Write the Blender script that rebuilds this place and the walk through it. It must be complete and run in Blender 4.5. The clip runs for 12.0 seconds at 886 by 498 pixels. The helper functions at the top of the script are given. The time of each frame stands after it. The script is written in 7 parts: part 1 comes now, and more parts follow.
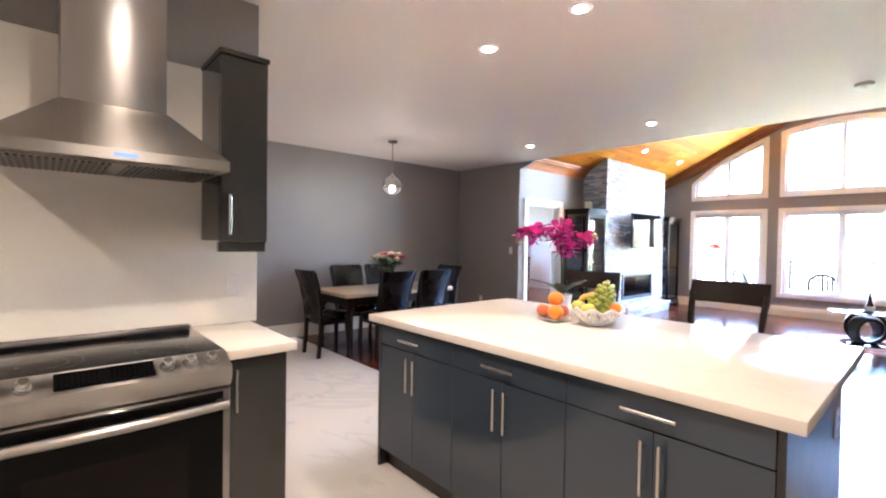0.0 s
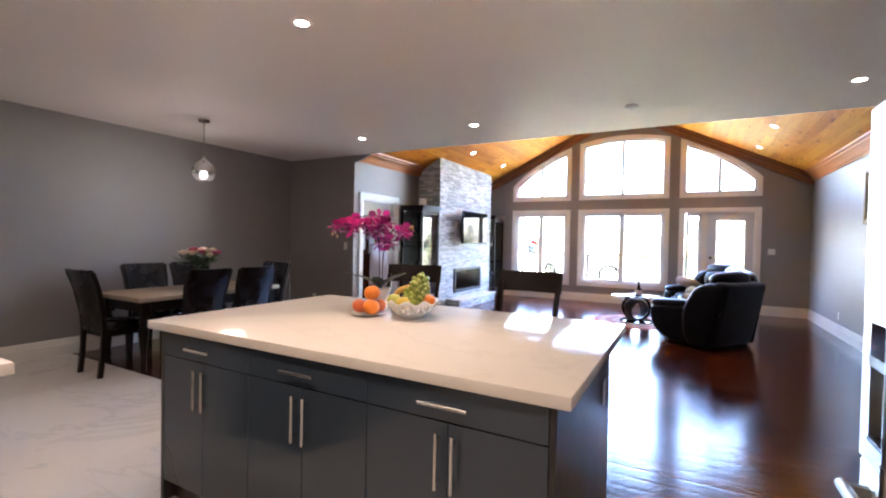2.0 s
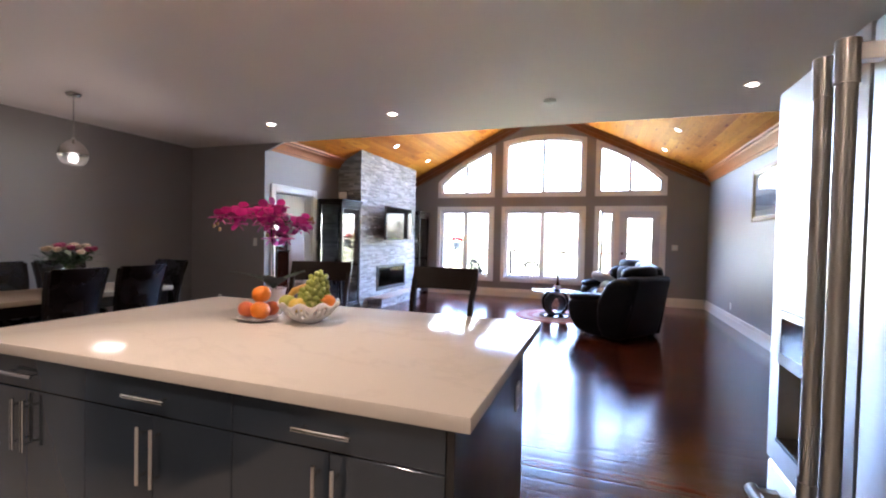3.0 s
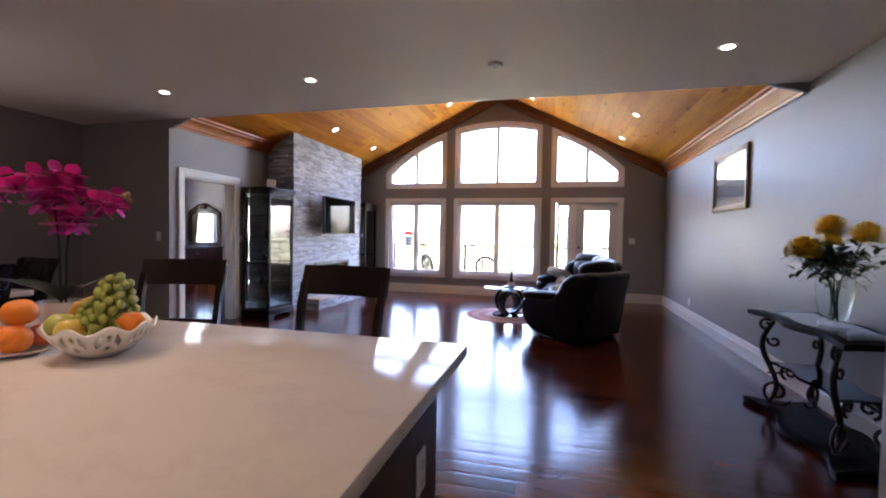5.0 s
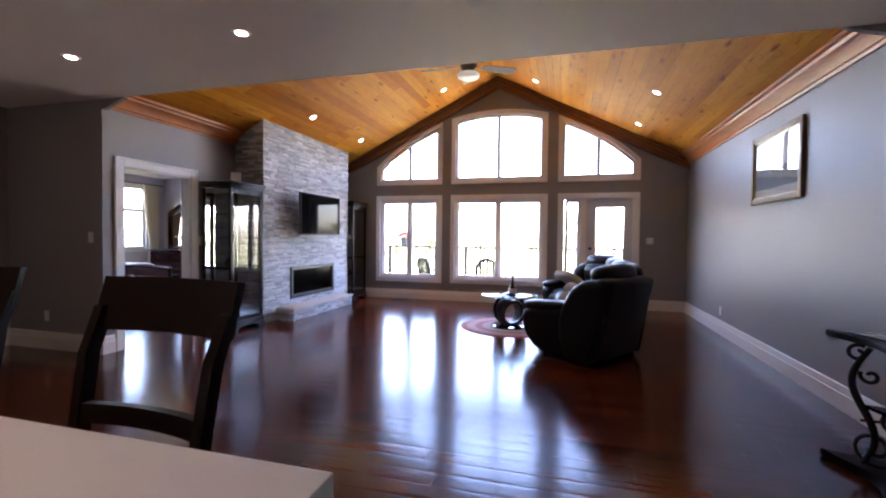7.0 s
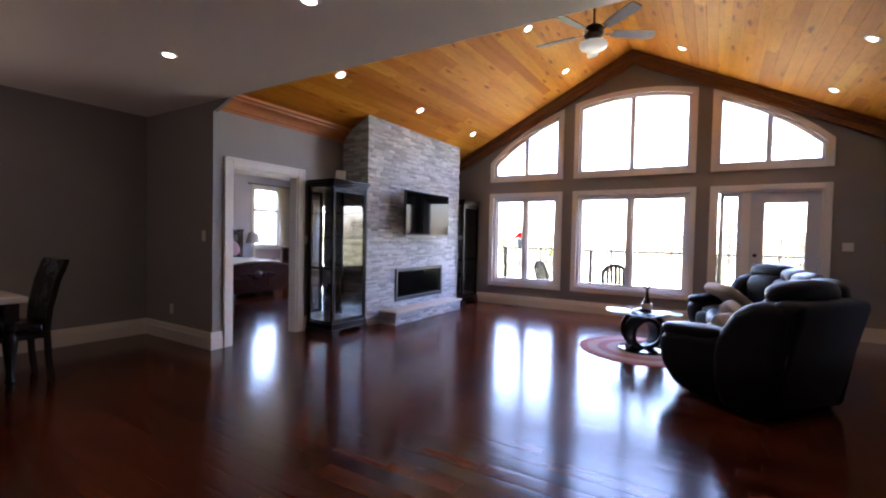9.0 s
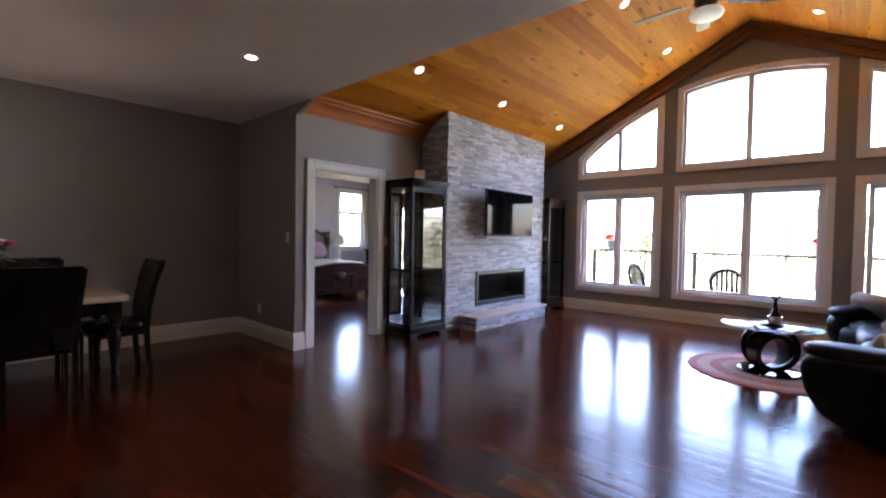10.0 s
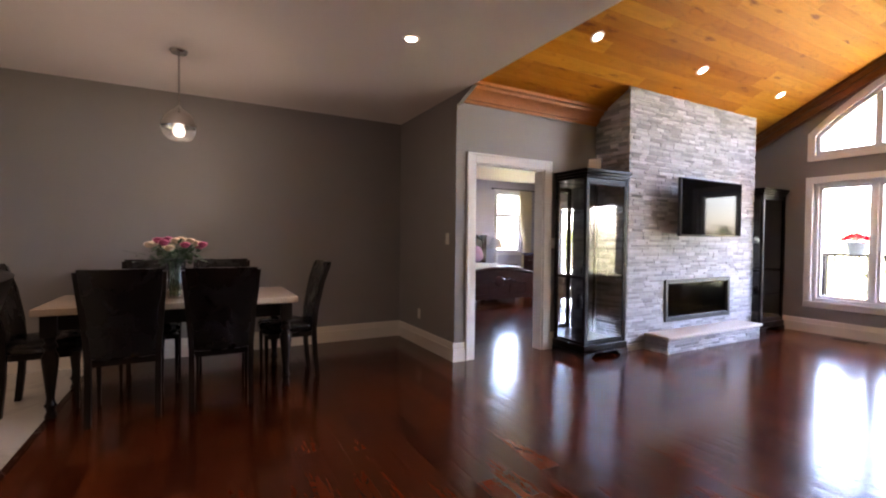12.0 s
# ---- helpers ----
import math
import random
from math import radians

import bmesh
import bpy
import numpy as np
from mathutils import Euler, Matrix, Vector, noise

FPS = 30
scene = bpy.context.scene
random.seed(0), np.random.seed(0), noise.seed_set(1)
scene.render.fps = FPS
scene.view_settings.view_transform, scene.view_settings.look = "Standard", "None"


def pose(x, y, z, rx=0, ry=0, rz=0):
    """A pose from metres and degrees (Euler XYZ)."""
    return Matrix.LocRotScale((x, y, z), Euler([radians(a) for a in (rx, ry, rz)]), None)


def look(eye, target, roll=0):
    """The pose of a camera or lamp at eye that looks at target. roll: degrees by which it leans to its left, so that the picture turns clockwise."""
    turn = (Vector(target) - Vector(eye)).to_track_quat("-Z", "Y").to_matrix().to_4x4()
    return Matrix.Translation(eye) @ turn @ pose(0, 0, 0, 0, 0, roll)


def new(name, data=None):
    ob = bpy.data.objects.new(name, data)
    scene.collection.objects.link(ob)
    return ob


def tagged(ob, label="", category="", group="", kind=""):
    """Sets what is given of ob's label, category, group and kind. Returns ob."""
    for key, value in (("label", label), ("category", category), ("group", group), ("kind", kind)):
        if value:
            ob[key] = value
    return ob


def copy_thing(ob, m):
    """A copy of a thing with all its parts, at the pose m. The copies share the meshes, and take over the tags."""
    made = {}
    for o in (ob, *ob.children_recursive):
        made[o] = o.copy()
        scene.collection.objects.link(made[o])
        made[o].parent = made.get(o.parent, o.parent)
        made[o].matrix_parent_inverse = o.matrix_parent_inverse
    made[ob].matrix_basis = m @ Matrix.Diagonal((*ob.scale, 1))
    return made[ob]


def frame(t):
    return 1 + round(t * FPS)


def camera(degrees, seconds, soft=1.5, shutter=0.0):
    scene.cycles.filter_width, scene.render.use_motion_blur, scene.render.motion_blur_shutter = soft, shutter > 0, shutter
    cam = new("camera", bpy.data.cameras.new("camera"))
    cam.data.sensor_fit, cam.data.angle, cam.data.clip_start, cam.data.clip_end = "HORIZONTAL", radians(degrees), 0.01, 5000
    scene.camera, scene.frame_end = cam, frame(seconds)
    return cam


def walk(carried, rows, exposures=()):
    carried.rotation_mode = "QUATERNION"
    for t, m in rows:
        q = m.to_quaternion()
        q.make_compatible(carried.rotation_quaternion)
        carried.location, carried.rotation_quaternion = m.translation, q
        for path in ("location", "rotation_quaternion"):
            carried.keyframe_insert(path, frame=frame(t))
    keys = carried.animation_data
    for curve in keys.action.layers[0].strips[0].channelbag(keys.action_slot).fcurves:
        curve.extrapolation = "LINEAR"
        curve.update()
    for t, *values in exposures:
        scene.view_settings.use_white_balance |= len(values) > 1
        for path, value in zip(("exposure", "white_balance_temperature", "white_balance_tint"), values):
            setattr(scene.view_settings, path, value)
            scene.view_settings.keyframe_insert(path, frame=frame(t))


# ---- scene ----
cam = camera(89.9, 12.0, 2.1)
PATH = [
    (0, (-0.118, 0.047, 1.388), (1.215, 1.538, 1.349), 0.9),
    (0.5, (-0.08, 0.036, 1.384), (1.376, 1.407, 1.346), 0.9),
    (1, (-0.039, 0.028, 1.379), (1.53, 1.269, 1.34), 1.0),
    (1.5, (0.025, 0.02, 1.366), (1.695, 1.12, 1.327), 1.0),
    (2, (0.108, -0.001, 1.361), (1.864, 0.954, 1.321), 1.1),
    (2.5, (0.228, -0.008, 1.353), (2.058, 0.797, 1.307), 1.1),
    (3, (0.373, -0.009, 1.345), (2.258, 0.656, 1.298), 1.2),
    (3.2, (0.451, -0.005, 1.33), (2.352, 0.613, 1.285), 1.2),
    (4.8, (1.045, -0.028, 1.301), (2.982, 0.466, 1.242), 1.1),
    (5, (1.144, -0.035, 1.313), (3.08, 0.462, 1.25), 1.0),
    (5.5, (1.385, -0.041, 1.292), (3.32, 0.458, 1.232), 1.0),
    (6, (1.649, -0.046, 1.293), (3.585, 0.452, 1.233), 1.0),
    (6.5, (1.891, -0.053, 1.282), (3.826, 0.45, 1.225), 1.1),
    (6.7, (1.983, -0.056, 1.278), (3.916, 0.455, 1.224), 0.9),
    (8.3, (2.631, -0.078, 1.268), (4.456, 0.739, 1.213), 1.1),
    (8.5, (2.714, -0.049, 1.274), (4.508, 0.833, 1.218), 1.2),
    (9, (2.868, 0.017, 1.285), (4.572, 1.063, 1.228), 1.2),
    (9.5, (3.022, 0.088, 1.291), (4.617, 1.292, 1.231), 1.2),
    (10, (3.131, 0.212, 1.274), (4.617, 1.549, 1.219), 1.0),
    (10.5, (3.208, 0.317, 1.287), (4.576, 1.775, 1.226), 1.0),
    (11, (3.309, 0.451, 1.258), (4.545, 2.022, 1.205), 0.8),
    (11.5, (3.383, 0.609, 1.247), (4.477, 2.283, 1.198), 0.7),
    (12, (3.418, 0.799, 1.23), (4.373, 2.556, 1.187), 0.6),
]
EXPOSURES = [(0.0, 6.92, 5650, 17), (1.5, 6.36, 5750, 19), (3.0, 5.79, 5850, 23), (5.0, 5.15, 6100, 29), (6.5, 5.11, 6150, 30), (8.5, 4.94, 6200, 30), (10.5, 4.86, 6350, 27), (11.5, 5.2, 6650, 28), (12.0, 5.68, 7000, 28)]
walk(cam, [(t, look(eye, target, roll)) for t, eye, target, roll in PATH], EXPOSURES)

# ---- world and sun ----
world = bpy.data.worlds.new("world")
scene.world = world
world.use_nodes = True
wn = world.node_tree
sky = wn.nodes.new("ShaderNodeTexSky")
sky.sky_type = "NISHITA"
sky.sun_disc = False
sky.sun_elevation, sky.sun_rotation = radians(58), radians(200)
sky.air_density, sky.dust_density = 1.0, 1.5
wn.links.new(sky.outputs[0], wn.nodes["Background"].inputs[0])
wn.nodes["Background"].inputs[1].default_value = 0.15

sun = new("sun", bpy.data.lights.new("sun", "SUN"))
sun.data.energy, sun.data.angle, sun.data.color = 4.0, radians(0.6), (1.0, 0.95, 0.88)
sun.matrix_world = look((0, 0, 30), (4, 11, 6))

WARM = (1.0, 0.77, 0.52)
CAN_POWER = 1.35
CEIL = 2.68

# ---- materials ----


def principled(name):
    m = bpy.data.materials.new(name)
    m.use_nodes = True
    nt = m.node_tree
    return m, nt, nt.nodes["Principled BSDF"]


def node(nt, kind, **values):
    n = nt.nodes.new(kind)
    for key, value in values.items():
        n.inputs[key.replace("_", " ")].default_value = value
    return n


def math_node(nt, op, a, b=0.0):
    n = nt.nodes.new("ShaderNodeMath")
    n.operation = op
    for i, v in enumerate((a, b)):
        if hasattr(v, "is_linked"):
            nt.links.new(v, n.inputs[i])
        else:
            n.inputs[i].default_value = v
    return n.outputs[0]


def mix_color(nt, fac, a, b, blend="MIX"):
    n = nt.nodes.new("ShaderNodeMix")
    n.data_type, n.blend_type = "RGBA", blend
    for i, v in ((0, fac), (6, a), (7, b)):
        if hasattr(v, "is_linked"):
            nt.links.new(v, n.inputs[i])
        else:
            n.inputs[i].default_value = v if i == 0 or len(v) == 4 else (*v, 1)
    return n.outputs[2]


def stretched(nt, stretch, world_space=False, shift=None):
    src = nt.nodes.new("ShaderNodeNewGeometry").outputs["Position"] if world_space else nt.nodes.new("ShaderNodeTexCoord").outputs["Object"]
    mp = nt.nodes.new("ShaderNodeMapping")
    mp.inputs["Scale"].default_value = stretch
    nt.links.new(src, mp.inputs["Vector"])
    out = mp.outputs[0]
    if shift is not None:
        add = nt.nodes.new("ShaderNodeVectorMath")
        nt.links.new(out, add.inputs[0])
        nt.links.new(shift, add.inputs[1])
        out = add.outputs[0]
    return out


def surface(name, a, b=None, rough=0.5, rough_var=0.08, metal=0.0, scale=4.0, stretch=(1, 1, 1), bump=0.0, bump_scale=60.0,
            coat=0.0, spec=0.5, world_space=False, per_piece=0.0, sheen=0.0):
    """A solid surface with colour variation at a large and a small scale, uneven gloss and fine relief."""
    m, nt, p = principled(name)
    b = b or tuple(c * 0.82 for c in a)
    at = stretched(nt, stretch, world_space)
    big, small = node(nt, "ShaderNodeTexNoise", Scale=scale, Detail=5.0, Roughness=0.6), node(nt, "ShaderNodeTexNoise", Scale=bump_scale, Detail=3.0)
    for n in (big, small):
        nt.links.new(at, n.inputs["Vector"])
    col = mix_color(nt, big.outputs["Fac"], a, b)
    col = mix_color(nt, 0.25, col, mix_color(nt, small.outputs["Fac"], a, b))
    if per_piece:
        rnd = math_node(nt, "FRACT", math_node(nt, "ADD", nt.nodes.new("ShaderNodeObjectInfo").outputs["Random"],
                                              nt.nodes.new("ShaderNodeNewGeometry").outputs["Random Per Island"]))
        gain = math_node(nt, "ADD", math_node(nt, "MULTIPLY", rnd, 2 * per_piece), 1 - per_piece)
        g = nt.nodes.new("ShaderNodeCombineColor")
        for i in range(3):
            nt.links.new(gain, g.inputs[i])
        col = mix_color(nt, 1.0, col, g.outputs[0], "MULTIPLY")
    nt.links.new(col, p.inputs["Base Color"])
    nt.links.new(math_node(nt, "ADD", math_node(nt, "MULTIPLY", big.outputs["Fac"], rough_var * 2), rough - rough_var), p.inputs["Roughness"])
    p.inputs["Metallic"].default_value = metal
    p.inputs["Coat Weight"].default_value = coat
    p.inputs["Coat Roughness"].default_value = 0.06
    p.inputs["Specular IOR Level"].default_value = spec
    p.inputs["Sheen Weight"].default_value = sheen
    if bump:
        bn = node(nt, "ShaderNodeBump", Strength=bump, Distance=0.01)
        nt.links.new(small.outputs["Fac"], bn.inputs["Height"])
        nt.links.new(bn.outputs[0], p.inputs["Normal"])
    return m


def glass_sheet(name, tint=(1, 1, 1), ior=1.45, rough=0.0):
    """Thin clear glass: it lets light straight through and mirrors by Fresnel."""
    m = bpy.data.materials.new(name)
    m.use_nodes = True
    nt = m.node_tree
    nt.nodes.clear()
    out, mix = nt.nodes.new("ShaderNodeOutputMaterial"), nt.nodes.new("ShaderNodeMixShader")
    clear, gloss = nt.nodes.new("ShaderNodeBsdfTransparent"), nt.nodes.new("ShaderNodeBsdfGlossy")
    clear.inputs[0].default_value = (*tint, 1)
    gloss.inputs["Roughness"].default_value = rough
    facing = nt.nodes.new("ShaderNodeLayerWeight")
    facing.inputs[0].default_value = 0.5
    f0 = ((ior - 1) / (ior + 1)) ** 2
    gain = math_node(nt, "ADD", math_node(nt, "MULTIPLY", math_node(nt, "POWER", facing.outputs["Facing"], 5.0), 1 - f0), f0)
    nt.links.new(gain, mix.inputs[0])
    nt.links.new(clear.outputs[0], mix.inputs[1])
    nt.links.new(gloss.outputs[0], mix.inputs[2])
    nt.links.new(mix.outputs[0], out.inputs[0])
    return m


def glowing(name, color, strength):
    m, nt, p = principled(name)
    p.inputs["Base Color"].default_value = (*color, 1)
    p.inputs["Emission Color"].default_value = (*color, 1)
    p.inputs["Emission Strength"].default_value = strength
    return m


def plank_wood(name, tones, rough, grain=1.0, knots=False, along="y", gloss_coat=0.0, spec=0.5):
    """Boards: each piece has its own tone, streaked grain along its length, and knots where asked."""
    m, nt, p = principled(name)
    rnd = math_node(nt, "FRACT", math_node(nt, "ADD", nt.nodes.new("ShaderNodeObjectInfo").outputs["Random"],
                                          nt.nodes.new("ShaderNodeNewGeometry").outputs["Random Per Island"]))
    offset = nt.nodes.new("ShaderNodeCombineXYZ")
    for i, k in enumerate((37.0, 61.0, 83.0)):
        nt.links.new(math_node(nt, "MULTIPLY", rnd, k), offset.inputs[i])
    st = (26, 1.6, 26) if along == "y" else (1.6, 26, 26)
    at = stretched(nt, st, True, offset.outputs[0])
    fine, broad = node(nt, "ShaderNodeTexNoise", Scale=1.6, Detail=6.0, Roughness=0.65), node(nt, "ShaderNodeTexNoise", Scale=0.35, Detail=3.0)
    for n in (fine, broad):
        nt.links.new(at, n.inputs["Vector"])
    ramp = nt.nodes.new("ShaderNodeValToRGB")
    ramp.color_ramp.elements[0].color, ramp.color_ramp.elements[1].color = (*tones[0], 1), (*tones[2], 1)
    mid = ramp.color_ramp.elements.new(0.5)
    mid.color = (*tones[1], 1)
    nt.links.new(rnd, ramp.inputs[0])
    dark = mix_color(nt, 1.0, ramp.outputs[0], (0.45, 0.38, 0.36), "MULTIPLY")
    f = math_node(nt, "MULTIPLY", math_node(nt, "POWER", fine.outputs["Fac"], 1.6), 0.95 * grain)
    col = mix_color(nt, f, ramp.outputs[0], dark)
    f2 = math_node(nt, "MULTIPLY", math_node(nt, "SUBTRACT", broad.outputs["Fac"], 0.42), 2.2 * grain)
    n = nt.nodes.new("ShaderNodeClamp")
    nt.links.new(f2, n.inputs[0])
    col = mix_color(nt, n.outputs[0], col, dark)
    fig = node(nt, "ShaderNodeTexNoise", Scale=0.9, Detail=4.0, Roughness=0.6, Distortion=1.4)
    nt.links.new(stretched(nt, (14, 5, 14) if along == "y" else (5, 14, 14), True, offset.outputs[0]), fig.inputs["Vector"])
    f3 = nt.nodes.new("ShaderNodeMapRange")
    f3.inputs["From Min"].default_value, f3.inputs["From Max"].default_value = 0.52, 0.72
    f3.inputs["To Min"].default_value, f3.inputs["To Max"].default_value = 0.0, 0.75 * grain
    nt.links.new(fig.outputs["Fac"], f3.inputs["Value"])
    col = mix_color(nt, f3.outputs[0], col, dark)
    if knots:
        kv = node(nt, "ShaderNodeTexVoronoi", Scale=1.0)
        base = stretched(nt, (1.9, 6.6, 6.6) if along == "x" else (6.6, 1.9, 6.6), True, offset.outputs[0])
        wob = node(nt, "ShaderNodeTexNoise", Scale=6.0, Detail=2.0)
        nt.links.new(base, wob.inputs["Vector"])
        bent = nt.nodes.new("ShaderNodeVectorMath")
        bent.operation = "MULTIPLY_ADD"
        nt.links.new(wob.outputs["Color"], bent.inputs[0])
        bent.inputs[1].default_value = (0.34, 0.34, 0.34)
        nt.links.new(base, bent.inputs[2])
        nt.links.new(bent.outputs[0], kv.inputs["Vector"])
        kr = nt.nodes.new("ShaderNodeMapRange")
        kr.inputs["From Min"].default_value, kr.inputs["From Max"].default_value = 0.07, 0.21
        kr.inputs["To Min"].default_value, kr.inputs["To Max"].default_value = 0.85, 0.0
        nt.links.new(kv.outputs["Distance"], kr.inputs["Value"])
        col = mix_color(nt, kr.outputs[0], col, (0.15, 0.036, 0.005))
    nt.links.new(col, p.inputs["Base Color"])
    nt.links.new(math_node(nt, "ADD", math_node(nt, "MULTIPLY", fine.outputs["Fac"], 0.10), rough - 0.05), p.inputs["Roughness"])
    p.inputs["Coat Weight"].default_value = gloss_coat
    p.inputs["Coat Roughness"].default_value = 0.12
    p.inputs["Specular IOR Level"].default_value = spec
    bn = node(nt, "ShaderNodeBump", Strength=0.12, Distance=0.004)
    nt.links.new(fine.outputs["Fac"], bn.inputs["Height"])
    nt.links.new(bn.outputs[0], p.inputs["Normal"])
    return m


def veined_stone(name, base, vein, scale, rough, amount, world_space=False, pieces=False):
    """White marble or quartz: soft clouds and thin wandering veins."""
    m, nt, p = principled(name)
    shift = None
    if pieces:
        off = nt.nodes.new("ShaderNodeCombineXYZ")
        r = nt.nodes.new("ShaderNodeObjectInfo").outputs["Random"]
        for i, k in enumerate((31.0, 57.0, 91.0)):
            nt.links.new(math_node(nt, "MULTIPLY", r, k), off.inputs[i])
        shift = off.outputs[0]
    at = stretched(nt, (scale, scale * 0.7, scale), world_space, shift)
    cloud = node(nt, "ShaderNodeTexNoise", Scale=1.2, Detail=6.0, Roughness=0.6, Distortion=1.2)
    thread = node(nt, "ShaderNodeTexNoise", Scale=0.8, Detail=7.0, Roughness=0.62, Distortion=1.8)
    for n in (cloud, thread):
        nt.links.new(at, n.inputs["Vector"])
    line = math_node(nt, "ABSOLUTE", math_node(nt, "SUBTRACT", thread.outputs["Fac"], 0.5))
    mr = nt.nodes.new("ShaderNodeMapRange")
    mr.inputs["From Min"].default_value, mr.inputs["From Max"].default_value = 0.0, 0.022
    mr.inputs["To Min"].default_value, mr.inputs["To Max"].default_value = amount, 0.0
    nt.links.new(line, mr.inputs["Value"])
    patch = math_node(nt, "MULTIPLY", mr.outputs[0], math_node(nt, "POWER", cloud.outputs["Fac"], 1.2))
    soft = mix_color(nt, cloud.outputs["Fac"], base, tuple(c * 0.93 for c in base))
    nt.links.new(mix_color(nt, patch, soft, vein), p.inputs["Base Color"])
    nt.links.new(math_node(nt, "ADD", math_node(nt, "MULTIPLY", cloud.outputs["Fac"], 0.06), rough - 0.03), p.inputs["Roughness"])
    p.inputs["Specular IOR Level"].default_value = 0.07
    return m


WALL_GREY = surface("wall_paint_grey", (0.265, 0.245, 0.235), (0.235, 0.218, 0.21), 0.48, 0.05, scale=1.3, bump=0.05, bump_scale=220, world_space=True)
WALL_LILAC = surface("wall_paint_lilac", (0.52, 0.49, 0.56), (0.48, 0.455, 0.52), 0.55, 0.05, scale=1.3, bump=0.05, bump_scale=220, world_space=True)
CEILING_WHITE = surface("ceiling_paint", (0.84, 0.775, 0.74), (0.80, 0.735, 0.70), 0.6, 0.05, scale=1.1, bump=0.06, bump_scale=180, world_space=True)
TRIM_WHITE = surface("trim_paint", (0.78, 0.765, 0.75), (0.72, 0.705, 0.69), 0.38, 0.06, scale=3, bump=0.02, bump_scale=90, world_space=True)
TRIM_CREAM = surface("baseboard_paint", (0.74, 0.69, 0.62), (0.68, 0.63, 0.56), 0.40, 0.06, scale=3, bump=0.02, bump_scale=90, world_space=True)
VINYL = surface("window_vinyl", (0.72, 0.74, 0.76), (0.66, 0.68, 0.70), 0.42, 0.06, scale=5, world_space=True)
DOOR_PAINT = surface("door_paint", (0.62, 0.66, 0.72), (0.57, 0.61, 0.67), 0.4, 0.06, scale=4, bump=0.02, world_space=True)
HARDWOOD = plank_wood("hardwood_boards", ((0.046, 0.0086, 0.0030), (0.096, 0.0192, 0.0061), (0.136, 0.0292, 0.0090)), 0.165, 1.0, gloss_coat=0.06, spec=0.41)
PINE = plank_wood("pine_boards", ((0.46, 0.155, 0.010), (0.58, 0.23, 0.016), (0.68, 0.31, 0.028)), 0.5, 0.62, knots=True, along="x", spec=0.1)
CROWN_WOOD = plank_wood("crown_wood", ((0.46, 0.14, 0.026), (0.50, 0.165, 0.03), (0.54, 0.18, 0.034)), 0.36, 0.6, along="x")
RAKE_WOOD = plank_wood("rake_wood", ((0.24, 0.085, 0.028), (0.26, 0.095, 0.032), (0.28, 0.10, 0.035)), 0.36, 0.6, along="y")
TILE = veined_stone("marble_tile", (0.54, 0.51, 0.475), (0.30, 0.28, 0.26), 0.42, 0.14, 0.6, True, True)
GROUT = surface("grout", (0.66, 0.63, 0.59), None, 0.8, 0.05, scale=30, world_space=True)
QUARTZ = veined_stone("quartz_top", (0.68, 0.62, 0.555), (0.46, 0.41, 0.37), 0.8, 0.13, 0.35)
QUARTZ.node_tree.nodes["Principled BSDF"].inputs["Specular IOR Level"].default_value = 0.045
SPLASH = veined_stone("quartz_splash", (0.80, 0.77, 0.71), (0.66, 0.62, 0.56), 0.6, 0.16, 0.2)
CABINET = surface("gloss_grey_cabinet", (0.034, 0.045, 0.062), (0.030, 0.040, 0.056), 0.10, 0.02, scale=3, coat=0.15, bump=0.006, bump_scale=9)
CABINET_WARM = surface("gloss_charcoal_cabinet", (0.025, 0.025, 0.0245), (0.022, 0.022, 0.0215), 0.11, 0.02, scale=3, coat=0.15, bump=0.006, bump_scale=9)
DARK_PANEL = surface("dark_panel", (0.022, 0.02, 0.02), None, 0.3, 0.05, scale=6)
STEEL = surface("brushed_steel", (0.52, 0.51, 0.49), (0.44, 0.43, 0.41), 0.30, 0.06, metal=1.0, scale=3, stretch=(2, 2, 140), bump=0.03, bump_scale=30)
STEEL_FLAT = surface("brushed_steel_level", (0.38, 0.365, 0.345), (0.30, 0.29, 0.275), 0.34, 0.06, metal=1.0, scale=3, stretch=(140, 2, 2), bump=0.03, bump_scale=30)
for m in (STEEL, STEEL_FLAT):
    m.node_tree.nodes["Principled BSDF"].inputs["Anisotropic"].default_value = 0.8
    m.node_tree.nodes["Principled BSDF"].inputs["Anisotropic Rotation"].default_value = 0.25
    tangent = m.node_tree.nodes.new("ShaderNodeTangent")
    tangent.direction_type, tangent.axis = "RADIAL", "Z"
    m.node_tree.links.new(tangent.outputs[0], m.node_tree.nodes["Principled BSDF"].inputs["Tangent"])
CHROME = surface("satin_nickel", (0.62, 0.61, 0.59), (0.55, 0.54, 0.52), 0.24, 0.05, metal=1.0, scale=20)
BLACK_GLASS = surface("black_glass", (0.002, 0.002, 0.0024), (0.003, 0.003, 0.0034), 0.05, 0.01, scale=3, spec=0.17)
SCREEN_GLASS = surface("screen_glass", (0.002, 0.002, 0.0024), (0.003, 0.003, 0.0034), 0.05, 0.01, scale=3, spec=0.075)
BLACK_PLASTIC = surface("black_plastic", (0.015, 0.015, 0.016), None, 0.4, 0.08, scale=30)
DARK_WOOD = surface("espresso_wood", (0.011, 0.0066, 0.0048), (0.007, 0.0042, 0.003), 0.32, 0.06, scale=3, stretch=(3, 3, 18), bump=0.03, bump_scale=50, spec=0.14)
BLACK_WOOD = surface("black_painted_wood", (0.006, 0.0055, 0.0052), (0.004, 0.0037, 0.0035), 0.5, 0.08, scale=6, bump=0.03, bump_scale=50, spec=0.08)
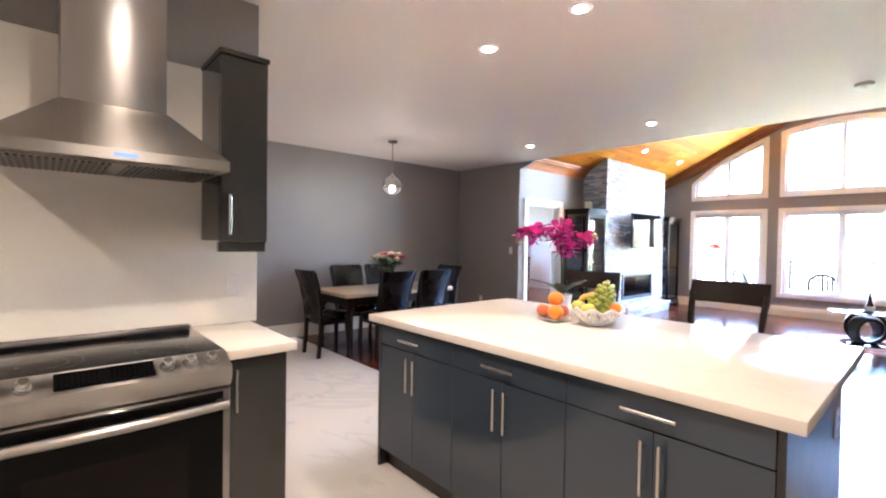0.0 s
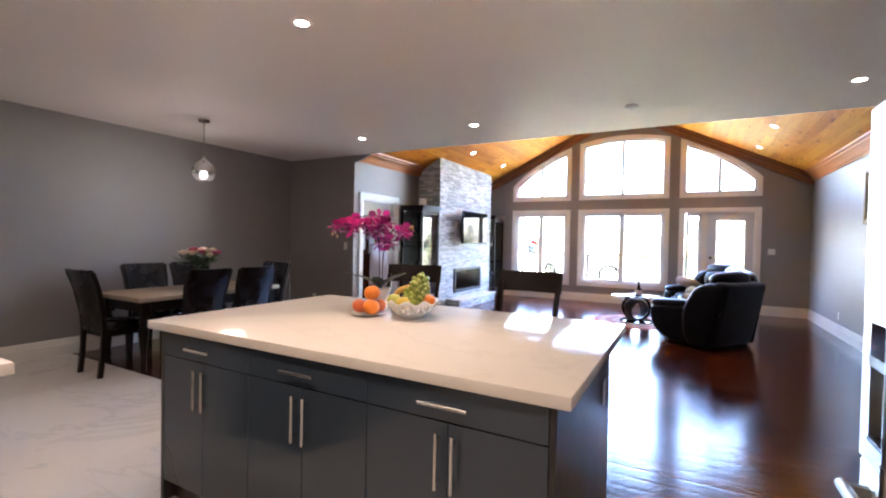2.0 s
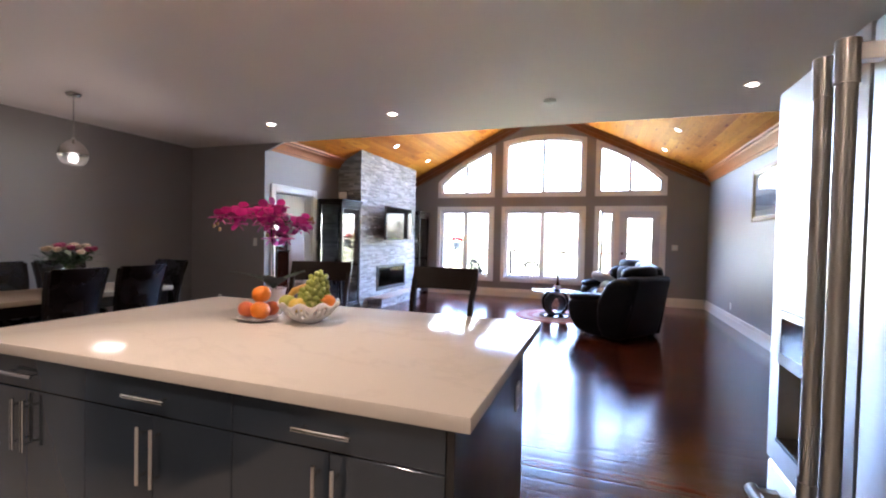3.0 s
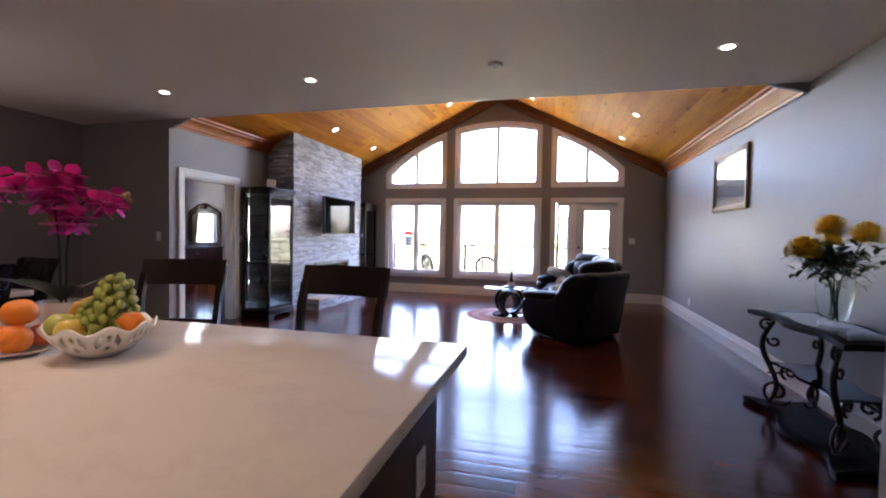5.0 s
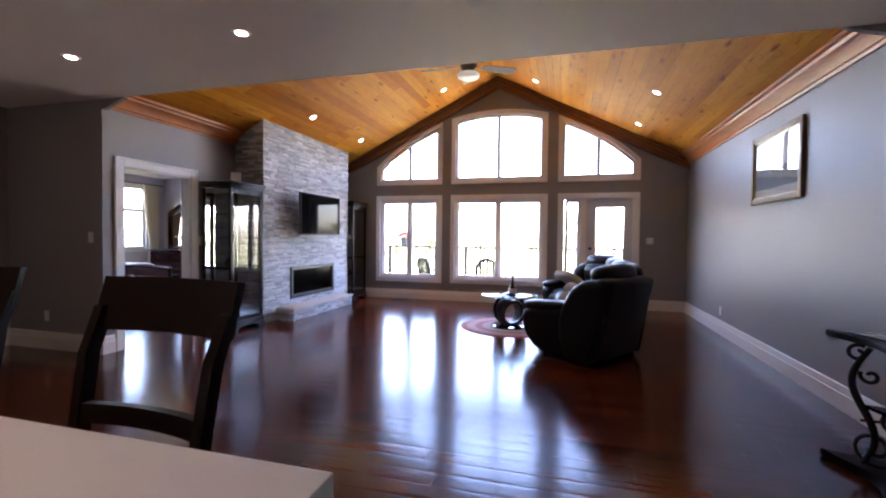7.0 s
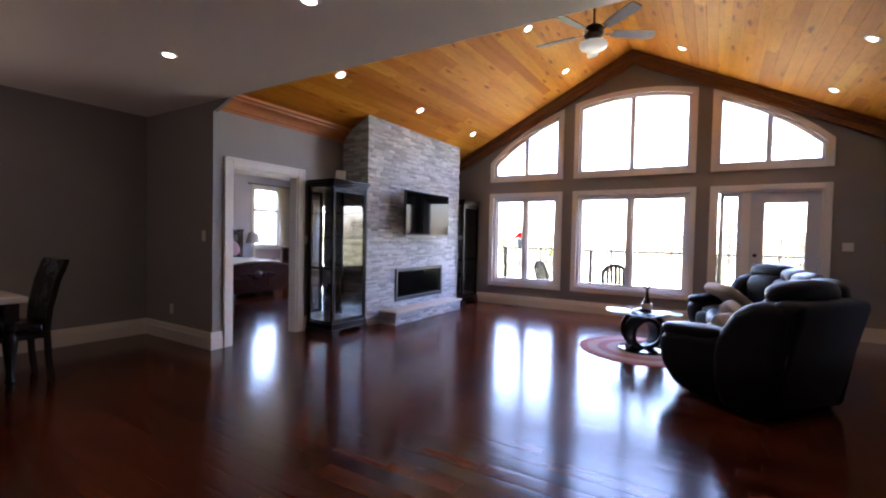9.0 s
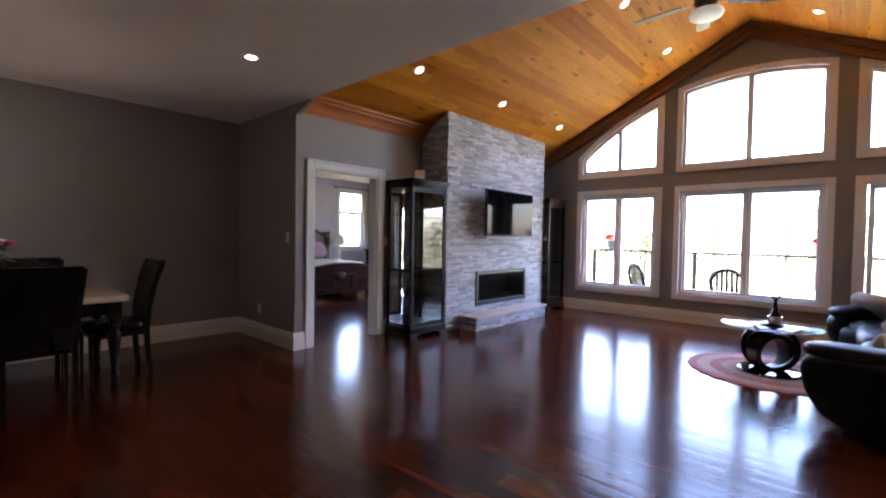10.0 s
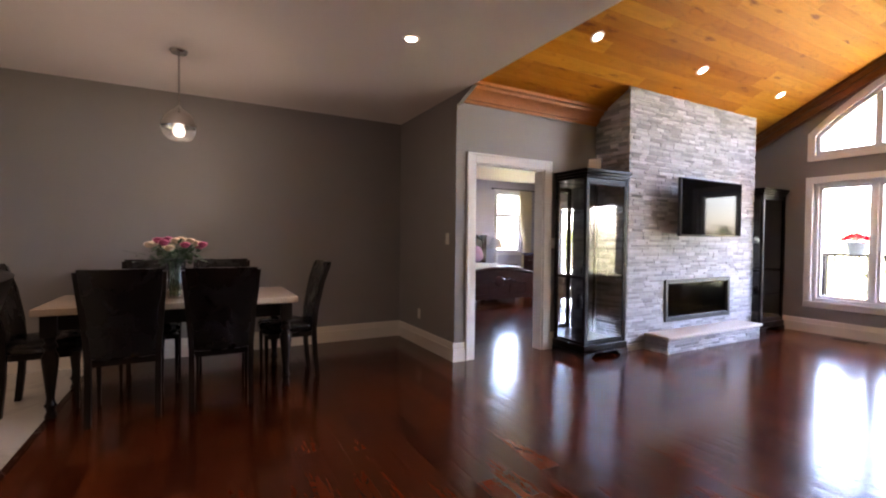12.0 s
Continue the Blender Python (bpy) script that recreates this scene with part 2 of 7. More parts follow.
CHERRY = surface("dark_cherry_wood", (0.038, 0.010, 0.0055), (0.022, 0.006, 0.0035), 0.26, 0.06, scale=3, stretch=(3, 3, 18), bump=0.04, bump_scale=40, spec=0.2)
LEATHER = surface("black_leather", (0.0075, 0.0075, 0.0085), (0.005, 0.005, 0.006), 0.40, 0.08, scale=5, bump=0.2, bump_scale=170, spec=0.15)
DINING_LEATHER = surface("brown_black_leather", (0.006, 0.005, 0.0046), (0.0045, 0.0037, 0.0034), 0.27, 0.05, scale=5, bump=0.03, bump_scale=190, spec=0.26)
TABLE_STONE = surface("travertine_top", (0.56, 0.44, 0.33), (0.40, 0.30, 0.22), 0.22, 0.06, scale=5, bump=0.03, bump_scale=45)
IRON = surface("wrought_iron", (0.012, 0.011, 0.011), (0.016, 0.013, 0.011), 0.5, 0.1, metal=0.2, scale=12, bump=0.1, bump_scale=60)
STONE = surface("ledge_stone", (0.51, 0.53, 0.555), (0.28, 0.295, 0.315), 0.72, 0.08, scale=11, bump=0.5, bump_scale=55, world_space=True, per_piece=0.33)
MORTAR = surface("mortar_bed", (0.46, 0.455, 0.45), None, 0.9, 0.03, scale=30, world_space=True)
HEARTH_TOP = surface("hearth_slab", (0.62, 0.57, 0.51), (0.53, 0.48, 0.43), 0.5, 0.08, scale=9, bump=0.1, bump_scale=60, world_space=True)
PLASTER_WHITE = surface("white_plastic", (0.80, 0.79, 0.77), None, 0.4, 0.05, scale=20)
CERAMIC = surface("white_ceramic", (0.82, 0.81, 0.80), (0.78, 0.77, 0.76), 0.18, 0.04, scale=8)
PANE = glass_sheet("window_pane")
CLEAR = glass_sheet("clear_glass", (0.96, 0.98, 0.97), 1.5)
SMOKED = glass_sheet("cabinet_glass", (0.93, 0.94, 0.94), 1.5)
FIRE_GLASS = glass_sheet("insert_glass", (0.45, 0.45, 0.45), 1.1, 0.12)
OVEN_GLASS = surface("oven_glass", (0.002, 0.002, 0.002), (0.003, 0.003, 0.003), 0.06, 0.01, scale=3, spec=0.08)
TINTED = glass_sheet("table_glass", (0.62, 0.72, 0.70), 2.1)
MIRROR = surface("mirror", (0.66, 0.68, 0.69), (0.63, 0.65, 0.66), 0.012, 0.004, metal=1.0, scale=2)
CHROME_GLASS = surface("silvered_glass", (0.50, 0.48, 0.46), (0.40, 0.38, 0.36), 0.10, 0.03, metal=1.0, scale=5)
CHROME_GLASS.node_tree.nodes["Principled BSDF"].inputs["Alpha"].default_value = 0.985
FROSTED = surface("frosted_clear_glass", (0.30, 0.30, 0.29), (0.26, 0.26, 0.25), 0.08, 0.03, scale=5)
FROSTED.node_tree.nodes["Principled BSDF"].inputs["Alpha"].default_value = 0.12
LAMP_DISC = glowing("lamp_disc", (1.0, 0.86, 0.66), 1.6)
VAULT_DISC = glowing("vault_lamp_disc", (1.0, 0.93, 0.84), 1.3)
BULB = glowing("bulb", (1.0, 0.93, 0.82), 0.06)
LED_BLUE = glowing("hood_display_glow", (0.15, 0.3, 1.0), 0.008)
FAN_GLOBE = glowing("fan_globe", (0.80, 0.84, 0.70), 0.012)
FAN_BLADE = surface("fan_blade_grey", (0.045, 0.047, 0.052), (0.03, 0.032, 0.036), 0.45, 0.06, scale=4, stretch=(2, 14, 2))
FAN_BRASS = surface("fan_bronze", (0.10, 0.065, 0.04), (0.07, 0.045, 0.03), 0.32, 0.06, metal=0.8, scale=12)
GILT = surface("gilt_frame", (0.22, 0.135, 0.06), (0.10, 0.06, 0.028), 0.42, 0.1, metal=0.35, scale=16, bump=0.3, bump_scale=60)
RUG_PINK = surface("rug_rose", (0.52, 0.20, 0.19), (0.42, 0.14, 0.14), 0.9, 0.04, scale=14, bump=0.8, bump_scale=160, sheen=0.2)
RUG_PALE = surface("rug_cream", (0.60, 0.44, 0.38), (0.55, 0.33, 0.30), 0.9, 0.04, scale=10, bump=0.8, bump_scale=160, sheen=0.2)
CUSHION_GREY = surface("pale_cushion", (0.46, 0.44, 0.41), (0.36, 0.34, 0.32), 0.85, 0.05, scale=9, bump=0.5, bump_scale=120, sheen=0.2)
LEAF = surface("leaf_green", (0.035, 0.085, 0.02), (0.02, 0.05, 0.014), 0.42, 0.08, scale=14, per_piece=0.3)
ORCHID_LEAF = surface("orchid_leaf", (0.012, 0.03, 0.010), (0.008, 0.02, 0.007), 0.4, 0.06, scale=10)
ORCHID_PINK = surface("orchid_petal", (0.78, 0.07, 0.46), (0.36, 0.012, 0.16), 0.5, 0.06, scale=34, per_piece=0.45)
ORCHID_BUD = surface("orchid_bud", (0.36, 0.20, 0.10), (0.30, 0.22, 0.08), 0.5, 0.06, scale=25)
MUM_YELLOW = surface("yellow_petal", (0.97, 0.69, 0.008), (0.95, 0.58, 0.005), 0.55, 0.05, scale=25, per_piece=0.15)
ROSE_CREAM = surface("rose_cream", (0.78, 0.64, 0.46), (0.74, 0.55, 0.40), 0.55, 0.05, scale=25)
ROSE_PINK = surface("rose_pink", (0.55, 0.10, 0.20), (0.48, 0.06, 0.15), 0.55, 0.05, scale=25)
RED_BLOOM = surface("red_bloom", (0.42, 0.006, 0.014), (0.34, 0.004, 0.01), 0.8, 0.05, scale=25, spec=0.0)
ORANGE = surface("orange_peel", (0.82, 0.24, 0.006), (0.78, 0.20, 0.005), 0.42, 0.05, scale=5, bump=0.3, bump_scale=180)
APPLE_RED = surface("apple_red", (0.50, 0.05, 0.03), (0.58, 0.20, 0.05), 0.3, 0.05, scale=22)
APPLE_GREEN = surface("apple_green", (0.36, 0.42, 0.07), (0.44, 0.40, 0.09), 0.3, 0.05, scale=9)
APPLE_YELLOW = surface("apple_yellow", (0.66, 0.52, 0.07), (0.60, 0.40, 0.07), 0.3, 0.05, scale=9)
GRAPE = surface("grape", (0.36, 0.40, 0.085), (0.28, 0.32, 0.06), 0.25, 0.05, scale=20, per_piece=0.2)
BANANA = surface("banana", (0.62, 0.38, 0.07), (0.50, 0.26, 0.05), 0.45, 0.05, scale=18)
LINEN = surface("bed_linen", (0.62, 0.63, 0.60), (0.52, 0.56, 0.53), 0.85, 0.04, scale=6, bump=0.3, bump_scale=80)
PILLOW_RED = surface("pillow_print", (0.60, 0.16, 0.13), (0.28, 0.38, 0.62), 0.85, 0.04, scale=16)
CURTAIN = surface("cream_curtain", (0.66, 0.58, 0.44), (0.58, 0.50, 0.37), 0.85, 0.04, scale=7, bump=0.2, bump_scale=120)
LAMPSHADE = surface("lampshade", (0.78, 0.75, 0.70), None, 0.8, 0.04, scale=9)
DECK_WOOD = surface("deck_boards", (0.46, 0.42, 0.37), (0.38, 0.35, 0.31), 0.7, 0.06, scale=5, stretch=(20, 1, 1), world_space=True, per_piece=0.15)
RAIL_BLACK = surface("railing_black", (0.007, 0.007, 0.008), None, 0.6, 0.05, scale=10, spec=0.1)
PATIO_GREEN = surface("patio_plastic", (0.008, 0.011, 0.012), (0.006, 0.008, 0.009), 0.55, 0.06, scale=9, spec=0.1)
POT_GREY = surface("flower_box", (0.05, 0.065, 0.075), None, 0.6, 0.05, scale=12, spec=0.1)
LAWN = surface("lawn", (0.15, 0.16, 0.06), (0.20, 0.19, 0.09), 0.9, 0.03, scale=0.35, bump=0.5, bump_scale=6, world_space=True)
BARK = surface("bark", (0.12, 0.085, 0.06), (0.07, 0.05, 0.035), 0.9, 0.03, scale=5, bump=0.6, bump_scale=20)
TREE_LEAF = surface("tree_leaves", (0.12, 0.15, 0.035), (0.16, 0.165, 0.045), 0.6, 0.05, scale=0.5, world_space=True, per_piece=0.35)
SIDING = surface("siding", (0.55, 0.53, 0.50), None, 0.7, 0.05, scale=2, world_space=True)
ROOFING = surface("roof_felt", (0.08, 0.075, 0.07), None, 0.9, 0.04, scale=3, world_space=True)
PICTURE_SKY = surface("print_sky", (0.62, 0.68, 0.74), (0.70, 0.72, 0.74), 0.5, 0.05, scale=3)
PICTURE_LAKE = surface("print_lake", (0.10, 0.14, 0.20), (0.16, 0.20, 0.26), 0.5, 0.05, scale=9)
PICTURE_MAT = surface("print_mount", (0.66, 0.66, 0.62), None, 0.6, 0.05, scale=6)

# ---- mesh building ----


def cube(bm, x0, x1, y0, y1, z0, z1, bev=0.0, seg=1):
    before = set(bm.faces)
    r = bmesh.ops.create_cube(bm, size=1.0, matrix=Matrix.LocRotScale(((x0 + x1) / 2, (y0 + y1) / 2, (z0 + z1) / 2), None, (abs(x1 - x0), abs(y1 - y0), abs(z1 - z0))))
    if bev:
        edges = {e for v in r["verts"] for e in v.link_edges}
        bmesh.ops.bevel(bm, geom=list(edges), offset=bev, segments=seg, affect="EDGES", profile=0.5)
    return [f for f in bm.faces if f not in before]


def box(x0, x1, y0, y1, z0, z1, bev=0.0, seg=1):
    bm = bmesh.new()
    cube(bm, x0, x1, y0, y1, z0, z1, bev, seg)
    return bm


def ring(bm, center, u, v, ru, rv, n):
    return [bm.verts.new(Vector(center) + Vector(u) * (ru * math.cos(2 * math.pi * k / n)) + Vector(v) * (rv * math.sin(2 * math.pi * k / n))) for k in range(n)]


def bridge(bm, a, b):
    n = len(a)
    for k in range(n):
        bm.faces.new((a[k], a[(k + 1) % n], b[(k + 1) % n], b[k]))


def tube(bm, pts, r, n=8, cap=True):
    """A round bar along points; r is one radius or one for each point."""
    pts = [Vector(p) for p in pts]
    rs = r if isinstance(r, (list, tuple)) else [r] * len(pts)
    rings, up = [], None
    for i, p in enumerate(pts):
        d = (pts[min(i + 1, len(pts) - 1)] - pts[max(i - 1, 0)]).normalized()
        if up is None:
            up = d.orthogonal().normalized()
        up = (up - d * up.dot(d)).normalized()
        rings.append(ring(bm, p, up, d.cross(up), rs[i], rs[i], n))
    for a, b in zip(rings, rings[1:]):
        bridge(bm, a, b)
    if cap:
        bm.faces.new(list(reversed(rings[0])))
        bm.faces.new(rings[-1])


def lathe(bm, profile, at=(0, 0, 0), n=24):
    """A turned body from (radius, height) pairs."""
    x, y, z = at
    rings = [ring(bm, (x, y, z + h), (1, 0, 0), (0, 1, 0), max(r, 0.0004), max(r, 0.0004), n) for r, h in profile]
    for a, b in zip(rings, rings[1:]):
        bridge(bm, a, b)
    bm.faces.new(list(reversed(rings[0])))
    bm.faces.new(rings[-1])


def ball(bm, at, r, u=14, v=9):
    r = r if isinstance(r, (list, tuple)) else (r, r, r)
    bmesh.ops.create_uvsphere(bm, u_segments=u, v_segments=v, radius=1.0, matrix=Matrix.LocRotScale(at, None, r))


def prism(bm, poly, axis, a, b):
    """A polygon given in the two other axes, in their order, carried from a to b along the axis."""
    def at(p, k):
        q = list(p)
        q.insert("xyz".index(axis), k)
        return bm.verts.new(q)
    lo, hi = [at(p, a) for p in poly], [at(p, b) for p in poly]
    bridge(bm, lo, hi)
    bm.faces.new(list(reversed(lo)))
    bm.faces.new(hi)


def puff(bm, at, size, power=3.2, nu=20, nv=12, turn=None):
    """A cushion: a rounded box, fullest in its middle."""
    def sp(c):
        return math.copysign(abs(c) ** (2 / power), c)
    m = Matrix.Translation(at) @ (turn or Matrix.Identity(4))
    rows = []
    for j in range(1, nv):
        th = math.pi * (j / nv - 0.5)
        rows.append([bm.verts.new(m @ Vector((size[0] / 2 * sp(math.cos(th)) * sp(math.cos(2 * math.pi * i / nu)),
                                               size[1] / 2 * sp(math.cos(th)) * sp(math.sin(2 * math.pi * i / nu)), size[2] / 2 * sp(math.sin(th))))) for i in range(nu)])
    for a, b in zip(rows, rows[1:]):
        bridge(bm, a, b)
    bm.faces.new(list(reversed(rows[0])))
    bm.faces.new(rows[-1])


def strip(bm, inner, outer, x0, x1):
    """A flat band between two lines of (y, z) points, from x0 to x1 thick."""
    rows = [[bm.verts.new((x, *p)) for p in line] for x in (x0, x1) for line in (inner, outer)]
    for i in range(len(inner) - 1):
        for a, b in ((0, 1), (1, 3), (3, 2), (2, 0)):
            bm.faces.new((rows[a][i], rows[a][i + 1], rows[b][i + 1], rows[b][i]))
    for i in (0, -1):
        bm.faces.new([rows[k][i] for k in (0, 1, 3, 2)])


def mesh_from(name, bm, mat, smooth=35):
    bmesh.ops.recalc_face_normals(bm, faces=bm.faces)
    me = bpy.data.meshes.new(name)
    bm.to_mesh(me)
    bm.free()
    me.materials.append(mat)
    if smooth:
        me.polygons.foreach_set("use_smooth", [True] * len(me.polygons))
        me.set_sharp_from_angle(angle=radians(smooth))
    return me


def part(name, bm, mat, parent, label="", smooth=35):
    ob = new(name, mesh_from(name, bm, mat, smooth))
    ob.parent = parent
    if label:
        ob["label"] = label
    return ob


def thing(name, label, category, m=None, group="", kind=""):
    ob = new(name)
    ob.empty_display_size = 0.1
    if m is not None:
        ob.matrix_basis = m
    return tagged(ob, label, category, group, kind)


def solid(name, bm, mat, label, category, kind="", group="", smooth=35):
    return tagged(new(name, mesh_from(name, bm, mat, smooth)), label, category, group, kind)


# ---- the shell ----
PX0, PX1, PY = 7.57, 10.135, 4.145
IN_X0, IN_X1, IN_Z0, IN_Z1 = 8.225, 9.55, 0.278, 0.778
XE, YS, YN, XD, YD = 10.81, -2.10, 4.64, 5.645, 6.045
XW, RIDGE_Y, RIDGE_Z, SLOPE = -3.2, 1.27, 4.38, 0.495
ARC_Y, ARC_Z = 1.245, 0.118


def vault(y):
    return RIDGE_Z - SLOPE * abs(y - RIDGE_Y)


def arc(y, r):
    return ARC_Z + math.sqrt(max(r * r - (y - ARC_Y) ** 2, 0.0))


# openings of the window wall: y0, y1, z0, top
R_IN, R_OUT = 3.585, 3.67
LOWER = [("window_1", 2.475, 3.745, 0.435), ("window_2", 0.385, 2.125, 0.44)]
UPPER = [("window_3", 2.475, 3.735, 2.44), ("window_4", 0.40, 2.115, 2.44), ("window_5", -1.24, 0.035, 2.44)]
DOOR_Y0, DOOR_Y1 = -1.24, 0.03


def wall_columns(bm, cuts, top, x0, x1, ends):
    """A wall across y, cut open where cuts (y0, y1, low, high) say, where high is a function of y."""
    ys = {ends[0], ends[1], RIDGE_Y}
    for a, b, lo, hi in cuts:
        ys |= {a + (b - a) * k / 14 for k in range(15)}
    ys = sorted(ys)
    for a, b in zip(ys, ys[1:]):
        if b - a < 1e-6:
            continue
        mid = (a + b) / 2
        spans, base = [], (0.0, 0.0)
        for c in sorted((c for c in cuts if c[0] < mid < c[1]), key=lambda c: c[2]):
            if c[2] > 0.001:
                spans.append((base, (c[2], c[2])))
            base = (c[3](a), c[3](b))
        spans.append((base, (top(a), top(b))))
        for (l0, l1), (h0, h1) in spans:
            prism(bm, [(a, l0), (b, l1), (b, h1), (a, h0)], "x", x0, x1)


CUTS = [(a, b, lo, lambda y: 2.05) for _, a, b, lo in LOWER] + [(DOOR_Y0, DOOR_Y1, 0.0, lambda y: 2.05)] + [(a, b, lo, lambda y: arc(y, R_IN)) for _, a, b, lo in UPPER]
bm = bmesh.new()
wall_columns(bm, CUTS, lambda y: vault(y) + 0.12, XE, XE + 0.16, (YS - 0.15, YN))
solid("wall_east", bm, WALL_GREY, "grey painted gable wall full of tall windows", "wall", "structure", smooth=0)

bm = bmesh.new()
cube(bm, XW, XE, YS - 0.15, YS, 0, 3.0)
solid("wall_south", bm, WALL_GREY, "long plain grey painted side wall", "wall", "structure", smooth=0)
bm = bmesh.new()
DX0, DX1, DTOP = 5.868, 6.78, 2.015
cube(bm, XD, DX0, YN, YN + 0.13, 0, 3.0)
cube(bm, DX0, DX1, YN, YN + 0.13, DTOP, 3.0)
cube(bm, DX1, XE, YN, YN + 0.13, 0, 3.0)
cube(bm, XE, 11.75, YN, YN + 0.13, 0, 3.0)
solid("wall_north_living", bm, WALL_GREY, "grey painted wall with a bedroom doorway", "wall", "structure", smooth=0)
solid("wall_dining_east", box(XD, XD + 0.13, YN + 0.13, YD, 0, 3.0), WALL_GREY, "short grey wall between dining area and bedroom", "wall", "structure", smooth=0)
solid("wall_dining_north", box(XW, XD + 0.13, YD, YD + 0.15, 0, 3.0), WALL_GREY, "grey painted dining wall behind the table", "wall", "structure", smooth=0)
solid("wall_west", box(XW - 0.15, XW, YS - 0.15, YD + 0.15, 0, 3.0), WALL_GREY, "plain grey wall closing the kitchen", "wall", "structure", smooth=0)
KX, KY = 0.768, 2.612
solid("wall_kitchen", box(XW, KX, KY, KY + 0.13, 0, CEIL), WALL_GREY, "grey partition wall behind the cooking range", "wall", "structure", smooth=0)

bm = bmesh.new()
cube(bm, XW - 0.15, XD, YS - 0.15, YD + 0.15, CEIL, CEIL + 0.14)
solid("ceiling", bm, CEILING_WHITE, "flat white painted ceiling over kitchen and dining", "ceiling", "structure", smooth=0)
bm = bmesh.new()
prism(bm, [(YS - 0.15, CEIL + 0.14), (YN + 0.1, CEIL + 0.14), (YN + 0.1, vault(YN) + 0.14), (RIDGE_Y, RIDGE_Z + 0.16), (YS - 0.15, vault(YS) + 0.14)], "x", XD - 0.16, XD)
for y, s, low in ((YN, -1, 2.575), (YS, 1, 2.60)):
    prism(bm, [(y, CEIL - 0.001), (y, low), (y + s * 0.04, low + 0.006), (y + s * 0.27, CEIL - 0.012), (y + s * 0.31, CEIL - 0.001)], "x", XD, XD + 0.045)
solid("wall_gable_west", bm, WALL_GREY, "grey gable wall above the flat ceiling edge", "wall", "structure", smooth=0)
bm = bmesh.new()
for s in (-1, 1):
    y1 = YN + 0.13 if s > 0 else YS - 0.15
    prism(bm, [(RIDGE_Y, RIDGE_Z + 0.03), (y1, vault(y1) + 0.03), (y1, vault(y1) + 0.2), (RIDGE_Y, RIDGE_Z + 0.2)], "x", XD + 0.0, XE + 0.75)
solid("roof", bm, ROOFING, "dark roof deck above the vaulted ceiling", "roof", "structure", smooth=0)

# tongue-and-groove pine boards of the vault, along x
bm = bmesh.new()
rng = random.Random(5)
for s in (-1, 1):
    run = (YN - RIDGE_Y) if s > 0 else (RIDGE_Y - YS)
    n = int(run / 0.118)
    w = run / n
    for k in range(n):
        a, b = k * w + 0.0006, (k + 1) * w - 0.0006
        x = XD - rng.uniform(0, 1.6)
        while x < XE:
            x2 = x + rng.uniform(1.5, 3.4)
            xa, xb = max(x, XD) + 0.0008, min(x2, XE) - 0.0008
            if xb - xa > 0.05:
                ya, yb = RIDGE_Y + s * a, RIDGE_Y + s * b
                c = 0.0025
                za, zb = vault(ya), vault(yb)
                ym, yn_ = RIDGE_Y + s * (a + c), RIDGE_Y + s * (b - c)
                prism(bm, [(ya, za + 0.0012), (ym, vault(ym)), (yn_, vault(yn_)), (yb, zb + 0.0012), (yb, zb + 0.02), (ya, za + 0.02)], "x", xa, xb)
            x = x2
solid("ceiling_vault", bm, PINE, "vaulted ceiling of knotty pine boards", "ceiling", "structure", smooth=0)

# crown along the long walls, a stepped cove of stained pine
for name, y, s in (("trim_crown_north", YN, -1), ("trim_crown_south", YS, 1)):
    bm = bmesh.new()
    zt = vault(y + s * 0.16)
    prof = [(0.0, 2.60), (0.022, 2.60), (0.03, 2.625), (0.045, 2.63), (0.06, 2.665), (0.095, 2.71), (0.12, 2.725), (0.13, 2.75), (0.16, 2.76), (0.16, zt - 0.002), (0.0, vault(y) - 0.002)]
    prism(bm, [(y + s * d, z) for d, z in prof], "x", XD + 0.0455, XE)
    solid(name, bm, CROWN_WOOD, "stained pine crown moulding under the vault", "moulding", "structure", smooth=25)
bm = bmesh.new()
for s, y1 in ((1, YN), (-1, YS)):
    for d0, d1, h in ((0.0, 0.09, 0.19), (0.09, 0.13, 0.10), (0.13, 0.16, 0.035)):
        ys = [RIDGE_Y, y1]
        strip(bm, [(y, vault(y) - h) for y in ys], [(y, vault(y) - 0.001) for y in ys], XE - d1, XE - d0)
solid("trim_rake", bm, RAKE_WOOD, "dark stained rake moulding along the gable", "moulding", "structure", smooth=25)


def baseboard(name, pts, side):
    """A tall moulded baseboard along a straight run; side is the way it stands out from the wall."""
    bm = bmesh.new()
    (x0, y0), (x1, y1) = pts
    prof = [(0.0, 0.0), (0.022, 0.0), (0.022, 0.125), (0.017, 0.132), (0.017, 0.15), (0.012, 0.165), (0.012, 0.178), (0.006, 0.19), (0.0, 0.19)]
    if y0 == y1:
        prism(bm, [(y0 + side * d, z) for d, z in prof], "x", x0, x1)
    else:
        v0 = [bm.verts.new((x0 + side * d, y0, z)) for d, z in prof]
        v1 = [bm.verts.new((x0 + side * d, y1, z)) for d, z in prof]
        bridge(bm, v0, v1)
        bm.faces.new(v0)
        bm.faces.new(list(reversed(v1)))
    solid(name, bm, TRIM_CREAM, "tall cream painted moulded baseboard", "baseboard", "structure", smooth=20)


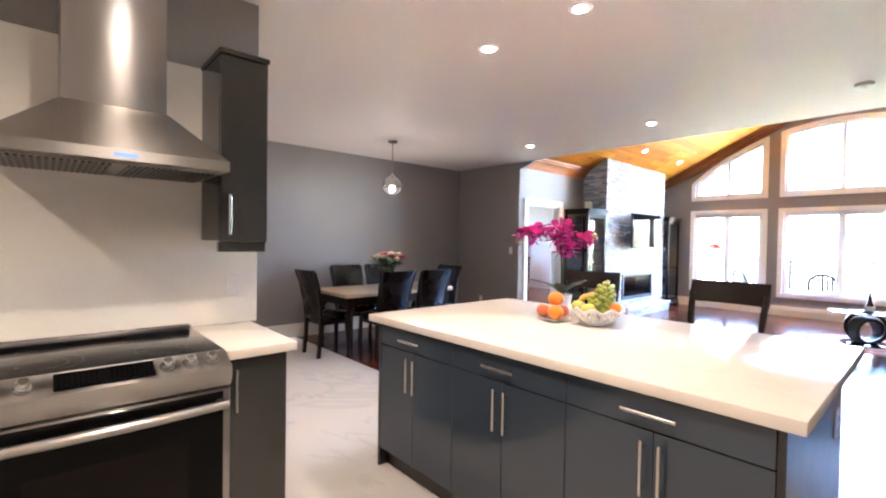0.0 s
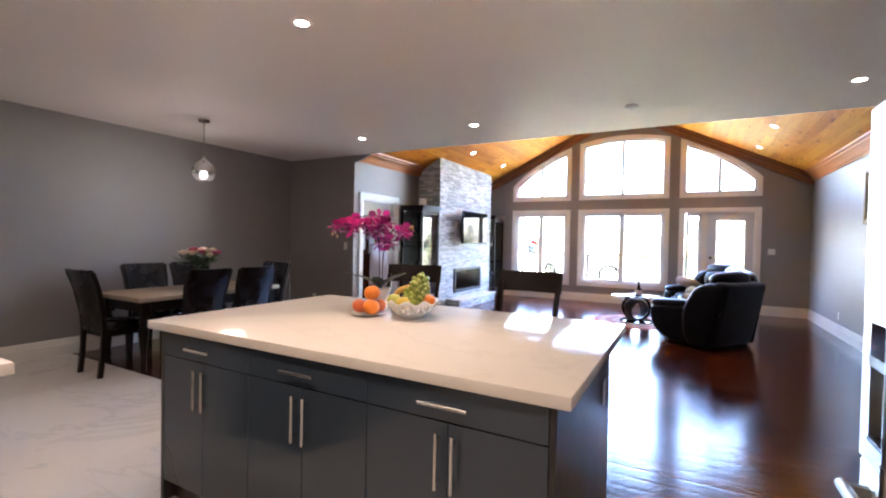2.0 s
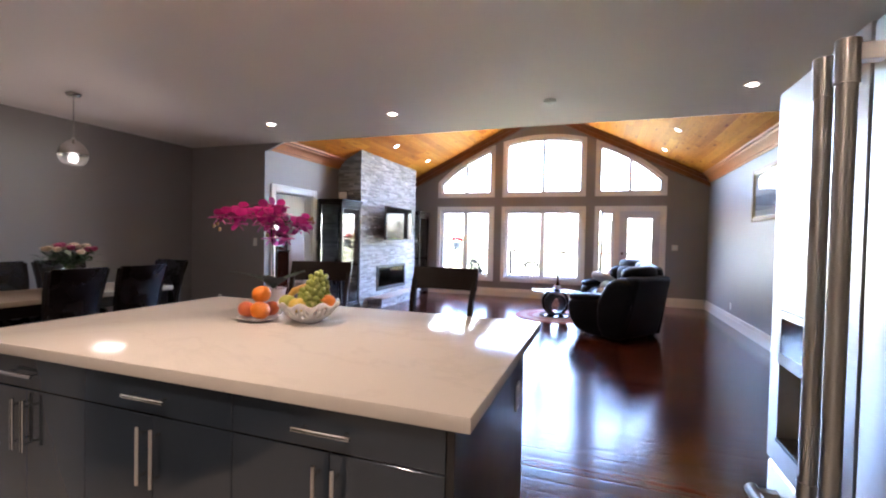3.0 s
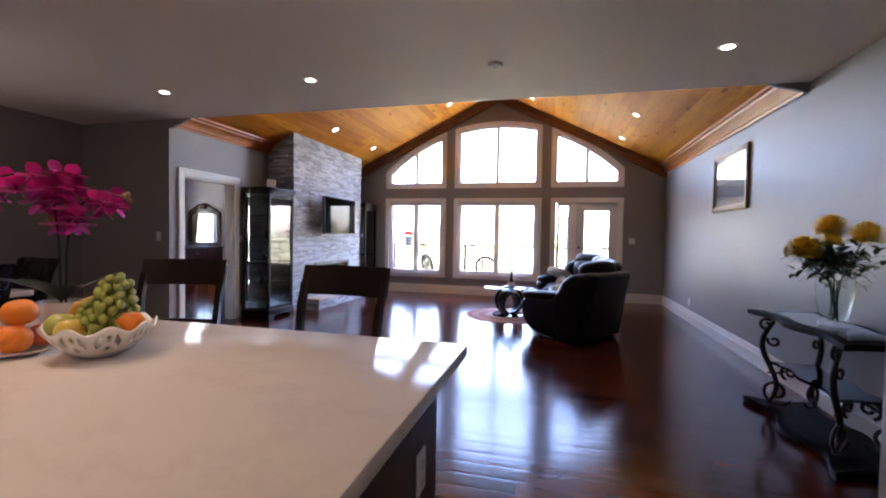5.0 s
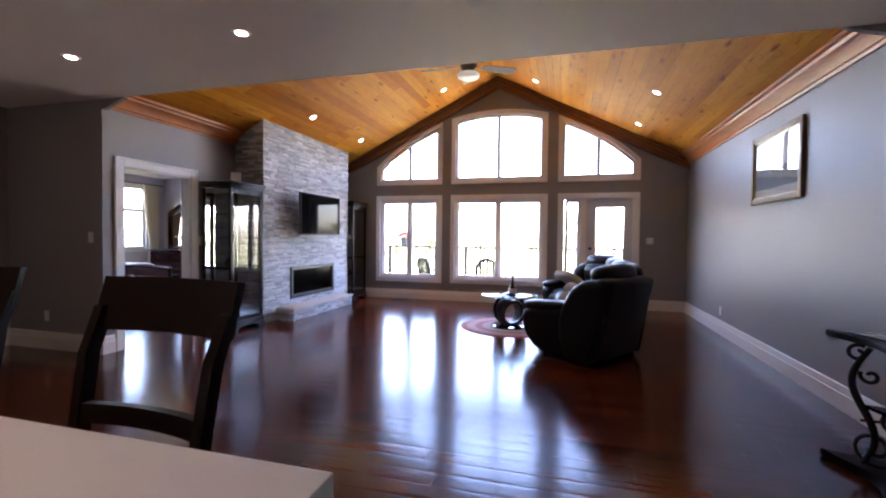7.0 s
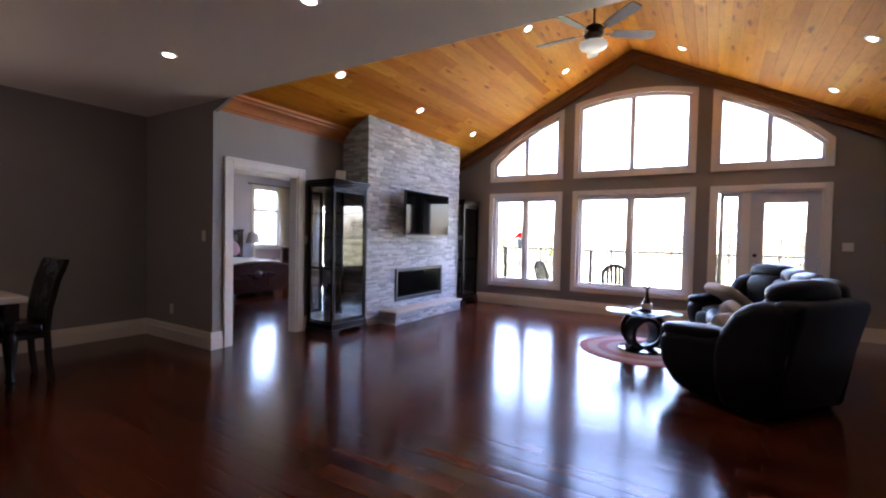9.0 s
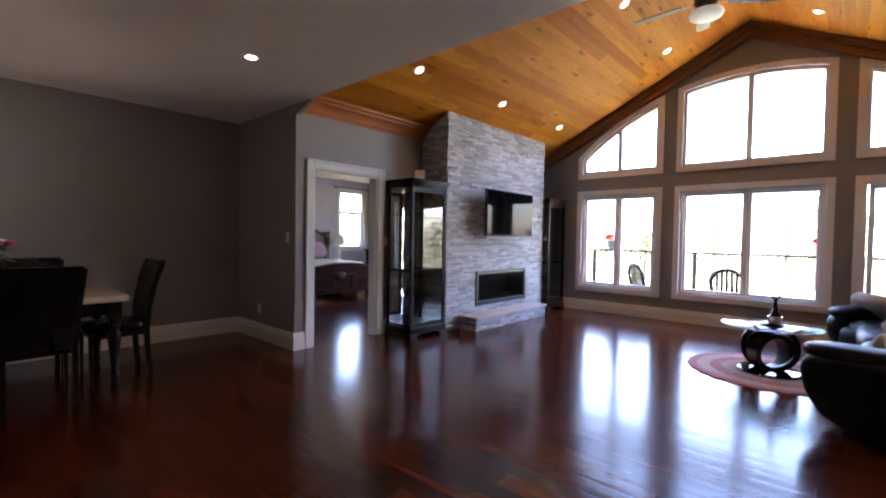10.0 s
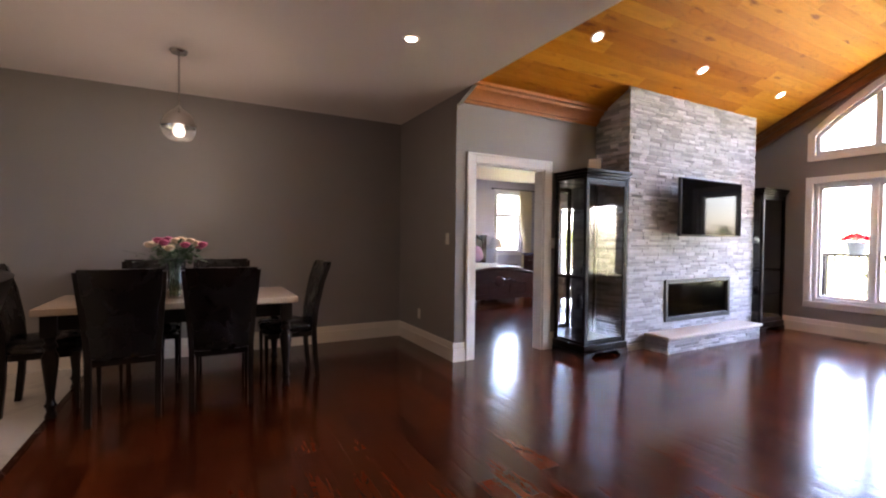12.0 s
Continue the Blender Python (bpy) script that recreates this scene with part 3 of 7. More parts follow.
baseboard("baseboard_south", ((2.6, YS), (XE, YS)), 1)
baseboard("baseboard_east", ((XE, DOOR_Y1 + 0.09), (XE, YN)), -1)
baseboard("baseboard_east_corner", ((XE, YS + 0.023), (XE, DOOR_Y0 - 0.09)), -1)
baseboard("baseboard_north_a", ((XD - 0.022, YN), (DX0 - 0.105, YN)), -1)
baseboard("baseboard_north_b", ((DX1 + 0.105, YN), (PX0 + 0.02, YN)), -1)
baseboard("baseboard_dining_east", ((XD, YN), (XD, YD - 0.023)), -1)
baseboard("baseboard_dining_north", ((XW, YD), (XD, YD)), -1)
baseboard("baseboard_kitchen_back", ((XW, KY + 0.13), (KX, KY + 0.13)), 1)

# ---- windows of the gable wall ----


def rect_ring(bm, y0, y1, z0, z1, w, x0, x1, bottom=True):
    """A rectangular frame of boards, w wide, mitred by butting."""
    cube(bm, x0, x1, y0, y0 + w, z0, z1, 0.003)
    cube(bm, x0, x1, y1 - w, y1, z0, z1, 0.003)
    cube(bm, x0, x1, y0 + w, y1 - w, z1 - w, z1, 0.003)
    if bottom:
        cube(bm, x0, x1, y0 + w, y1 - w, z0, z0 + w, 0.003)


def pane(parent, y0, y1, z0, z1, x, name="pane"):
    ob = part(name, box(x, x + 0.006, y0, y1, z0, z1), PANE, parent)
    ob.visible_shadow = False
    return ob


for name, a, b, lo in LOWER:
    w = thing(name, "white vinyl two-pane window with painted casing", "window", kind="structure")
    bm = bmesh.new()
    rect_ring(bm, a - 0.085, b + 0.085, lo - 0.085, 2.135, 0.085, XE - 0.02, XE - 0.001)
    part("casing", bm, TRIM_WHITE, w, "white painted casing")
    part("window_sill", box(XE - 0.035, XE - 0.0205, a - 0.07, b + 0.07, lo - 0.012, lo + 0.006, 0.003), TRIM_WHITE, w)
    bm = bmesh.new()
    rect_ring(bm, a, b, lo, 2.05, 0.045, XE + 0.03, XE + 0.13)
    part("window_frame", bm, VINYL, w)
    mid = (a + b) / 2
    for y0, y1 in ((a + 0.045, mid - 0.024), (mid + 0.024, b - 0.045)):
        bm = bmesh.new()
        rect_ring(bm, y0, y1, lo + 0.045, 2.005, 0.036, XE + 0.06, XE + 0.10)
        part("sash", bm, VINYL, w)
        pane(w, y0 + 0.034, y1 - 0.034, lo + 0.079, 1.971, XE + 0.08)
    part("mullion", box(XE + 0.035, XE + 0.115, mid - 0.024, mid + 0.024, lo + 0.045, 2.005, 0.003), VINYL, w)

for name, a, b, lo in UPPER:
    w = thing(name, "white arched transom window with painted casing", "window", kind="structure")
    n = 24

    def outline(y0, y1, z0, r):
        line = [(y0, z0)] + [(y0 + (y1 - y0) * k / n, arc(y0 + (y1 - y0) * k / n, r)) for k in range(n + 1)] + [(y1, z0)]
        return line + [line[0]]
    bm = bmesh.new()
    strip(bm, outline(a, b, lo, R_IN), outline(a - 0.085, b + 0.085, lo - 0.085, R_OUT), XE - 0.02, XE - 0.001)
    part("casing", bm, TRIM_WHITE, w, "white painted arched casing", smooth=15)
    bm = bmesh.new()
    strip(bm, outline(a + 0.046, b - 0.046, lo + 0.046, R_IN - 0.046), outline(a, b, lo, R_IN), XE + 0.03, XE + 0.13)
    part("window_frame", bm, VINYL, w, smooth=15)
    mid = (a + b) / 2
    part("mullion", box(XE + 0.045, XE + 0.115, mid - 0.036, mid + 0.036, lo + 0.046, arc(mid, R_IN) - 0.044, 0.003), VINYL, w)
    for y0, y1 in ((a + 0.028, mid - 0.012), (mid + 0.012, b - 0.028)):
        bm = bmesh.new()
        pts = [(y0, lo + 0.028)] + [(y1, lo + 0.028)] + [(y1 + (y0 - y1) * k / n, arc(y1 + (y0 - y1) * k / n, R_IN - 0.028)) for k in range(n + 1)]
        prism(bm, pts, "x", XE + 0.08, XE + 0.086)
        ob = part("pane", bm, PANE, w, smooth=0)
        ob.visible_shadow = False

# patio door with its sidelight
d = thing("door_1", "pale blue-grey patio door with glass and one sidelight", "door", kind="structure")
bm = bmesh.new()
rect_ring(bm, DOOR_Y0 - 0.085, DOOR_Y1 + 0.085, 0, 2.135, 0.085, XE - 0.02, XE - 0.001, bottom=False)
part("casing", bm, TRIM_WHITE, d, "white painted casing")
bm = bmesh.new()
rect_ring(bm, DOOR_Y0, DOOR_Y1, 0, 2.05, 0.03, XE + 0.0, XE + 0.14, bottom=False)
cube(bm, XE + 0.0, XE + 0.14, -0.405, -0.3005, 0.0, 2.02, 0.003)
cube(bm, XE + 0.0, XE + 0.15, DOOR_Y0 + 0.03, DOOR_Y1 - 0.03, 0, 0.03)
cube(bm, XE + 0.0855, XE + 0.10, DOOR_Y0 + 0.03, DOOR_Y0 + 0.045, 0.03, 2.02)
cube(bm, XE + 0.0855, XE + 0.10, -0.42, -0.405, 0.03, 2.02)
cube(bm, XE + 0.0855, XE + 0.10, DOOR_Y0 + 0.045, -0.42, 2.005, 2.02)
part("door_frame", bm, TRIM_WHITE, d)
bm = bmesh.new()
rect_ring(bm, -0.30, -0.02, 0.03, 2.02, 0.055, XE + 0.04, XE + 0.085)
cube(bm, XE + 0.04, XE + 0.085, -0.245, -0.075, 0.085, 0.25, 0.003)
side = part("sidelight", bm, DOOR_PAINT, d)
pane(d, -0.245, -0.075, 0.25, 1.965, XE + 0.06)
y0, y1, g0, g1 = DOOR_Y0 + 0.0305, -0.4055, -1.065, -0.57
bm = bmesh.new()
cube(bm, XE + 0.035, XE + 0.08, y0, g0, 0.0305, 2.0195)
cube(bm, XE + 0.035, XE + 0.08, g1, y1, 0.0305, 2.0195)
cube(bm, XE + 0.035, XE + 0.08, g0, g1, 0.0305, 0.30, 0.002)
cube(bm, XE + 0.035, XE + 0.08, g0, g1, 1.87, 2.0195)
rect_ring(bm, g0 - 0.02, g1 + 0.02, 0.28, 1.89, 0.03, XE + 0.026, XE + 0.036)
leaf = part("door_leaf", bm, DOOR_PAINT, d)
pane(d, g0, g1, 0.30, 1.87, XE + 0.055)
bm = bmesh.new()
tube(bm, [(XE + 0.035, y1 - 0.07, 0.95), (XE + 0.0, y1 - 0.07, 0.95)], 0.012, 12)
ball(bm, (XE - 0.012, y1 - 0.07, 0.95), 0.03)
part("door_handle", bm, FAN_BRASS, d, "dark bronze knob")
bm = bmesh.new()
tube(bm, [(XE + 0.036, y1 - 0.07, 1.1), (XE + 0.018, y1 - 0.07, 1.1)], 0.028, 16)
part("deadbolt", bm, FAN_BRASS, d)

# bedroom doorway
d = thing("door_2", "white cased open doorway into the bedroom", "doorway", kind="structure")
for nm, y0, y1, lab in (("casing", YN - 0.022, YN - 0.001, "white moulded casing"), ("casing_back", YN + 0.131, YN + 0.15, "")):
    bm = bmesh.new()
    w = 0.1
    cube(bm, DX0 - w, DX0, y0, y1, 0, DTOP + w, 0.004)
    cube(bm, DX1, DX1 + w, y0, y1, 0, DTOP + w, 0.004)
    cube(bm, DX0, DX1, y0, y1, DTOP, DTOP + w, 0.004)
    s = -0.008 if y0 < YN else 0.008
    ya, yb = (y0 + s, y0 - 0.0005) if y0 < YN else (y1 + 0.0005, y1 + s)
    cube(bm, DX0 - w, DX0 - w + 0.025, ya, yb, 0, DTOP + w, 0.003)
    cube(bm, DX1 + w - 0.025, DX1 + w, ya, yb, 0, DTOP + w, 0.003)
    cube(bm, DX0 - w + 0.025, DX1 + w - 0.025, ya, yb, DTOP + w - 0.025, DTOP + w, 0.003)
    part(nm, bm, TRIM_WHITE, d, lab)
bm = bmesh.new()
cube(bm, DX0, DX0 + 0.018, YN - 0.001, YN + 0.131, 0, DTOP)
cube(bm, DX1 - 0.018, DX1, YN - 0.001, YN + 0.131, 0, DTOP)
cube(bm, DX0 + 0.018, DX1 - 0.018, YN - 0.001, YN + 0.131, DTOP - 0.018, DTOP)
part("jamb", bm, TRIM_WHITE, d)

# ---- bedroom shell ----
BY, BXE, BCEIL = 9.66, 10.95, 2.66
WX0, WX1, WZ0, WZ1 = 9.712, 10.441, 0.943, 2.39
bm = bmesh.new()
cube(bm, XD + 0.13, WX0, BY, BY + 0.15, 0, 3.0)
cube(bm, WX1, BXE + 0.15, BY, BY + 0.15, 0, 3.0)
cube(bm, WX0, WX1, BY, BY + 0.15, 0, WZ0)
cube(bm, WX0, WX1, BY, BY + 0.15, WZ1, 3.0)
solid("wall_bedroom_north", bm, WALL_LILAC, "pale lilac bedroom wall with a window", "wall", "structure", smooth=0)
bm = bmesh.new()
cube(bm, BXE, BXE + 0.15, YN, 5.6, 0, 3.0)
cube(bm, BXE, BXE + 0.15, 7.4, BY, 0, 3.0)
cube(bm, BXE, BXE + 0.15, 5.6, 7.4, 0, 0.7)
cube(bm, BXE, BXE + 0.15, 5.6, 7.4, 2.15, 3.0)
solid("wall_bedroom_east", bm, WALL_LILAC, "pale lilac bedroom side wall", "wall", "structure", smooth=0)
solid("wall_bedroom_west", box(XD + 0.0, XD + 0.13, YD + 0.15, BY + 0.15, 0, 3.0), WALL_LILAC, "pale lilac bedroom inner wall", "wall", "structure", smooth=0)
bm = bmesh.new()
cube(bm, XD + 0.131, BXE, YN + 0.1305, YN + 0.136, DTOP + 0.101, BCEIL)
cube(bm, XD + 0.131, DX0 - 0.101, YN + 0.1305, YN + 0.136, 0, DTOP + 0.101)
cube(bm, DX1 + 0.101, BXE, YN + 0.1305, YN + 0.136, 0, DTOP + 0.101)
solid("wall_bedroom_south", bm, WALL_LILAC, "pale lilac paint on the bedroom side", "wall", "structure", smooth=0)
solid("ceiling_bedroom", box(XD + 0.13, BXE, YN + 0.13, BY, BCEIL, BCEIL + 0.12), CEILING_WHITE, "flat white bedroom ceiling", "ceiling", "structure", smooth=0)
solid("roof_bedroom", box(XD, BXE + 0.4, YN + 0.13, BY + 0.4, 3.0, 3.15), ROOFING, "dark roof above the bedroom", "roof", "structure", smooth=0)
w = thing("window_6", "white bedroom window with a transom bar", "window", kind="structure")
bm = bmesh.new()
for args in ((WX0 - 0.08, WX0, WZ0 - 0.08, WZ1 + 0.08), (WX1, WX1 + 0.08, WZ0 - 0.08, WZ1 + 0.08), (WX0, WX1, WZ1, WZ1 + 0.08), (WX0, WX1, WZ0 - 0.08, WZ0)):
    cube(bm, args[0], args[1], BY - 0.02, BY - 0.001, args[2], args[3], 0.003)
part("casing", bm, TRIM_WHITE, w)
bm = bmesh.new()
for args in ((WX0, WX0 + 0.05, WZ0, WZ1), (WX1 - 0.05, WX1, WZ0, WZ1), (WX0 + 0.05, WX1 - 0.05, WZ1 - 0.05, WZ1), (WX0 + 0.05, WX1 - 0.05, WZ0, WZ0 + 0.05), (WX0 + 0.05, WX1 - 0.05, 1.80, 1.88)):
    cube(bm, args[0], args[1], BY + 0.03, BY + 0.11, args[2], args[3], 0.003)
part("window_frame", bm, VINYL, w)
for z0, z1 in ((WZ0 + 0.05, 1.80), (1.88, WZ1 - 0.05)):
    ob = part("pane", box(WX0 + 0.05, WX1 - 0.05, BY + 0.07, BY + 0.076, z0, z1), PANE, w)
    ob.visible_shadow = False
# Unseen opening, added so that daylight reaches the bedroom.
w = thing("window_7", "unseen white side window added to light the bedroom", "window", kind="structure")
bm = bmesh.new()
for y0, y1, z0, z1 in ((5.6, 5.66, 0.7, 2.15), (7.34, 7.4, 0.7, 2.15), (5.66, 7.34, 2.09, 2.15), (5.66, 7.34, 0.7, 0.76), (6.46, 6.54, 0.76, 2.09)):
    cube(bm, BXE + 0.03, BXE + 0.11, y0, y1, z0, z1, 0.003)
part("window_frame", bm, VINYL, w)
ob = part("pane", box(BXE + 0.07, BXE + 0.076, 5.66, 7.34, 0.76, 2.09), PANE, w)
ob.visible_shadow = False

# ---- ground, deck, outdoors ----
bm = bmesh.new()
bmesh.ops.create_grid(bm, x_segments=40, y_segments=40, size=900)
for v in bm.verts:
    v.co.z = -2.6
solid("ground", bm, LAWN, "mown lawn running out to the trees", "ground", "structure")
solid("foundation", box(XW - 0.15, BXE + 0.15, YS - 0.15, BY + 0.15, -2.6, -0.06), SIDING, "house foundation under the floors", "foundation", "structure", smooth=0)

# ---- ceiling lamps ----


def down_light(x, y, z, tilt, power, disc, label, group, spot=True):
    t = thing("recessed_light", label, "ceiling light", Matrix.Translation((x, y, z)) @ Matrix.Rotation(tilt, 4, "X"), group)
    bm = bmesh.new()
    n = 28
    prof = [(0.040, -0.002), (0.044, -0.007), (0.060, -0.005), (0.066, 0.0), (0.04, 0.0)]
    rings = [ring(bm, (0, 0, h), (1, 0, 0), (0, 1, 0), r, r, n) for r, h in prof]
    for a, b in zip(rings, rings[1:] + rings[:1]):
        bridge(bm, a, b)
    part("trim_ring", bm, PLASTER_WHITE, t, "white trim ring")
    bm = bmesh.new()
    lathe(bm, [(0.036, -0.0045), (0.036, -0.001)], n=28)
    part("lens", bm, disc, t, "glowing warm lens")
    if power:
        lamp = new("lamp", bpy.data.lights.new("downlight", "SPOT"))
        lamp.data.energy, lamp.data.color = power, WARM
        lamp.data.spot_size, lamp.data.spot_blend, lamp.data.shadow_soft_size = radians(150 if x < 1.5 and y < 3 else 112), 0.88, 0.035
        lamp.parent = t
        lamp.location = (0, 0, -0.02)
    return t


# The pair at x 0.42 is unseen fill, added to light the dining wall.
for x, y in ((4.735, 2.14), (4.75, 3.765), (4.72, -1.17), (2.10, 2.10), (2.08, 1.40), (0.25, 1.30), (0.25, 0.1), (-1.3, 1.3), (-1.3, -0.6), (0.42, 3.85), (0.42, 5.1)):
    down_light(x, y, CEIL, 0, CAN_POWER * (0.12 if x > 4 else 0.6 if y > 3 else 0.78), LAMP_DISC, "lit round recessed downlight in the flat ceiling, seen or added as fill", "flat ceiling downlights")
a = math.atan(SLOPE)
for x, y in ((6.66, 3.79), (8.29, 3.79), (9.96, 3.79), (8.28, 2.14), (9.93, 2.14), (8.37, 0.5), (10.0, 0.51), (8.43, -1.15), (10.04, -1.16), (6.66, 2.14), (6.70, 0.5), (6.74, -1.15)):
    down_light(x, y, vault(y), -a if y > RIDGE_Y else a, CAN_POWER * 0.3, VAULT_DISC, "small lit downlight set in the pine vault", "vault downlights")
t = thing("smoke_detector", "round white smoke detector on the ceiling", "smoke detector", Matrix.Translation((4.71, 0.476, CEIL)))
bm = bmesh.new()
lathe(bm, [(0.06, 0.0), (0.062, -0.008), (0.055, -0.022), (0.03, -0.027)], n=28)
part("cover", bm, PLASTER_WHITE, t)
bm = bmesh.new()
lathe(bm, [(0.02, -0.0265), (0.02, -0.031), (0.012, -0.032)], n=16)
part("sensor", bm, CERAMIC, t)

# pendant over the dining table
t = thing("pendant_lamp", "clear and chrome glass globe pendant over the dining table", "pendant lamp", Matrix.Translation((3.262, 4.846, CEIL)))
bm = bmesh.new()
lathe(bm, [(0.062, 0.0), (0.064, -0.012), (0.055, -0.026), (0.012, -0.03)], n=28)
part("canopy", bm, CHROME, t, "chrome canopy")
bm = bmesh.new()
tube(bm, [(0, 0, -0.028), (0.001, 0.0, -0.44)], 0.006, 8)
for k in range(20):
    ball(bm, (0, 0, -0.05 - 0.02 * k), (0.009, 0.009, 0.007), 8, 6)
part("cord", bm, CHROME, t, "silver beaded cord")
bm = bmesh.new()
lathe(bm, [(0.012, -0.43), (0.022, -0.445), (0.024, -0.47), (0.02, -0.50)], n=20)
part("socket", bm, CHROME, t)
bm = bmesh.new()
n = 36
prof = [(0.024, -0.455), (0.06, -0.475), (0.098, -0.515), (0.122, -0.57), (0.1245, -0.595)]
rings = [ring(bm, (0, 0, h), (1, 0, 0), (0, 1, 0), r, r, n) for r, h in prof]
for p, q in zip(rings, rings[1:]):
    bridge(bm, p, q)
part("upper_shade", bm, CHROME_GLASS, t, "mirrored upper half of the globe", smooth=60)
bm = bmesh.new()
prof = [(0.1245, -0.595), (0.12, -0.635), (0.095, -0.68), (0.078, -0.695), (0.074, -0.694), (0.092, -0.677), (0.116, -0.634), (0.121, -0.595)]
rings = [ring(bm, (0, 0, h), (1, 0, 0), (0, 1, 0), r, r, n) for r, h in prof]
for p, q in zip(rings, rings[1:]):
    bridge(bm, p, q)
part("lower_shade", bm, FROSTED, t, "clear lower half of the globe", smooth=60)
bm = bmesh.new()
lathe(bm, [(0.014, -0.50), (0.016, -0.585), (0.038, -0.61), (0.042, -0.635), (0.03, -0.66), (0.004, -0.67)], n=20)
part("bulb", bm, BULB, t, "glowing bulb")
lamp = new("lamp", bpy.data.lights.new("pendant", "POINT"))
lamp.data.energy, lamp.data.color, lamp.data.shadow_soft_size = 0.26, (1.0, 0.85, 0.68), 0.16
lamp.parent, lamp.location = t, (0, 0, -0.75)

# ceiling fan at the ridge
FZ = 3.58
t = thing("ceiling_fan", "five-blade bronze ceiling fan with a light globe", "ceiling fan", Matrix.Translation((8.06, 1.265, FZ)))
bm = bmesh.new()
tube(bm, [(0, 0, RIDGE_Z - FZ), (0, 0, 0.12)], 0.013, 12)
lathe(bm, [(0.02, RIDGE_Z - FZ - 0.12), (0.06, RIDGE_Z - FZ - 0.09), (0.07, RIDGE_Z - FZ - 0.005), (0.05, RIDGE_Z - FZ)], n=24)
part("downrod", bm, FAN_BRASS, t)
bm = bmesh.new()
lathe(bm, [(0.02, 0.14), (0.06, 0.12), (0.10, 0.09), (0.115, 0.04), (0.11, 0.0), (0.08, -0.03), (0.07, -0.06), (0.075, -0.075)], n=32)
part("motor", bm, FAN_BRASS, t, "bronze motor housing")
bm = bmesh.new()
lathe(bm, [(0.10, -0.076), (0.145, -0.082), (0.152, -0.10), (0.14, -0.13), (0.09, -0.148), (0.01, -0.153)], n=32)
part("globe", bm, FAN_GLOBE, t, "pale frosted light globe", smooth=60)
for k in range(5):
    ang = radians(14 + 72 * k)
    bm = bmesh.new()
    sec = [(0.20, 0.052), (0.30, 0.062), (0.55, 0.07), (0.66, 0.066), (0.685, 0.045)]
    pts = [(r, -w) for r, w in sec] + [(r, w) for r, w in reversed(sec)]
    prism(bm, pts, "z", -0.004, 0.004)
    bmesh.ops.transform(bm, matrix=Matrix.Rotation(ang, 4, "Z") @ Matrix.Translation((0, 0, 0.03)) @ Matrix.Rotation(radians(-13), 4, "X"), verts=bm.verts)
    bl = part("blade", bm, FAN_BLADE, t, "grey blade", smooth=0)
    bm = bmesh.new()
    cube(bm, 0.09, 0.24, -0.018, 0.018, -0.008, -0.0045, 0.001)
    bmesh.ops.transform(bm, matrix=Matrix.Rotation(ang, 4, "Z") @ Matrix.Translation((0, 0, 0.03)) @ Matrix.Rotation(radians(-13), 4, "X"), verts=bm.verts)
    part("blade_iron", bm, FAN_BRASS, bl)

# ---- kitchen: range wall ----
t = thing("backsplash", "white quartz slab backsplash behind the range", "backsplash")
part("slab", box(XW, KX - 0.004, KY - 0.012, KY - 0.001, 0.92, 2.25, 0.002), SPLASH, t)
t = tagged(new("wall_outlet", mesh_from("wall_outlet", box(0.60, 0.67, KY - 0.018, KY - 0.0125, 1.07, 1.185, 0.002), PLASTER_WHITE)), "white outlet plate on the backsplash", "outlet")

RX0, RX1, RY = -0.328, 0.432, 1.905


def bar_handle(parent, p, q, out, r=0.006, mat=CHROME):
    """A straight bar pull from p to q, held off its door by two posts along out."""
    p, q, out = Vector(p), Vector(q), Vector(out)
    bm = bmesh.new()
    tube(bm, [p + out, q + out], r, 10)
    for k in (0.14, 0.86):
        c = p.lerp(q, k)
        tube(bm, [c, c + out], r * 0.8, 8)
    return part("handle", bm, mat, parent, "slim satin bar pull")


# base cabinet and counter right of the range
t = thing("base_cabinet", "glossy charcoal base cabinet beside the range", "cabinet", Matrix.Translation((0.437, 2.0, 0)))
part("body", box(0.0, 0.258, 0.022, 0.598, 0.10, 0.879, 0.002), CABINET_WARM, t)
part("toe_kick", box(0.01, 0.255, 0.07, 0.58, 0.0, 0.0995), DARK_PANEL, t)
dr = part("door", box(0.004, 0.254, 0.0, 0.0205, 0.105, 0.873, 0.002), CABINET_WARM, t)
bar_handle(dr, (0.035, 0.0, 0.66), (0.035, 0.0, 0.84), (0, -0.03, 0))
solid("countertop", box(0.4345, 0.732, 1.98, KY - 0.0125, 0.88, 0.92, 0.003, 2), QUARTZ, "white quartz counter beside the range", "countertop")
t = thing("base_cabinet", "glossy charcoal base cabinet beside the range", "cabinet", Matrix.Translation((-1.238, 2.0, 0)))
part("body", box(0.0, 0.905, 0.022, 0.598, 0.10, 0.879, 0.002), CABINET_WARM, t)
part("toe_kick", box(0.01, 0.895, 0.07, 0.58, 0.0, 0.0995), DARK_PANEL, t)
for x0, x1, hx in ((0.004, 0.451, 0.42), (0.455, 0.901, 0.486)):
    dr = part("door", box(x0, x1, 0.0, 0.0205, 0.105, 0.873, 0.002), CABINET_WARM, t)
    bar_handle(dr, (hx, 0.0, 0.66), (hx, 0.0, 0.84), (0, -0.03, 0))
solid("countertop", box(-1.27, -0.3305, 1.98, KY - 0.0125, 0.88, 0.92, 0.003, 2), QUARTZ, "white quartz counter beside the range", "countertop")

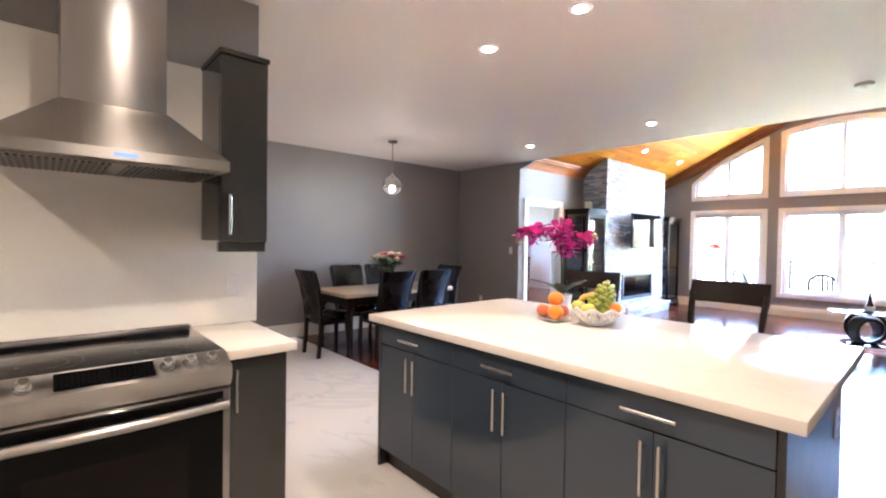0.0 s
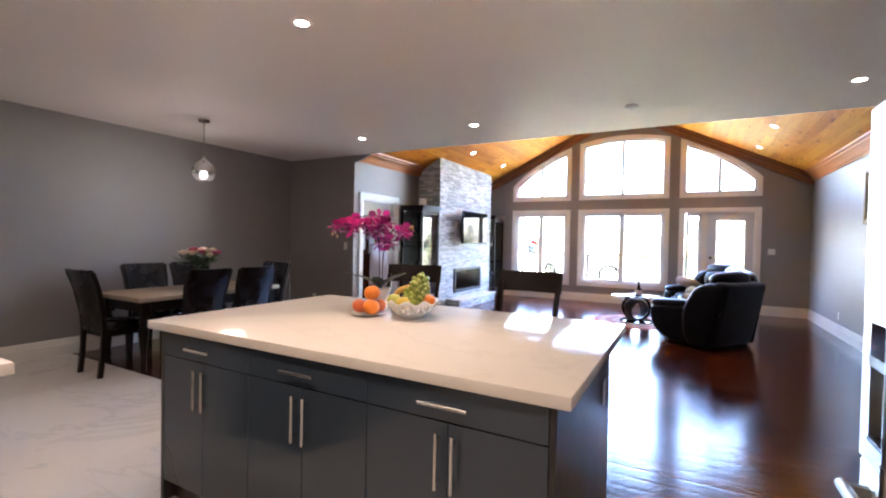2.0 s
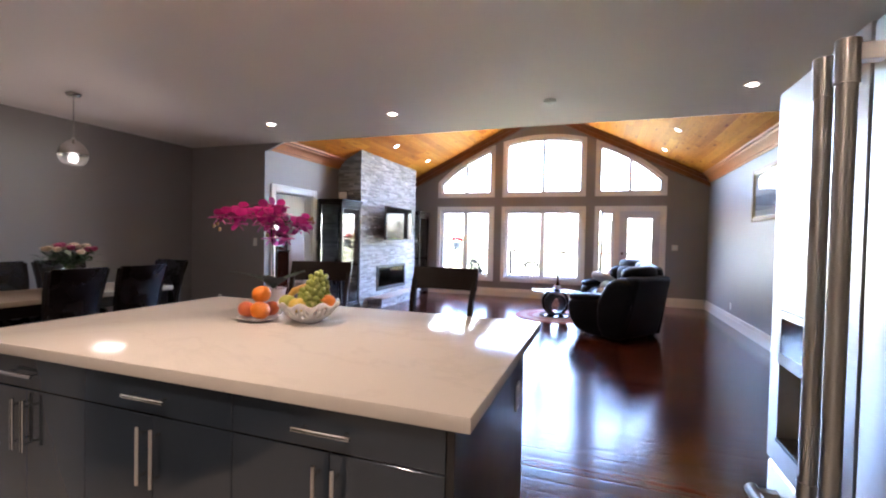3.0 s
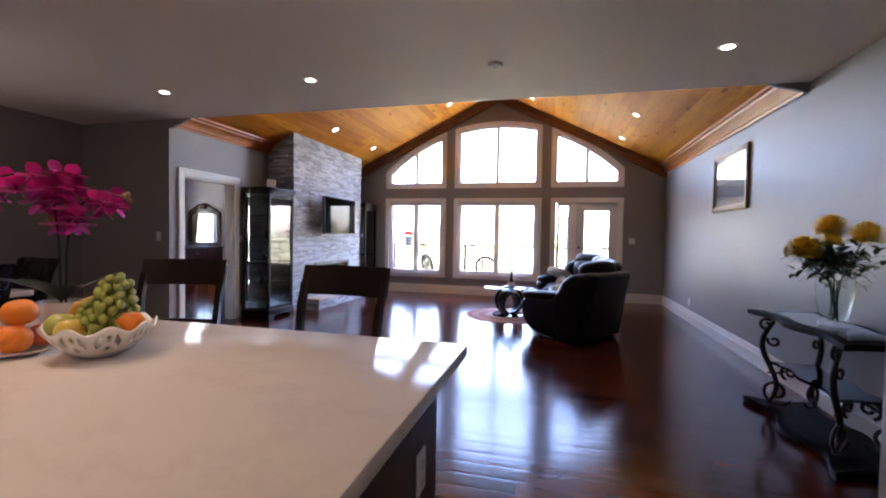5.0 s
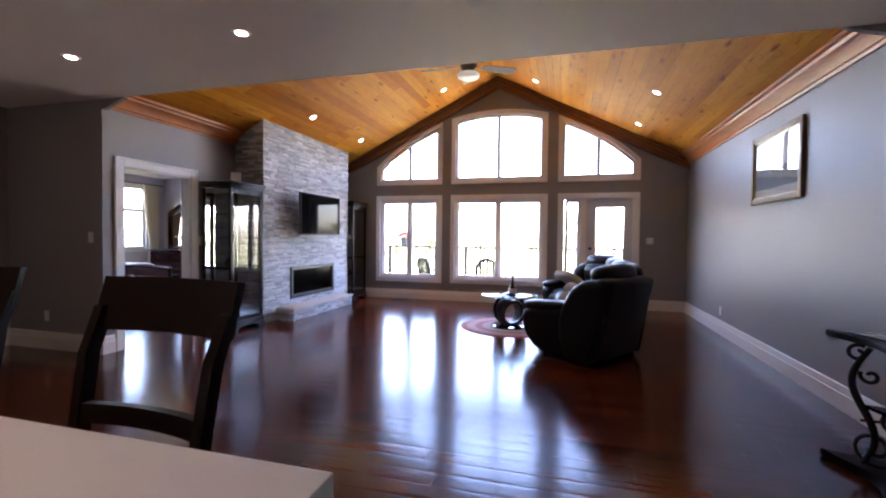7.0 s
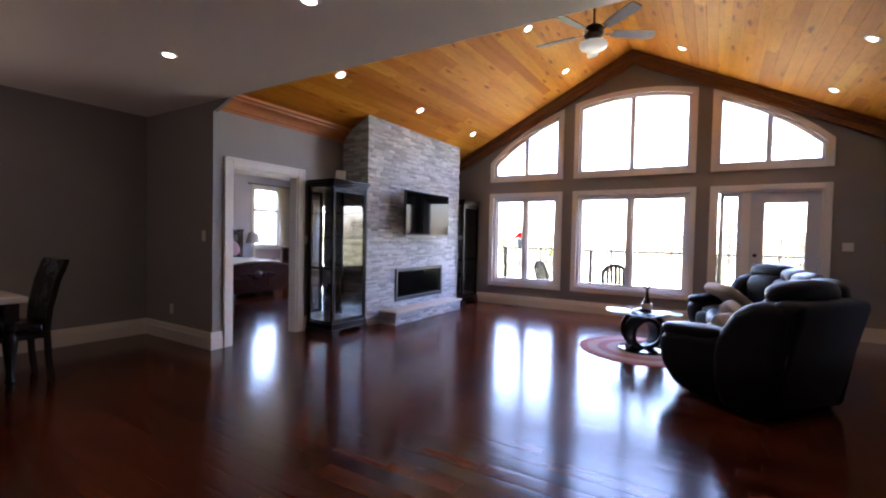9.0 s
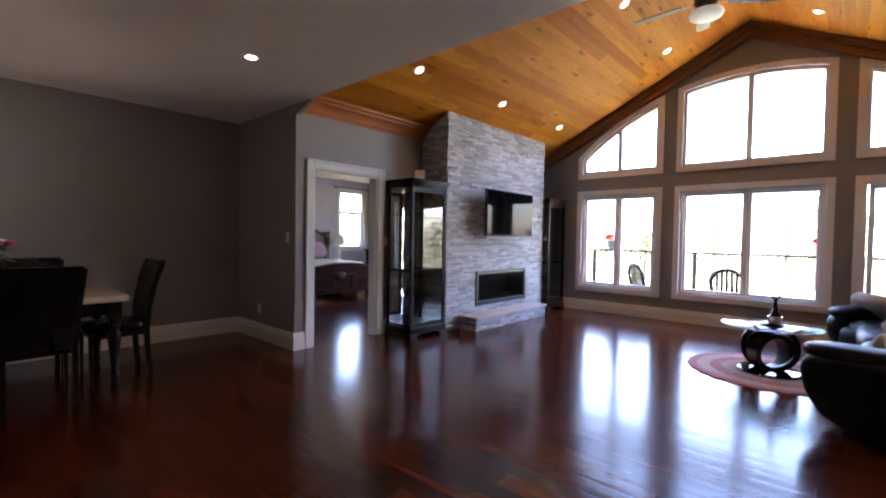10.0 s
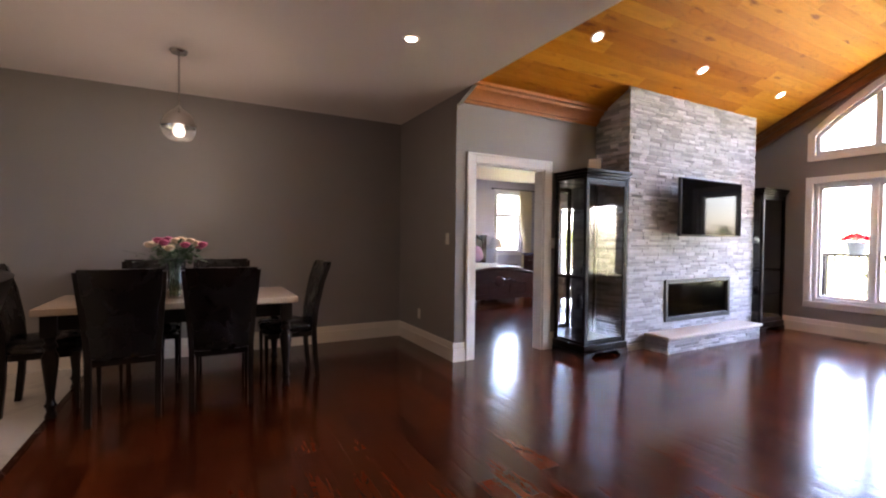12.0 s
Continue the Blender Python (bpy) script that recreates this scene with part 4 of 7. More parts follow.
# range
t = thing("range", "stainless steel slide-in range with black glass cooktop", "stove", Matrix.Translation((RX0, RY, 0)))
W = RX1 - RX0
part("body", box(0.002, W - 0.002, 0.05, 0.68, 0.03, 0.895, 0.003), STEEL, t)
for x in (0.05, W - 0.05):
    for y in (0.1, 0.62):
        bm = bmesh.new()
        tube(bm, [(x, y, 0), (x, y, 0.0295)], 0.02, 12)
        part("foot", bm, BLACK_PLASTIC, t)
part("cooktop", box(0.0, W, 0.095, 0.665, 0.8955, 0.925, 0.004, 2), BLACK_GLASS, t, "black glass cooktop")
BURNER_PRINT = surface("burner_print", (0.03, 0.03, 0.03), None, 0.3)
for cx, cy, r in ((0.20, 0.25, 0.115), (0.56, 0.25, 0.09), (0.20, 0.50, 0.08), (0.56, 0.50, 0.105)):
    bm = bmesh.new()
    for rr in (r, r * 0.62):
        a1, a2 = ring(bm, (cx, cy, 0.9256), (1, 0, 0), (0, 1, 0), rr, rr, 40), ring(bm, (cx, cy, 0.9256), (1, 0, 0), (0, 1, 0), rr - 0.002, rr - 0.002, 40)
        bridge(bm, a1, a2)
    part("burner_ring", bm, BURNER_PRINT, t, smooth=0)
bm = bmesh.new()
cube(bm, 0.01, W - 0.01, 0.635, 0.685, 0.9255, 0.945, 0.004, 2)
vent = part("rear_vent", bm, STEEL_FLAT, t, "steel rear vent trim")
for k in range(3):
    part("vent_slot", box(0.05 + 0.235 * k, 0.245 + 0.235 * k, 0.645, 0.66, 0.9452, 0.9462), BLACK_PLASTIC, vent)
bm = bmesh.new()
prism(bm, [(0.0, 0.845), (0.0, 0.875), (0.10, 0.926), (0.10, 0.80), (0.02, 0.80)], "x", 0.0, W)
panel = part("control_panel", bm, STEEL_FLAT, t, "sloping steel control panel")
ncl = Vector((0, -0.051, 0.10)).normalized()
for x in (0.075, 0.155, 0.545, 0.62, 0.695):
    bm = bmesh.new()
    c = Vector((x, 0.045, 0.898))
    tube(bm, [c, c + ncl * 0.010], 0.026, 20)
    tube(bm, [c + ncl * 0.010, c + ncl * 0.014, c + ncl * 0.034, c + ncl * 0.038], [0.020, 0.021, 0.018, 0.014], 20)
    part("knob", bm, CHROME, panel, "round steel knob")
bm = bmesh.new()
m4 = Matrix.Translation((0.365, 0.048, 0.9035)) @ Matrix.Rotation(math.atan2(0.051, 0.10), 4, "X")
cube(bm, -0.14, 0.14, -0.04, 0.04, 0.0, 0.004, 0.001)
bmesh.ops.transform(bm, matrix=m4, verts=bm.verts)
part("display", bm, BLACK_GLASS, panel, "black touch display")
bm = bmesh.new()
cube(bm, 0.004, W - 0.004, 0.012, 0.05, 0.20, 0.79, 0.004, 2)
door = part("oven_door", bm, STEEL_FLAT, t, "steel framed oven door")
part("oven_glass", box(0.022, W - 0.03, 0.0085, 0.0115, 0.215, 0.782, 0.001), OVEN_GLASS, door, "black oven window")
part("inner_window", box(0.15, W - 0.15, 0.0068, 0.008, 0.30, 0.62, 0.0005), surface("oven_view", (0.007, 0.005, 0.004), None, 0.06, 0.01, spec=0.1), door)
bm = bmesh.new()
pts = [(0.03, -0.035 - 0.018 * math.sin(math.pi * k / 12), 0.742) for k in range(13)]
pts = [(0.025 + (W - 0.05) * k / 12, p[1], p[2]) for k, p in enumerate(pts)]
tube(bm, pts, 0.017, 14)
for x in (0.045, W - 0.045):
    tube(bm, [(x, 0.012, 0.742), (x, -0.035, 0.742)], 0.013, 10)
part("handle", bm, STEEL_FLAT, door, "curved steel towel-bar handle")
bm = bmesh.new()
cube(bm, 0.004, W - 0.004, 0.014, 0.05, 0.05, 0.19, 0.004, 2)
part("drawer", bm, STEEL_FLAT, t, "steel warming drawer")

# hood
HX0, HX1, HYF = -0.293, 0.475, 2.10
t = thing("range_hood", "stainless steel chimney range hood", "range hood", Matrix.Translation((0, 0, 0)))
bm = bmesh.new()
cube(bm, HX0, HX1, HYF, KY - 0.0125, 1.668, 1.715, 0.003)
body = part("rim", bm, STEEL_FLAT, t, "brushed steel rim")
bm = bmesh.new()
lo = [bm.verts.new(p) for p in ((HX0 + 0.004, HYF + 0.004, 1.7155), (HX1 - 0.004, HYF + 0.004, 1.7155), (HX1 - 0.004, KY - 0.0125, 1.7155), (HX0 + 0.004, KY - 0.0125, 1.7155))]
CX0, CX1, CYF = -0.078, 0.275, 2.31
hi = [bm.verts.new(p) for p in ((CX0 - 0.004, CYF - 0.004, 1.915), (CX1 + 0.004, CYF - 0.004, 1.915), (CX1 + 0.004, KY - 0.0125, 1.915), (CX0 - 0.004, KY - 0.0125, 1.915))]
bridge(bm, lo, hi)
bm.faces.new(lo)
bm.faces.new(hi)
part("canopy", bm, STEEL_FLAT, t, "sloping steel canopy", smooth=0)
part("chimney", box(CX0, CX1, CYF, KY - 0.0125, 1.9155, CEIL - 0.001, 0.004, 2), STEEL, t, "tall steel chimney")
bm = bmesh.new()
cube(bm, HX0 + 0.03, HX1 - 0.03, HYF + 0.03, KY - 0.05, 1.660, 1.6675, 0.002)
flt = part("filter_frame", bm, STEEL_FLAT, t)
for k in range(34):
    x = HX0 + 0.05 + 0.02 * k
    if abs(x - (HX0 + HX1) / 2) > 0.02:
        part("baffle", box(x, x + 0.010, HYF + 0.05, KY - 0.08, 1.6545, 1.6598), DARK_PANEL, flt, smooth=0)
part("display", box(0.07, 0.145, HYF - 0.0015, HYF - 0.0002, 1.683, 1.697), LED_BLUE, t, "small blue lit display")

# upper cabinet
t = thing("wall_cabinet", "narrow glossy charcoal wall cabinet beside the hood", "cabinet", Matrix.Translation((0.482, 2.27, 0)))
part("body", box(0.0, 0.217, 0.021, KY - 2.27 - 0.0125, 1.37, 2.238, 0.002), CABINET_WARM, t)
dr = part("door", box(0.002, 0.215, 0.0, 0.0195, 1.366, 2.234, 0.002), CABINET_WARM, t)
bar_handle(dr, (0.035, 0.0, 1.40), (0.035, 0.0, 1.585), (0, -0.03, 0), 0.007)
part("light_valance", box(0.0, 0.212, 0.012, 0.05, 1.318, 1.3655, 0.002), CABINET_WARM, t)
part("crown", box(-0.006, 0.223, -0.008, KY - 2.27 - 0.0125, 2.2385, 2.262, 0.003), CABINET_WARM, t)
bm = bmesh.new()
tube(bm, [(0.06, 0.2, 1.3695), (0.06, 0.2, 1.345), (0.075, 0.2, 1.335), (0.09, 0.2, 1.345)], 0.003, 6)
part("cup_hook", bm, CHROME, t)

# ---- island ----
IX0, IX1, IY0, IY1 = 1.375, 2.698, 0.266, 2.40
FX = 1.405
t = thing("island_countertop", "thick white quartz island top", "countertop")
part("slab", box(IX0, IX1, IY0, IY1, 0.882, 0.924, 0.004, 2), QUARTZ, t)
UNITS = [(2.305, 1.664), (1.664, 1.012), (1.012, 0.335)]
for y1, y0 in UNITS:
    t = thing("island_cabinet", "glossy blue-grey island cabinet with one drawer and two doors", "cabinet", Matrix.Translation((FX, y0, 0)), "island cabinets")
    w = y1 - y0
    part("body", box(0.0225, 0.66, 0.001, w - 0.001, 0.11, 0.881), DARK_PANEL, t)
    part("toe_kick", box(0.06, 0.64, 0.001, w - 0.001, 0.0, 0.1095), DARK_PANEL, t)
    dw = part("drawer", box(0.0, 0.0215, 0.002, w - 0.002, 0.757, 0.872, 0.0015), CABINET, t)
    c = w / 2 + 0.01
    bar_handle(dw, (0.0, c - 0.092, 0.815), (0.0, c + 0.092, 0.815), (-0.03, 0, 0), 0.0065)
    for a0, a1, hy in ((0.002, w / 2 - 0.0015, w / 2 - 0.03), (w / 2 + 0.0015, w - 0.002, w / 2 + 0.03)):
        dr = part("door", box(0.0, 0.0215, a0, a1, 0.115, 0.752, 0.0015), CABINET, t)
        bar_handle(dr, (0.0, hy, 0.535), (0.0, hy, 0.725), (-0.03, 0, 0), 0.0065)
t = thing("island_end_panel", "dark gable panel at the island end", "panel")
part("panel", box(FX, 2.46, 0.313, 0.3345, 0.0, 0.8815, 0.0015), DARK_PANEL, t)
t = thing("island_end_panel", "dark gable panel at the island end", "panel")
part("panel", box(FX, 2.46, 2.3055, 2.327, 0.0, 0.8815, 0.0015), DARK_PANEL, t)
t = thing("island_back_panel", "dark panel under the island overhang", "panel")
part("panel", box(2.07, 2.09, 0.335, 2.305, 0.0, 0.8815), DARK_PANEL, t)
t = thing("wall_outlet", "white outlet on the dark island end", "outlet")
part("plate", box(2.25, 2.32, 0.306, 0.3125, 0.61, 0.725, 0.002), PLASTER_WHITE, t)
for z in (0.64, 0.685):
    part("socket", box(2.27, 2.30, 0.3045, 0.3058, z - 0.013, z + 0.013, 0.0005), CERAMIC, t)

# ---- refrigerator ----


def recessed_slab(bm, xs, zs, back, front, recess):
    """A slab with a rectangular pocket in its front face."""
    g = [[bm.verts.new((x, front, z)) for x in xs] for z in zs]
    for j in range(3):
        for i in range(3):
            if (i, j) != (1, 1):
                bm.faces.new((g[j][i], g[j][i + 1], g[j + 1][i + 1], g[j + 1][i]))
    mouth = [g[1][1], g[1][2], g[2][2], g[2][1]]
    floor_ = [bm.verts.new((v.co.x, recess, v.co.z)) for v in mouth]
    bridge(bm, mouth, floor_)
    bm.faces.new(floor_)
    rim = [g[0][k] for k in range(4)] + [g[k][3] for k in (1, 2, 3)] + [g[3][k] for k in (2, 1, 0)] + [g[k][0] for k in (2, 1)]
    rear = [bm.verts.new((v.co.x, back, v.co.z)) for v in rim]
    bridge(bm, rim, rear)
    bm.faces.new(rear)


t = thing("refrigerator", "stainless steel french-door refrigerator with a water dispenser", "refrigerator", Matrix.Translation((0.985, -0.485, 0)))
FW = 0.915
part("body", box(0.0, FW, -0.74, -0.075, 0.02, 1.765, 0.004), surface("fridge_side", (0.16, 0.16, 0.165), None, 0.4), t)
for x in (0.06, FW - 0.06):
    part("foot", box(x - 0.03, x + 0.03, -0.7, -0.1, 0.0, 0.0195), BLACK_PLASTIC, t)
part("hinge_cover", box(0.0, FW, -0.6, -0.08, 1.7655, 1.785, 0.004), BLACK_PLASTIC, t)
for x0, x1, hx in ((0.002, FW / 2 - 0.002, FW / 2 - 0.045), (FW / 2 + 0.002, FW - 0.002, FW / 2 + 0.045)):
    bm = bmesh.new()
    if x0 < 0.1:
        cube(bm, x0, x1, -0.07, 0.0, 0.74, 1.775, 0.012, 3)
    else:
        gx0, gx1 = x0 + 0.115, x1 - 0.065
        recessed_slab(bm, (x0, gx0, gx1, x1), (0.74, 0.80, 1.17, 1.775), -0.07, 0.0, -0.06)
    dr = part("door", bm, STEEL, t, "brushed steel upper door")
    bm = bmesh.new()
    tube(bm, [(hx, 0.055, 0.80), (hx, 0.055, 1.70)], 0.017, 14)
    tube(bm, [(hx, 0.055, 1.645), (hx, 0.055, 1.725)], 0.0195, 14)
    tube(bm, [(hx, 0.055, 0.775), (hx, 0.055, 0.855)], 0.0195, 14)
    for z in (0.80, 1.70):
        cube(bm, hx - 0.013, hx + 0.013, 0.0, 0.055, z - 0.016, z + 0.016, 0.002)
    part("handle", bm, STEEL, dr, "thick tubular steel handle")
    if x0 > 0.1:
        bm = bmesh.new()
        cube(bm, gx0 + 0.002, gx1 - 0.002, -0.012, 0.006, 1.02, 1.168, 0.004, 2)
        ctl = part("dispenser_panel", bm, STEEL_FLAT, dr, "dispenser control panel")
        part("dispenser_cavity", box(gx0 + 0.002, gx1 - 0.002, -0.0595, -0.05, 0.802, 1.018), surface("dispenser_shade", (0.30, 0.26, 0.20), None, 0.4), dr)
        bm = bmesh.new()
        cube(bm, gx0 + 0.06, gx1 - 0.03, 0.0062, 0.009, 1.055, 1.15, 0.001)
        part("dispenser_display", bm, BLACK_GLASS, dr, "small black display")
        bm = bmesh.new()
        cube(bm, gx0 + 0.002, gx1 - 0.002, -0.05, 0.004, 0.803, 0.815, 0.002)
        part("drip_tray", bm, BLACK_PLASTIC, dr)
bm = bmesh.new()
cube(bm, 0.002, FW - 0.002, -0.07, 0.0, 0.06, 0.732, 0.012, 3)
dr = part("freezer_drawer", bm, STEEL, t, "brushed steel freezer drawer")
bm = bmesh.new()
tube(bm, [(0.07, 0.055, 0.66), (FW - 0.07, 0.055, 0.66)], 0.017, 14)
for x in (0.1, FW - 0.1):
    cube(bm, x - 0.014, x + 0.014, 0.0, 0.055, 0.645, 0.675, 0.002)
part("handle", bm, STEEL_FLAT, dr, "thick tubular steel handle")
solid("wall_fridge_niche", box(XW, 2.0, -1.36, -1.24, 0, CEIL), WALL_GREY, "grey wall behind the refrigerator", "wall", "structure", smooth=0)
solid("wall_fridge_return", box(1.92, 2.0, -2.125, -1.3605, 0, CEIL), WALL_GREY, "grey return wall behind the refrigerator", "wall", "structure", smooth=0)

# ---- fireplace ----
fire = thing("fireplace", "tall chimney breast clad in pale grey ledge stone", "fireplace", Matrix.Translation((0, 0, 0)))
bm = bmesh.new()
D = 0.022
for x0, x1, z0, z1 in ((PX0 + D, IN_X0, 0, 2.55), (IN_X1, PX1 - D, 0, 2.55), (IN_X0, IN_X1, 0, IN_Z0), (IN_X0, IN_X1, IN_Z1, 2.55)):
    cube(bm, x0, x1, PY + D, YN - 0.001, z0, z1)
prism(bm, [(PY + D, 2.55), (YN - 0.001, 2.55), (YN - 0.001, vault(YN) - 0.01), (PY + D, vault(PY + D) - 0.01)], "x", PX0 + D, PX1 - D)
part("core", bm, MORTAR, fire, smooth=0)
cube_bm = bmesh.new()
cube(cube_bm, 0, 1, 0, 1, 0, 1)
for v in cube_bm.verts:
    if v.co.y < 0.5:
        v.co.x += 0.012 * (0.5 - v.co.x) * 2
        v.co.z += 0.05 * (0.5 - v.co.z) * 2
STONE_MESH = mesh_from("stone", cube_bm, STONE, 0)


def ledge_stones(parent, origin, along, out, length, z0, top, rows_h, rng, keep=lambda u0, u1, z0, z1: True):
    """Thin stacked stones over a face: origin at its lower start, along its run, out its outward side."""
    along, out = Vector(along), Vector(out)
    z = z0
    while z < top(0) - 0.01 or z < top(length) - 0.01:
        h = rng.choice(rows_h)
        u = -rng.uniform(0, 0.2)
        while u < length:
            w = rng.uniform(0.09, 0.27)
            u0, u1 = max(u, 0.0), min(u + w, length)
            zt = min(z + h, min(top(u0), top(u1)))
            if not keep(u0, u1, z, zt):
                lo_, hi_ = IN_X0 - PX0, IN_X1 - PX0
                u0, u1 = (u0, min(u1, lo_)) if u0 < lo_ - 0.02 else (max(u0, hi_), u1)
            if u1 - u0 > 0.02 and zt - z > 0.008:
                depth = rng.uniform(0.013, 0.021)
                ob = new("stone", STONE_MESH)
                ob.parent = parent
                x_ax, y_ax = along * (u1 - u0 - 0.002), -out * depth
                m = Matrix.Identity(4)
                m.col[0][:3], m.col[1][:3], m.col[2][:3] = x_ax, y_ax, (0, 0, zt - z - 0.0015)
                p = Vector(origin) + along * (u0 + 0.001) + out * (depth - 0.002) + Vector((0, 0, z))
                m.col[3][:3] = p
                ob.matrix_basis = m
            u += w
        z += h


def stone_bulk(parent, origin, along, out, length, z0, top, rows_h, rng, keep=lambda u0, u1, z0, z1: True):
    """The same stones joined in one mesh."""
    along, out = Vector(along), Vector(out)
    bm = bmesh.new()
    verts, faces = [], []
    z = z0
    while z < max(top(0), top(length)) - 0.01:
        h = rng.choice(rows_h)
        u = -rng.uniform(0, 0.2)
        while u < length:
            w = rng.uniform(0.09, 0.27)
            u0, u1 = max(u, 0.0), min(u + w, length)
            zt = min(z + h, min(top(u0), top(u1)))
            if u1 - u0 > 0.02 and zt - z > 0.008 and keep(u0, u1, z, zt):
                depth = rng.uniform(0.013, 0.022)
                tilt = rng.uniform(-0.006, 0.006)
                k = len(verts)
                for d, i in ((0.0, 0.0), (1.0, 0.003)):
                    for a, b in ((u0 + 0.001 + i, z + 0.0008 + i * 0.6), (u1 - 0.001 - i, z + 0.0008 + i * 0.6), (u1 - 0.001 - i, zt - 0.0008 - i * 0.6), (u0 + 0.001 + i, zt - 0.0008 - i * 0.6)):
                        s = depth * d + (tilt if b > (z + zt) / 2 else -tilt) * d
                        verts.append(tuple(Vector(origin) + along * a + out * (s - 0.002) + Vector((0, 0, b))))
                faces += [(k + 4, k + 5, k + 6, k + 7)] + [(k + i, k + (i + 1) % 4, k + 4 + (i + 1) % 4, k + 4 + i) for i in range(4)]
            u += w
        z += h
    bm.free()
    me = bpy.data.meshes.new("stone_cladding")
    me.from_pydata(verts, [], faces)
    bm = bmesh.new()
    bm.from_mesh(me)
    bmesh.ops.recalc_face_normals(bm, faces=bm.faces)
    bm.to_mesh(me)
    bm.free()
    me.materials.append(STONE)
    ob = new("stone_cladding", me)
    ob.parent = parent
    return tagged(ob, kind="stuff")


ROWS_H = (0.022, 0.028, 0.034, 0.042)
rng = random.Random(11)
FTOP = vault(PY) - 0.012


def clear_insert(u0, u1, z0, z1):
    x0, x1 = PX0 + u0, PX0 + u1
    return not (x1 > IN_X0 and x0 < IN_X1 and z1 > IN_Z0 + 0.012 and z0 < IN_Z1 - 0.012)


# stones of the band at eye level are single pieces, those above are joined
ledge_stones(fire, (PX0, PY + D, 0), (1, 0, 0), (0, -1, 0), PX1 - PX0, 0.0, lambda u: 1.30, ROWS_H, rng, clear_insert)
stone_bulk(fire, (PX0, PY + D, 0), (1, 0, 0), (0, -1, 0), PX1 - PX0, 1.30, lambda u: FTOP, ROWS_H, rng)
stone_bulk(fire, (PX0 + D, YN, 0), (0, -1, 0), (-1, 0, 0), YN - PY, 0.0, lambda u: vault(YN - u) - 0.012, ROWS_H, rng)
stone_bulk(fire, (PX1 - D, PY, 0), (0, 1, 0), (1, 0, 0), YN - PY, 0.0, lambda u: vault(PY + u) - 0.012, ROWS_H, rng)
hx0, hx1, hy = 7.86, 9.72, 3.835
hearth = thing("hearth", "low stone hearth with a pale slab top", "hearth")
part("core", box(hx0 + D, hx1 - D, hy + D, PY - 0.016, 0, 0.158), MORTAR, hearth, smooth=0)
stone_bulk(hearth, (hx0, hy + D, 0), (1, 0, 0), (0, -1, 0), hx1 - hx0, 0.0, lambda u: 0.16, ROWS_H, rng)
stone_bulk(hearth, (hx0 + D, PY - 0.016, 0), (0, -1, 0), (-1, 0, 0), PY - hy - 0.016, 0.0, lambda u: 0.16, ROWS_H, rng)
stone_bulk(hearth, (hx1 - D, hy, 0), (0, 1, 0), (1, 0, 0), PY - hy - 0.016, 0.0, lambda u: 0.16, ROWS_H, rng)
part("slab", box(hx0 - 0.015, hx1 + 0.015, hy - 0.02, PY - 0.016, 0.161, 0.195, 0.006, 2), HEARTH_TOP, hearth, "pale limestone slab")

t = thing("fireplace_insert", "linear gas fireplace insert with dark grey frame", "fireplace insert", Matrix.Translation((IN_X0, PY, IN_Z0)))
W, H = IN_X1 - IN_X0, IN_Z1 - IN_Z0
GUN = surface("gunmetal", (0.075, 0.08, 0.085), None, 0.38, 0.05, metal=0.7, scale=8)
bm = bmesh.new()
for x0, x1, z0, z1 in ((0, 0.045, 0, H), (W - 0.045, W, 0, H), (0.045, W - 0.045, 0, 0.055), (0.045, W - 0.045, H - 0.045, H)):
    cube(bm, x0, x1, -0.018, 0.04, z0, z1, 0.003)
part("frame", bm, GUN, t, "gunmetal surround")
bm = bmesh.new()
for args in ((0.045, W - 0.045, 0.33, 0.34, 0.055, H - 0.045), (0.045, W - 0.045, 0.06, 0.33, 0.045, 0.055), (0.045, W - 0.045, 0.06, 0.33, H - 0.045, H - 0.035), (0.035, 0.045, 0.06, 0.33, 0.055, H - 0.045), (W - 0.045, W - 0.035, 0.06, 0.33, 0.055, H - 0.045)):
    cube(bm, *args)
part("firebox", bm, BLACK_PLASTIC, t)
part("glass", box(0.045, W - 0.045, 0.02, 0.025, 0.055, H - 0.045), FIRE_GLASS, t)
bm = bmesh.new()
r2 = random.Random(3)
for k in range(26):
    ball(bm, (0.12 + (W - 0.24) * k / 25, 0.16 + r2.uniform(-0.05, 0.05), 0.075 + r2.uniform(0, 0.02)), (r2.uniform(0.02, 0.045), r2.uniform(0.02, 0.04), r2.uniform(0.015, 0.03)), 8, 6)
part("ember_stones", bm, GUN, t)

# television on its arm, off the stone
TX0, TX1, TZ0, TZ1, TY = 8.165, 9.39, 1.295, 1.965, 3.92
t = thing("television", "flat black television on a wall arm", "television", Matrix.Translation((TX0, TY, TZ0)))
W, H = TX1 - TX0, TZ1 - TZ0
part("case", box(0, W, 0.004, 0.045, 0, H, 0.004, 2), BLACK_PLASTIC, t)
part("screen", box(0.012, W - 0.012, 0.0, 0.0038, 0.02, H - 0.012, 0.0005), SCREEN_GLASS, t, "glossy dark screen")
part("back_box", box(0.25, W - 0.25, 0.0455, 0.075, 0.12, H - 0.15, 0.006), BLACK_PLASTIC, t)
bm = bmesh.new()
cube(bm, W / 2 - 0.05, W / 2 + 0.05, 0.0755, PY - TY - 0.014, 0.26, 0.36, 0.003)
cube(bm, W / 2 - 0.12, W / 2 + 0.12, PY - TY - 0.026, PY - TY - 0.0135, 0.18, 0.44, 0.003)
part("wall_arm", bm, BLACK_PLASTIC, t)

# ---- curio cabinets ----


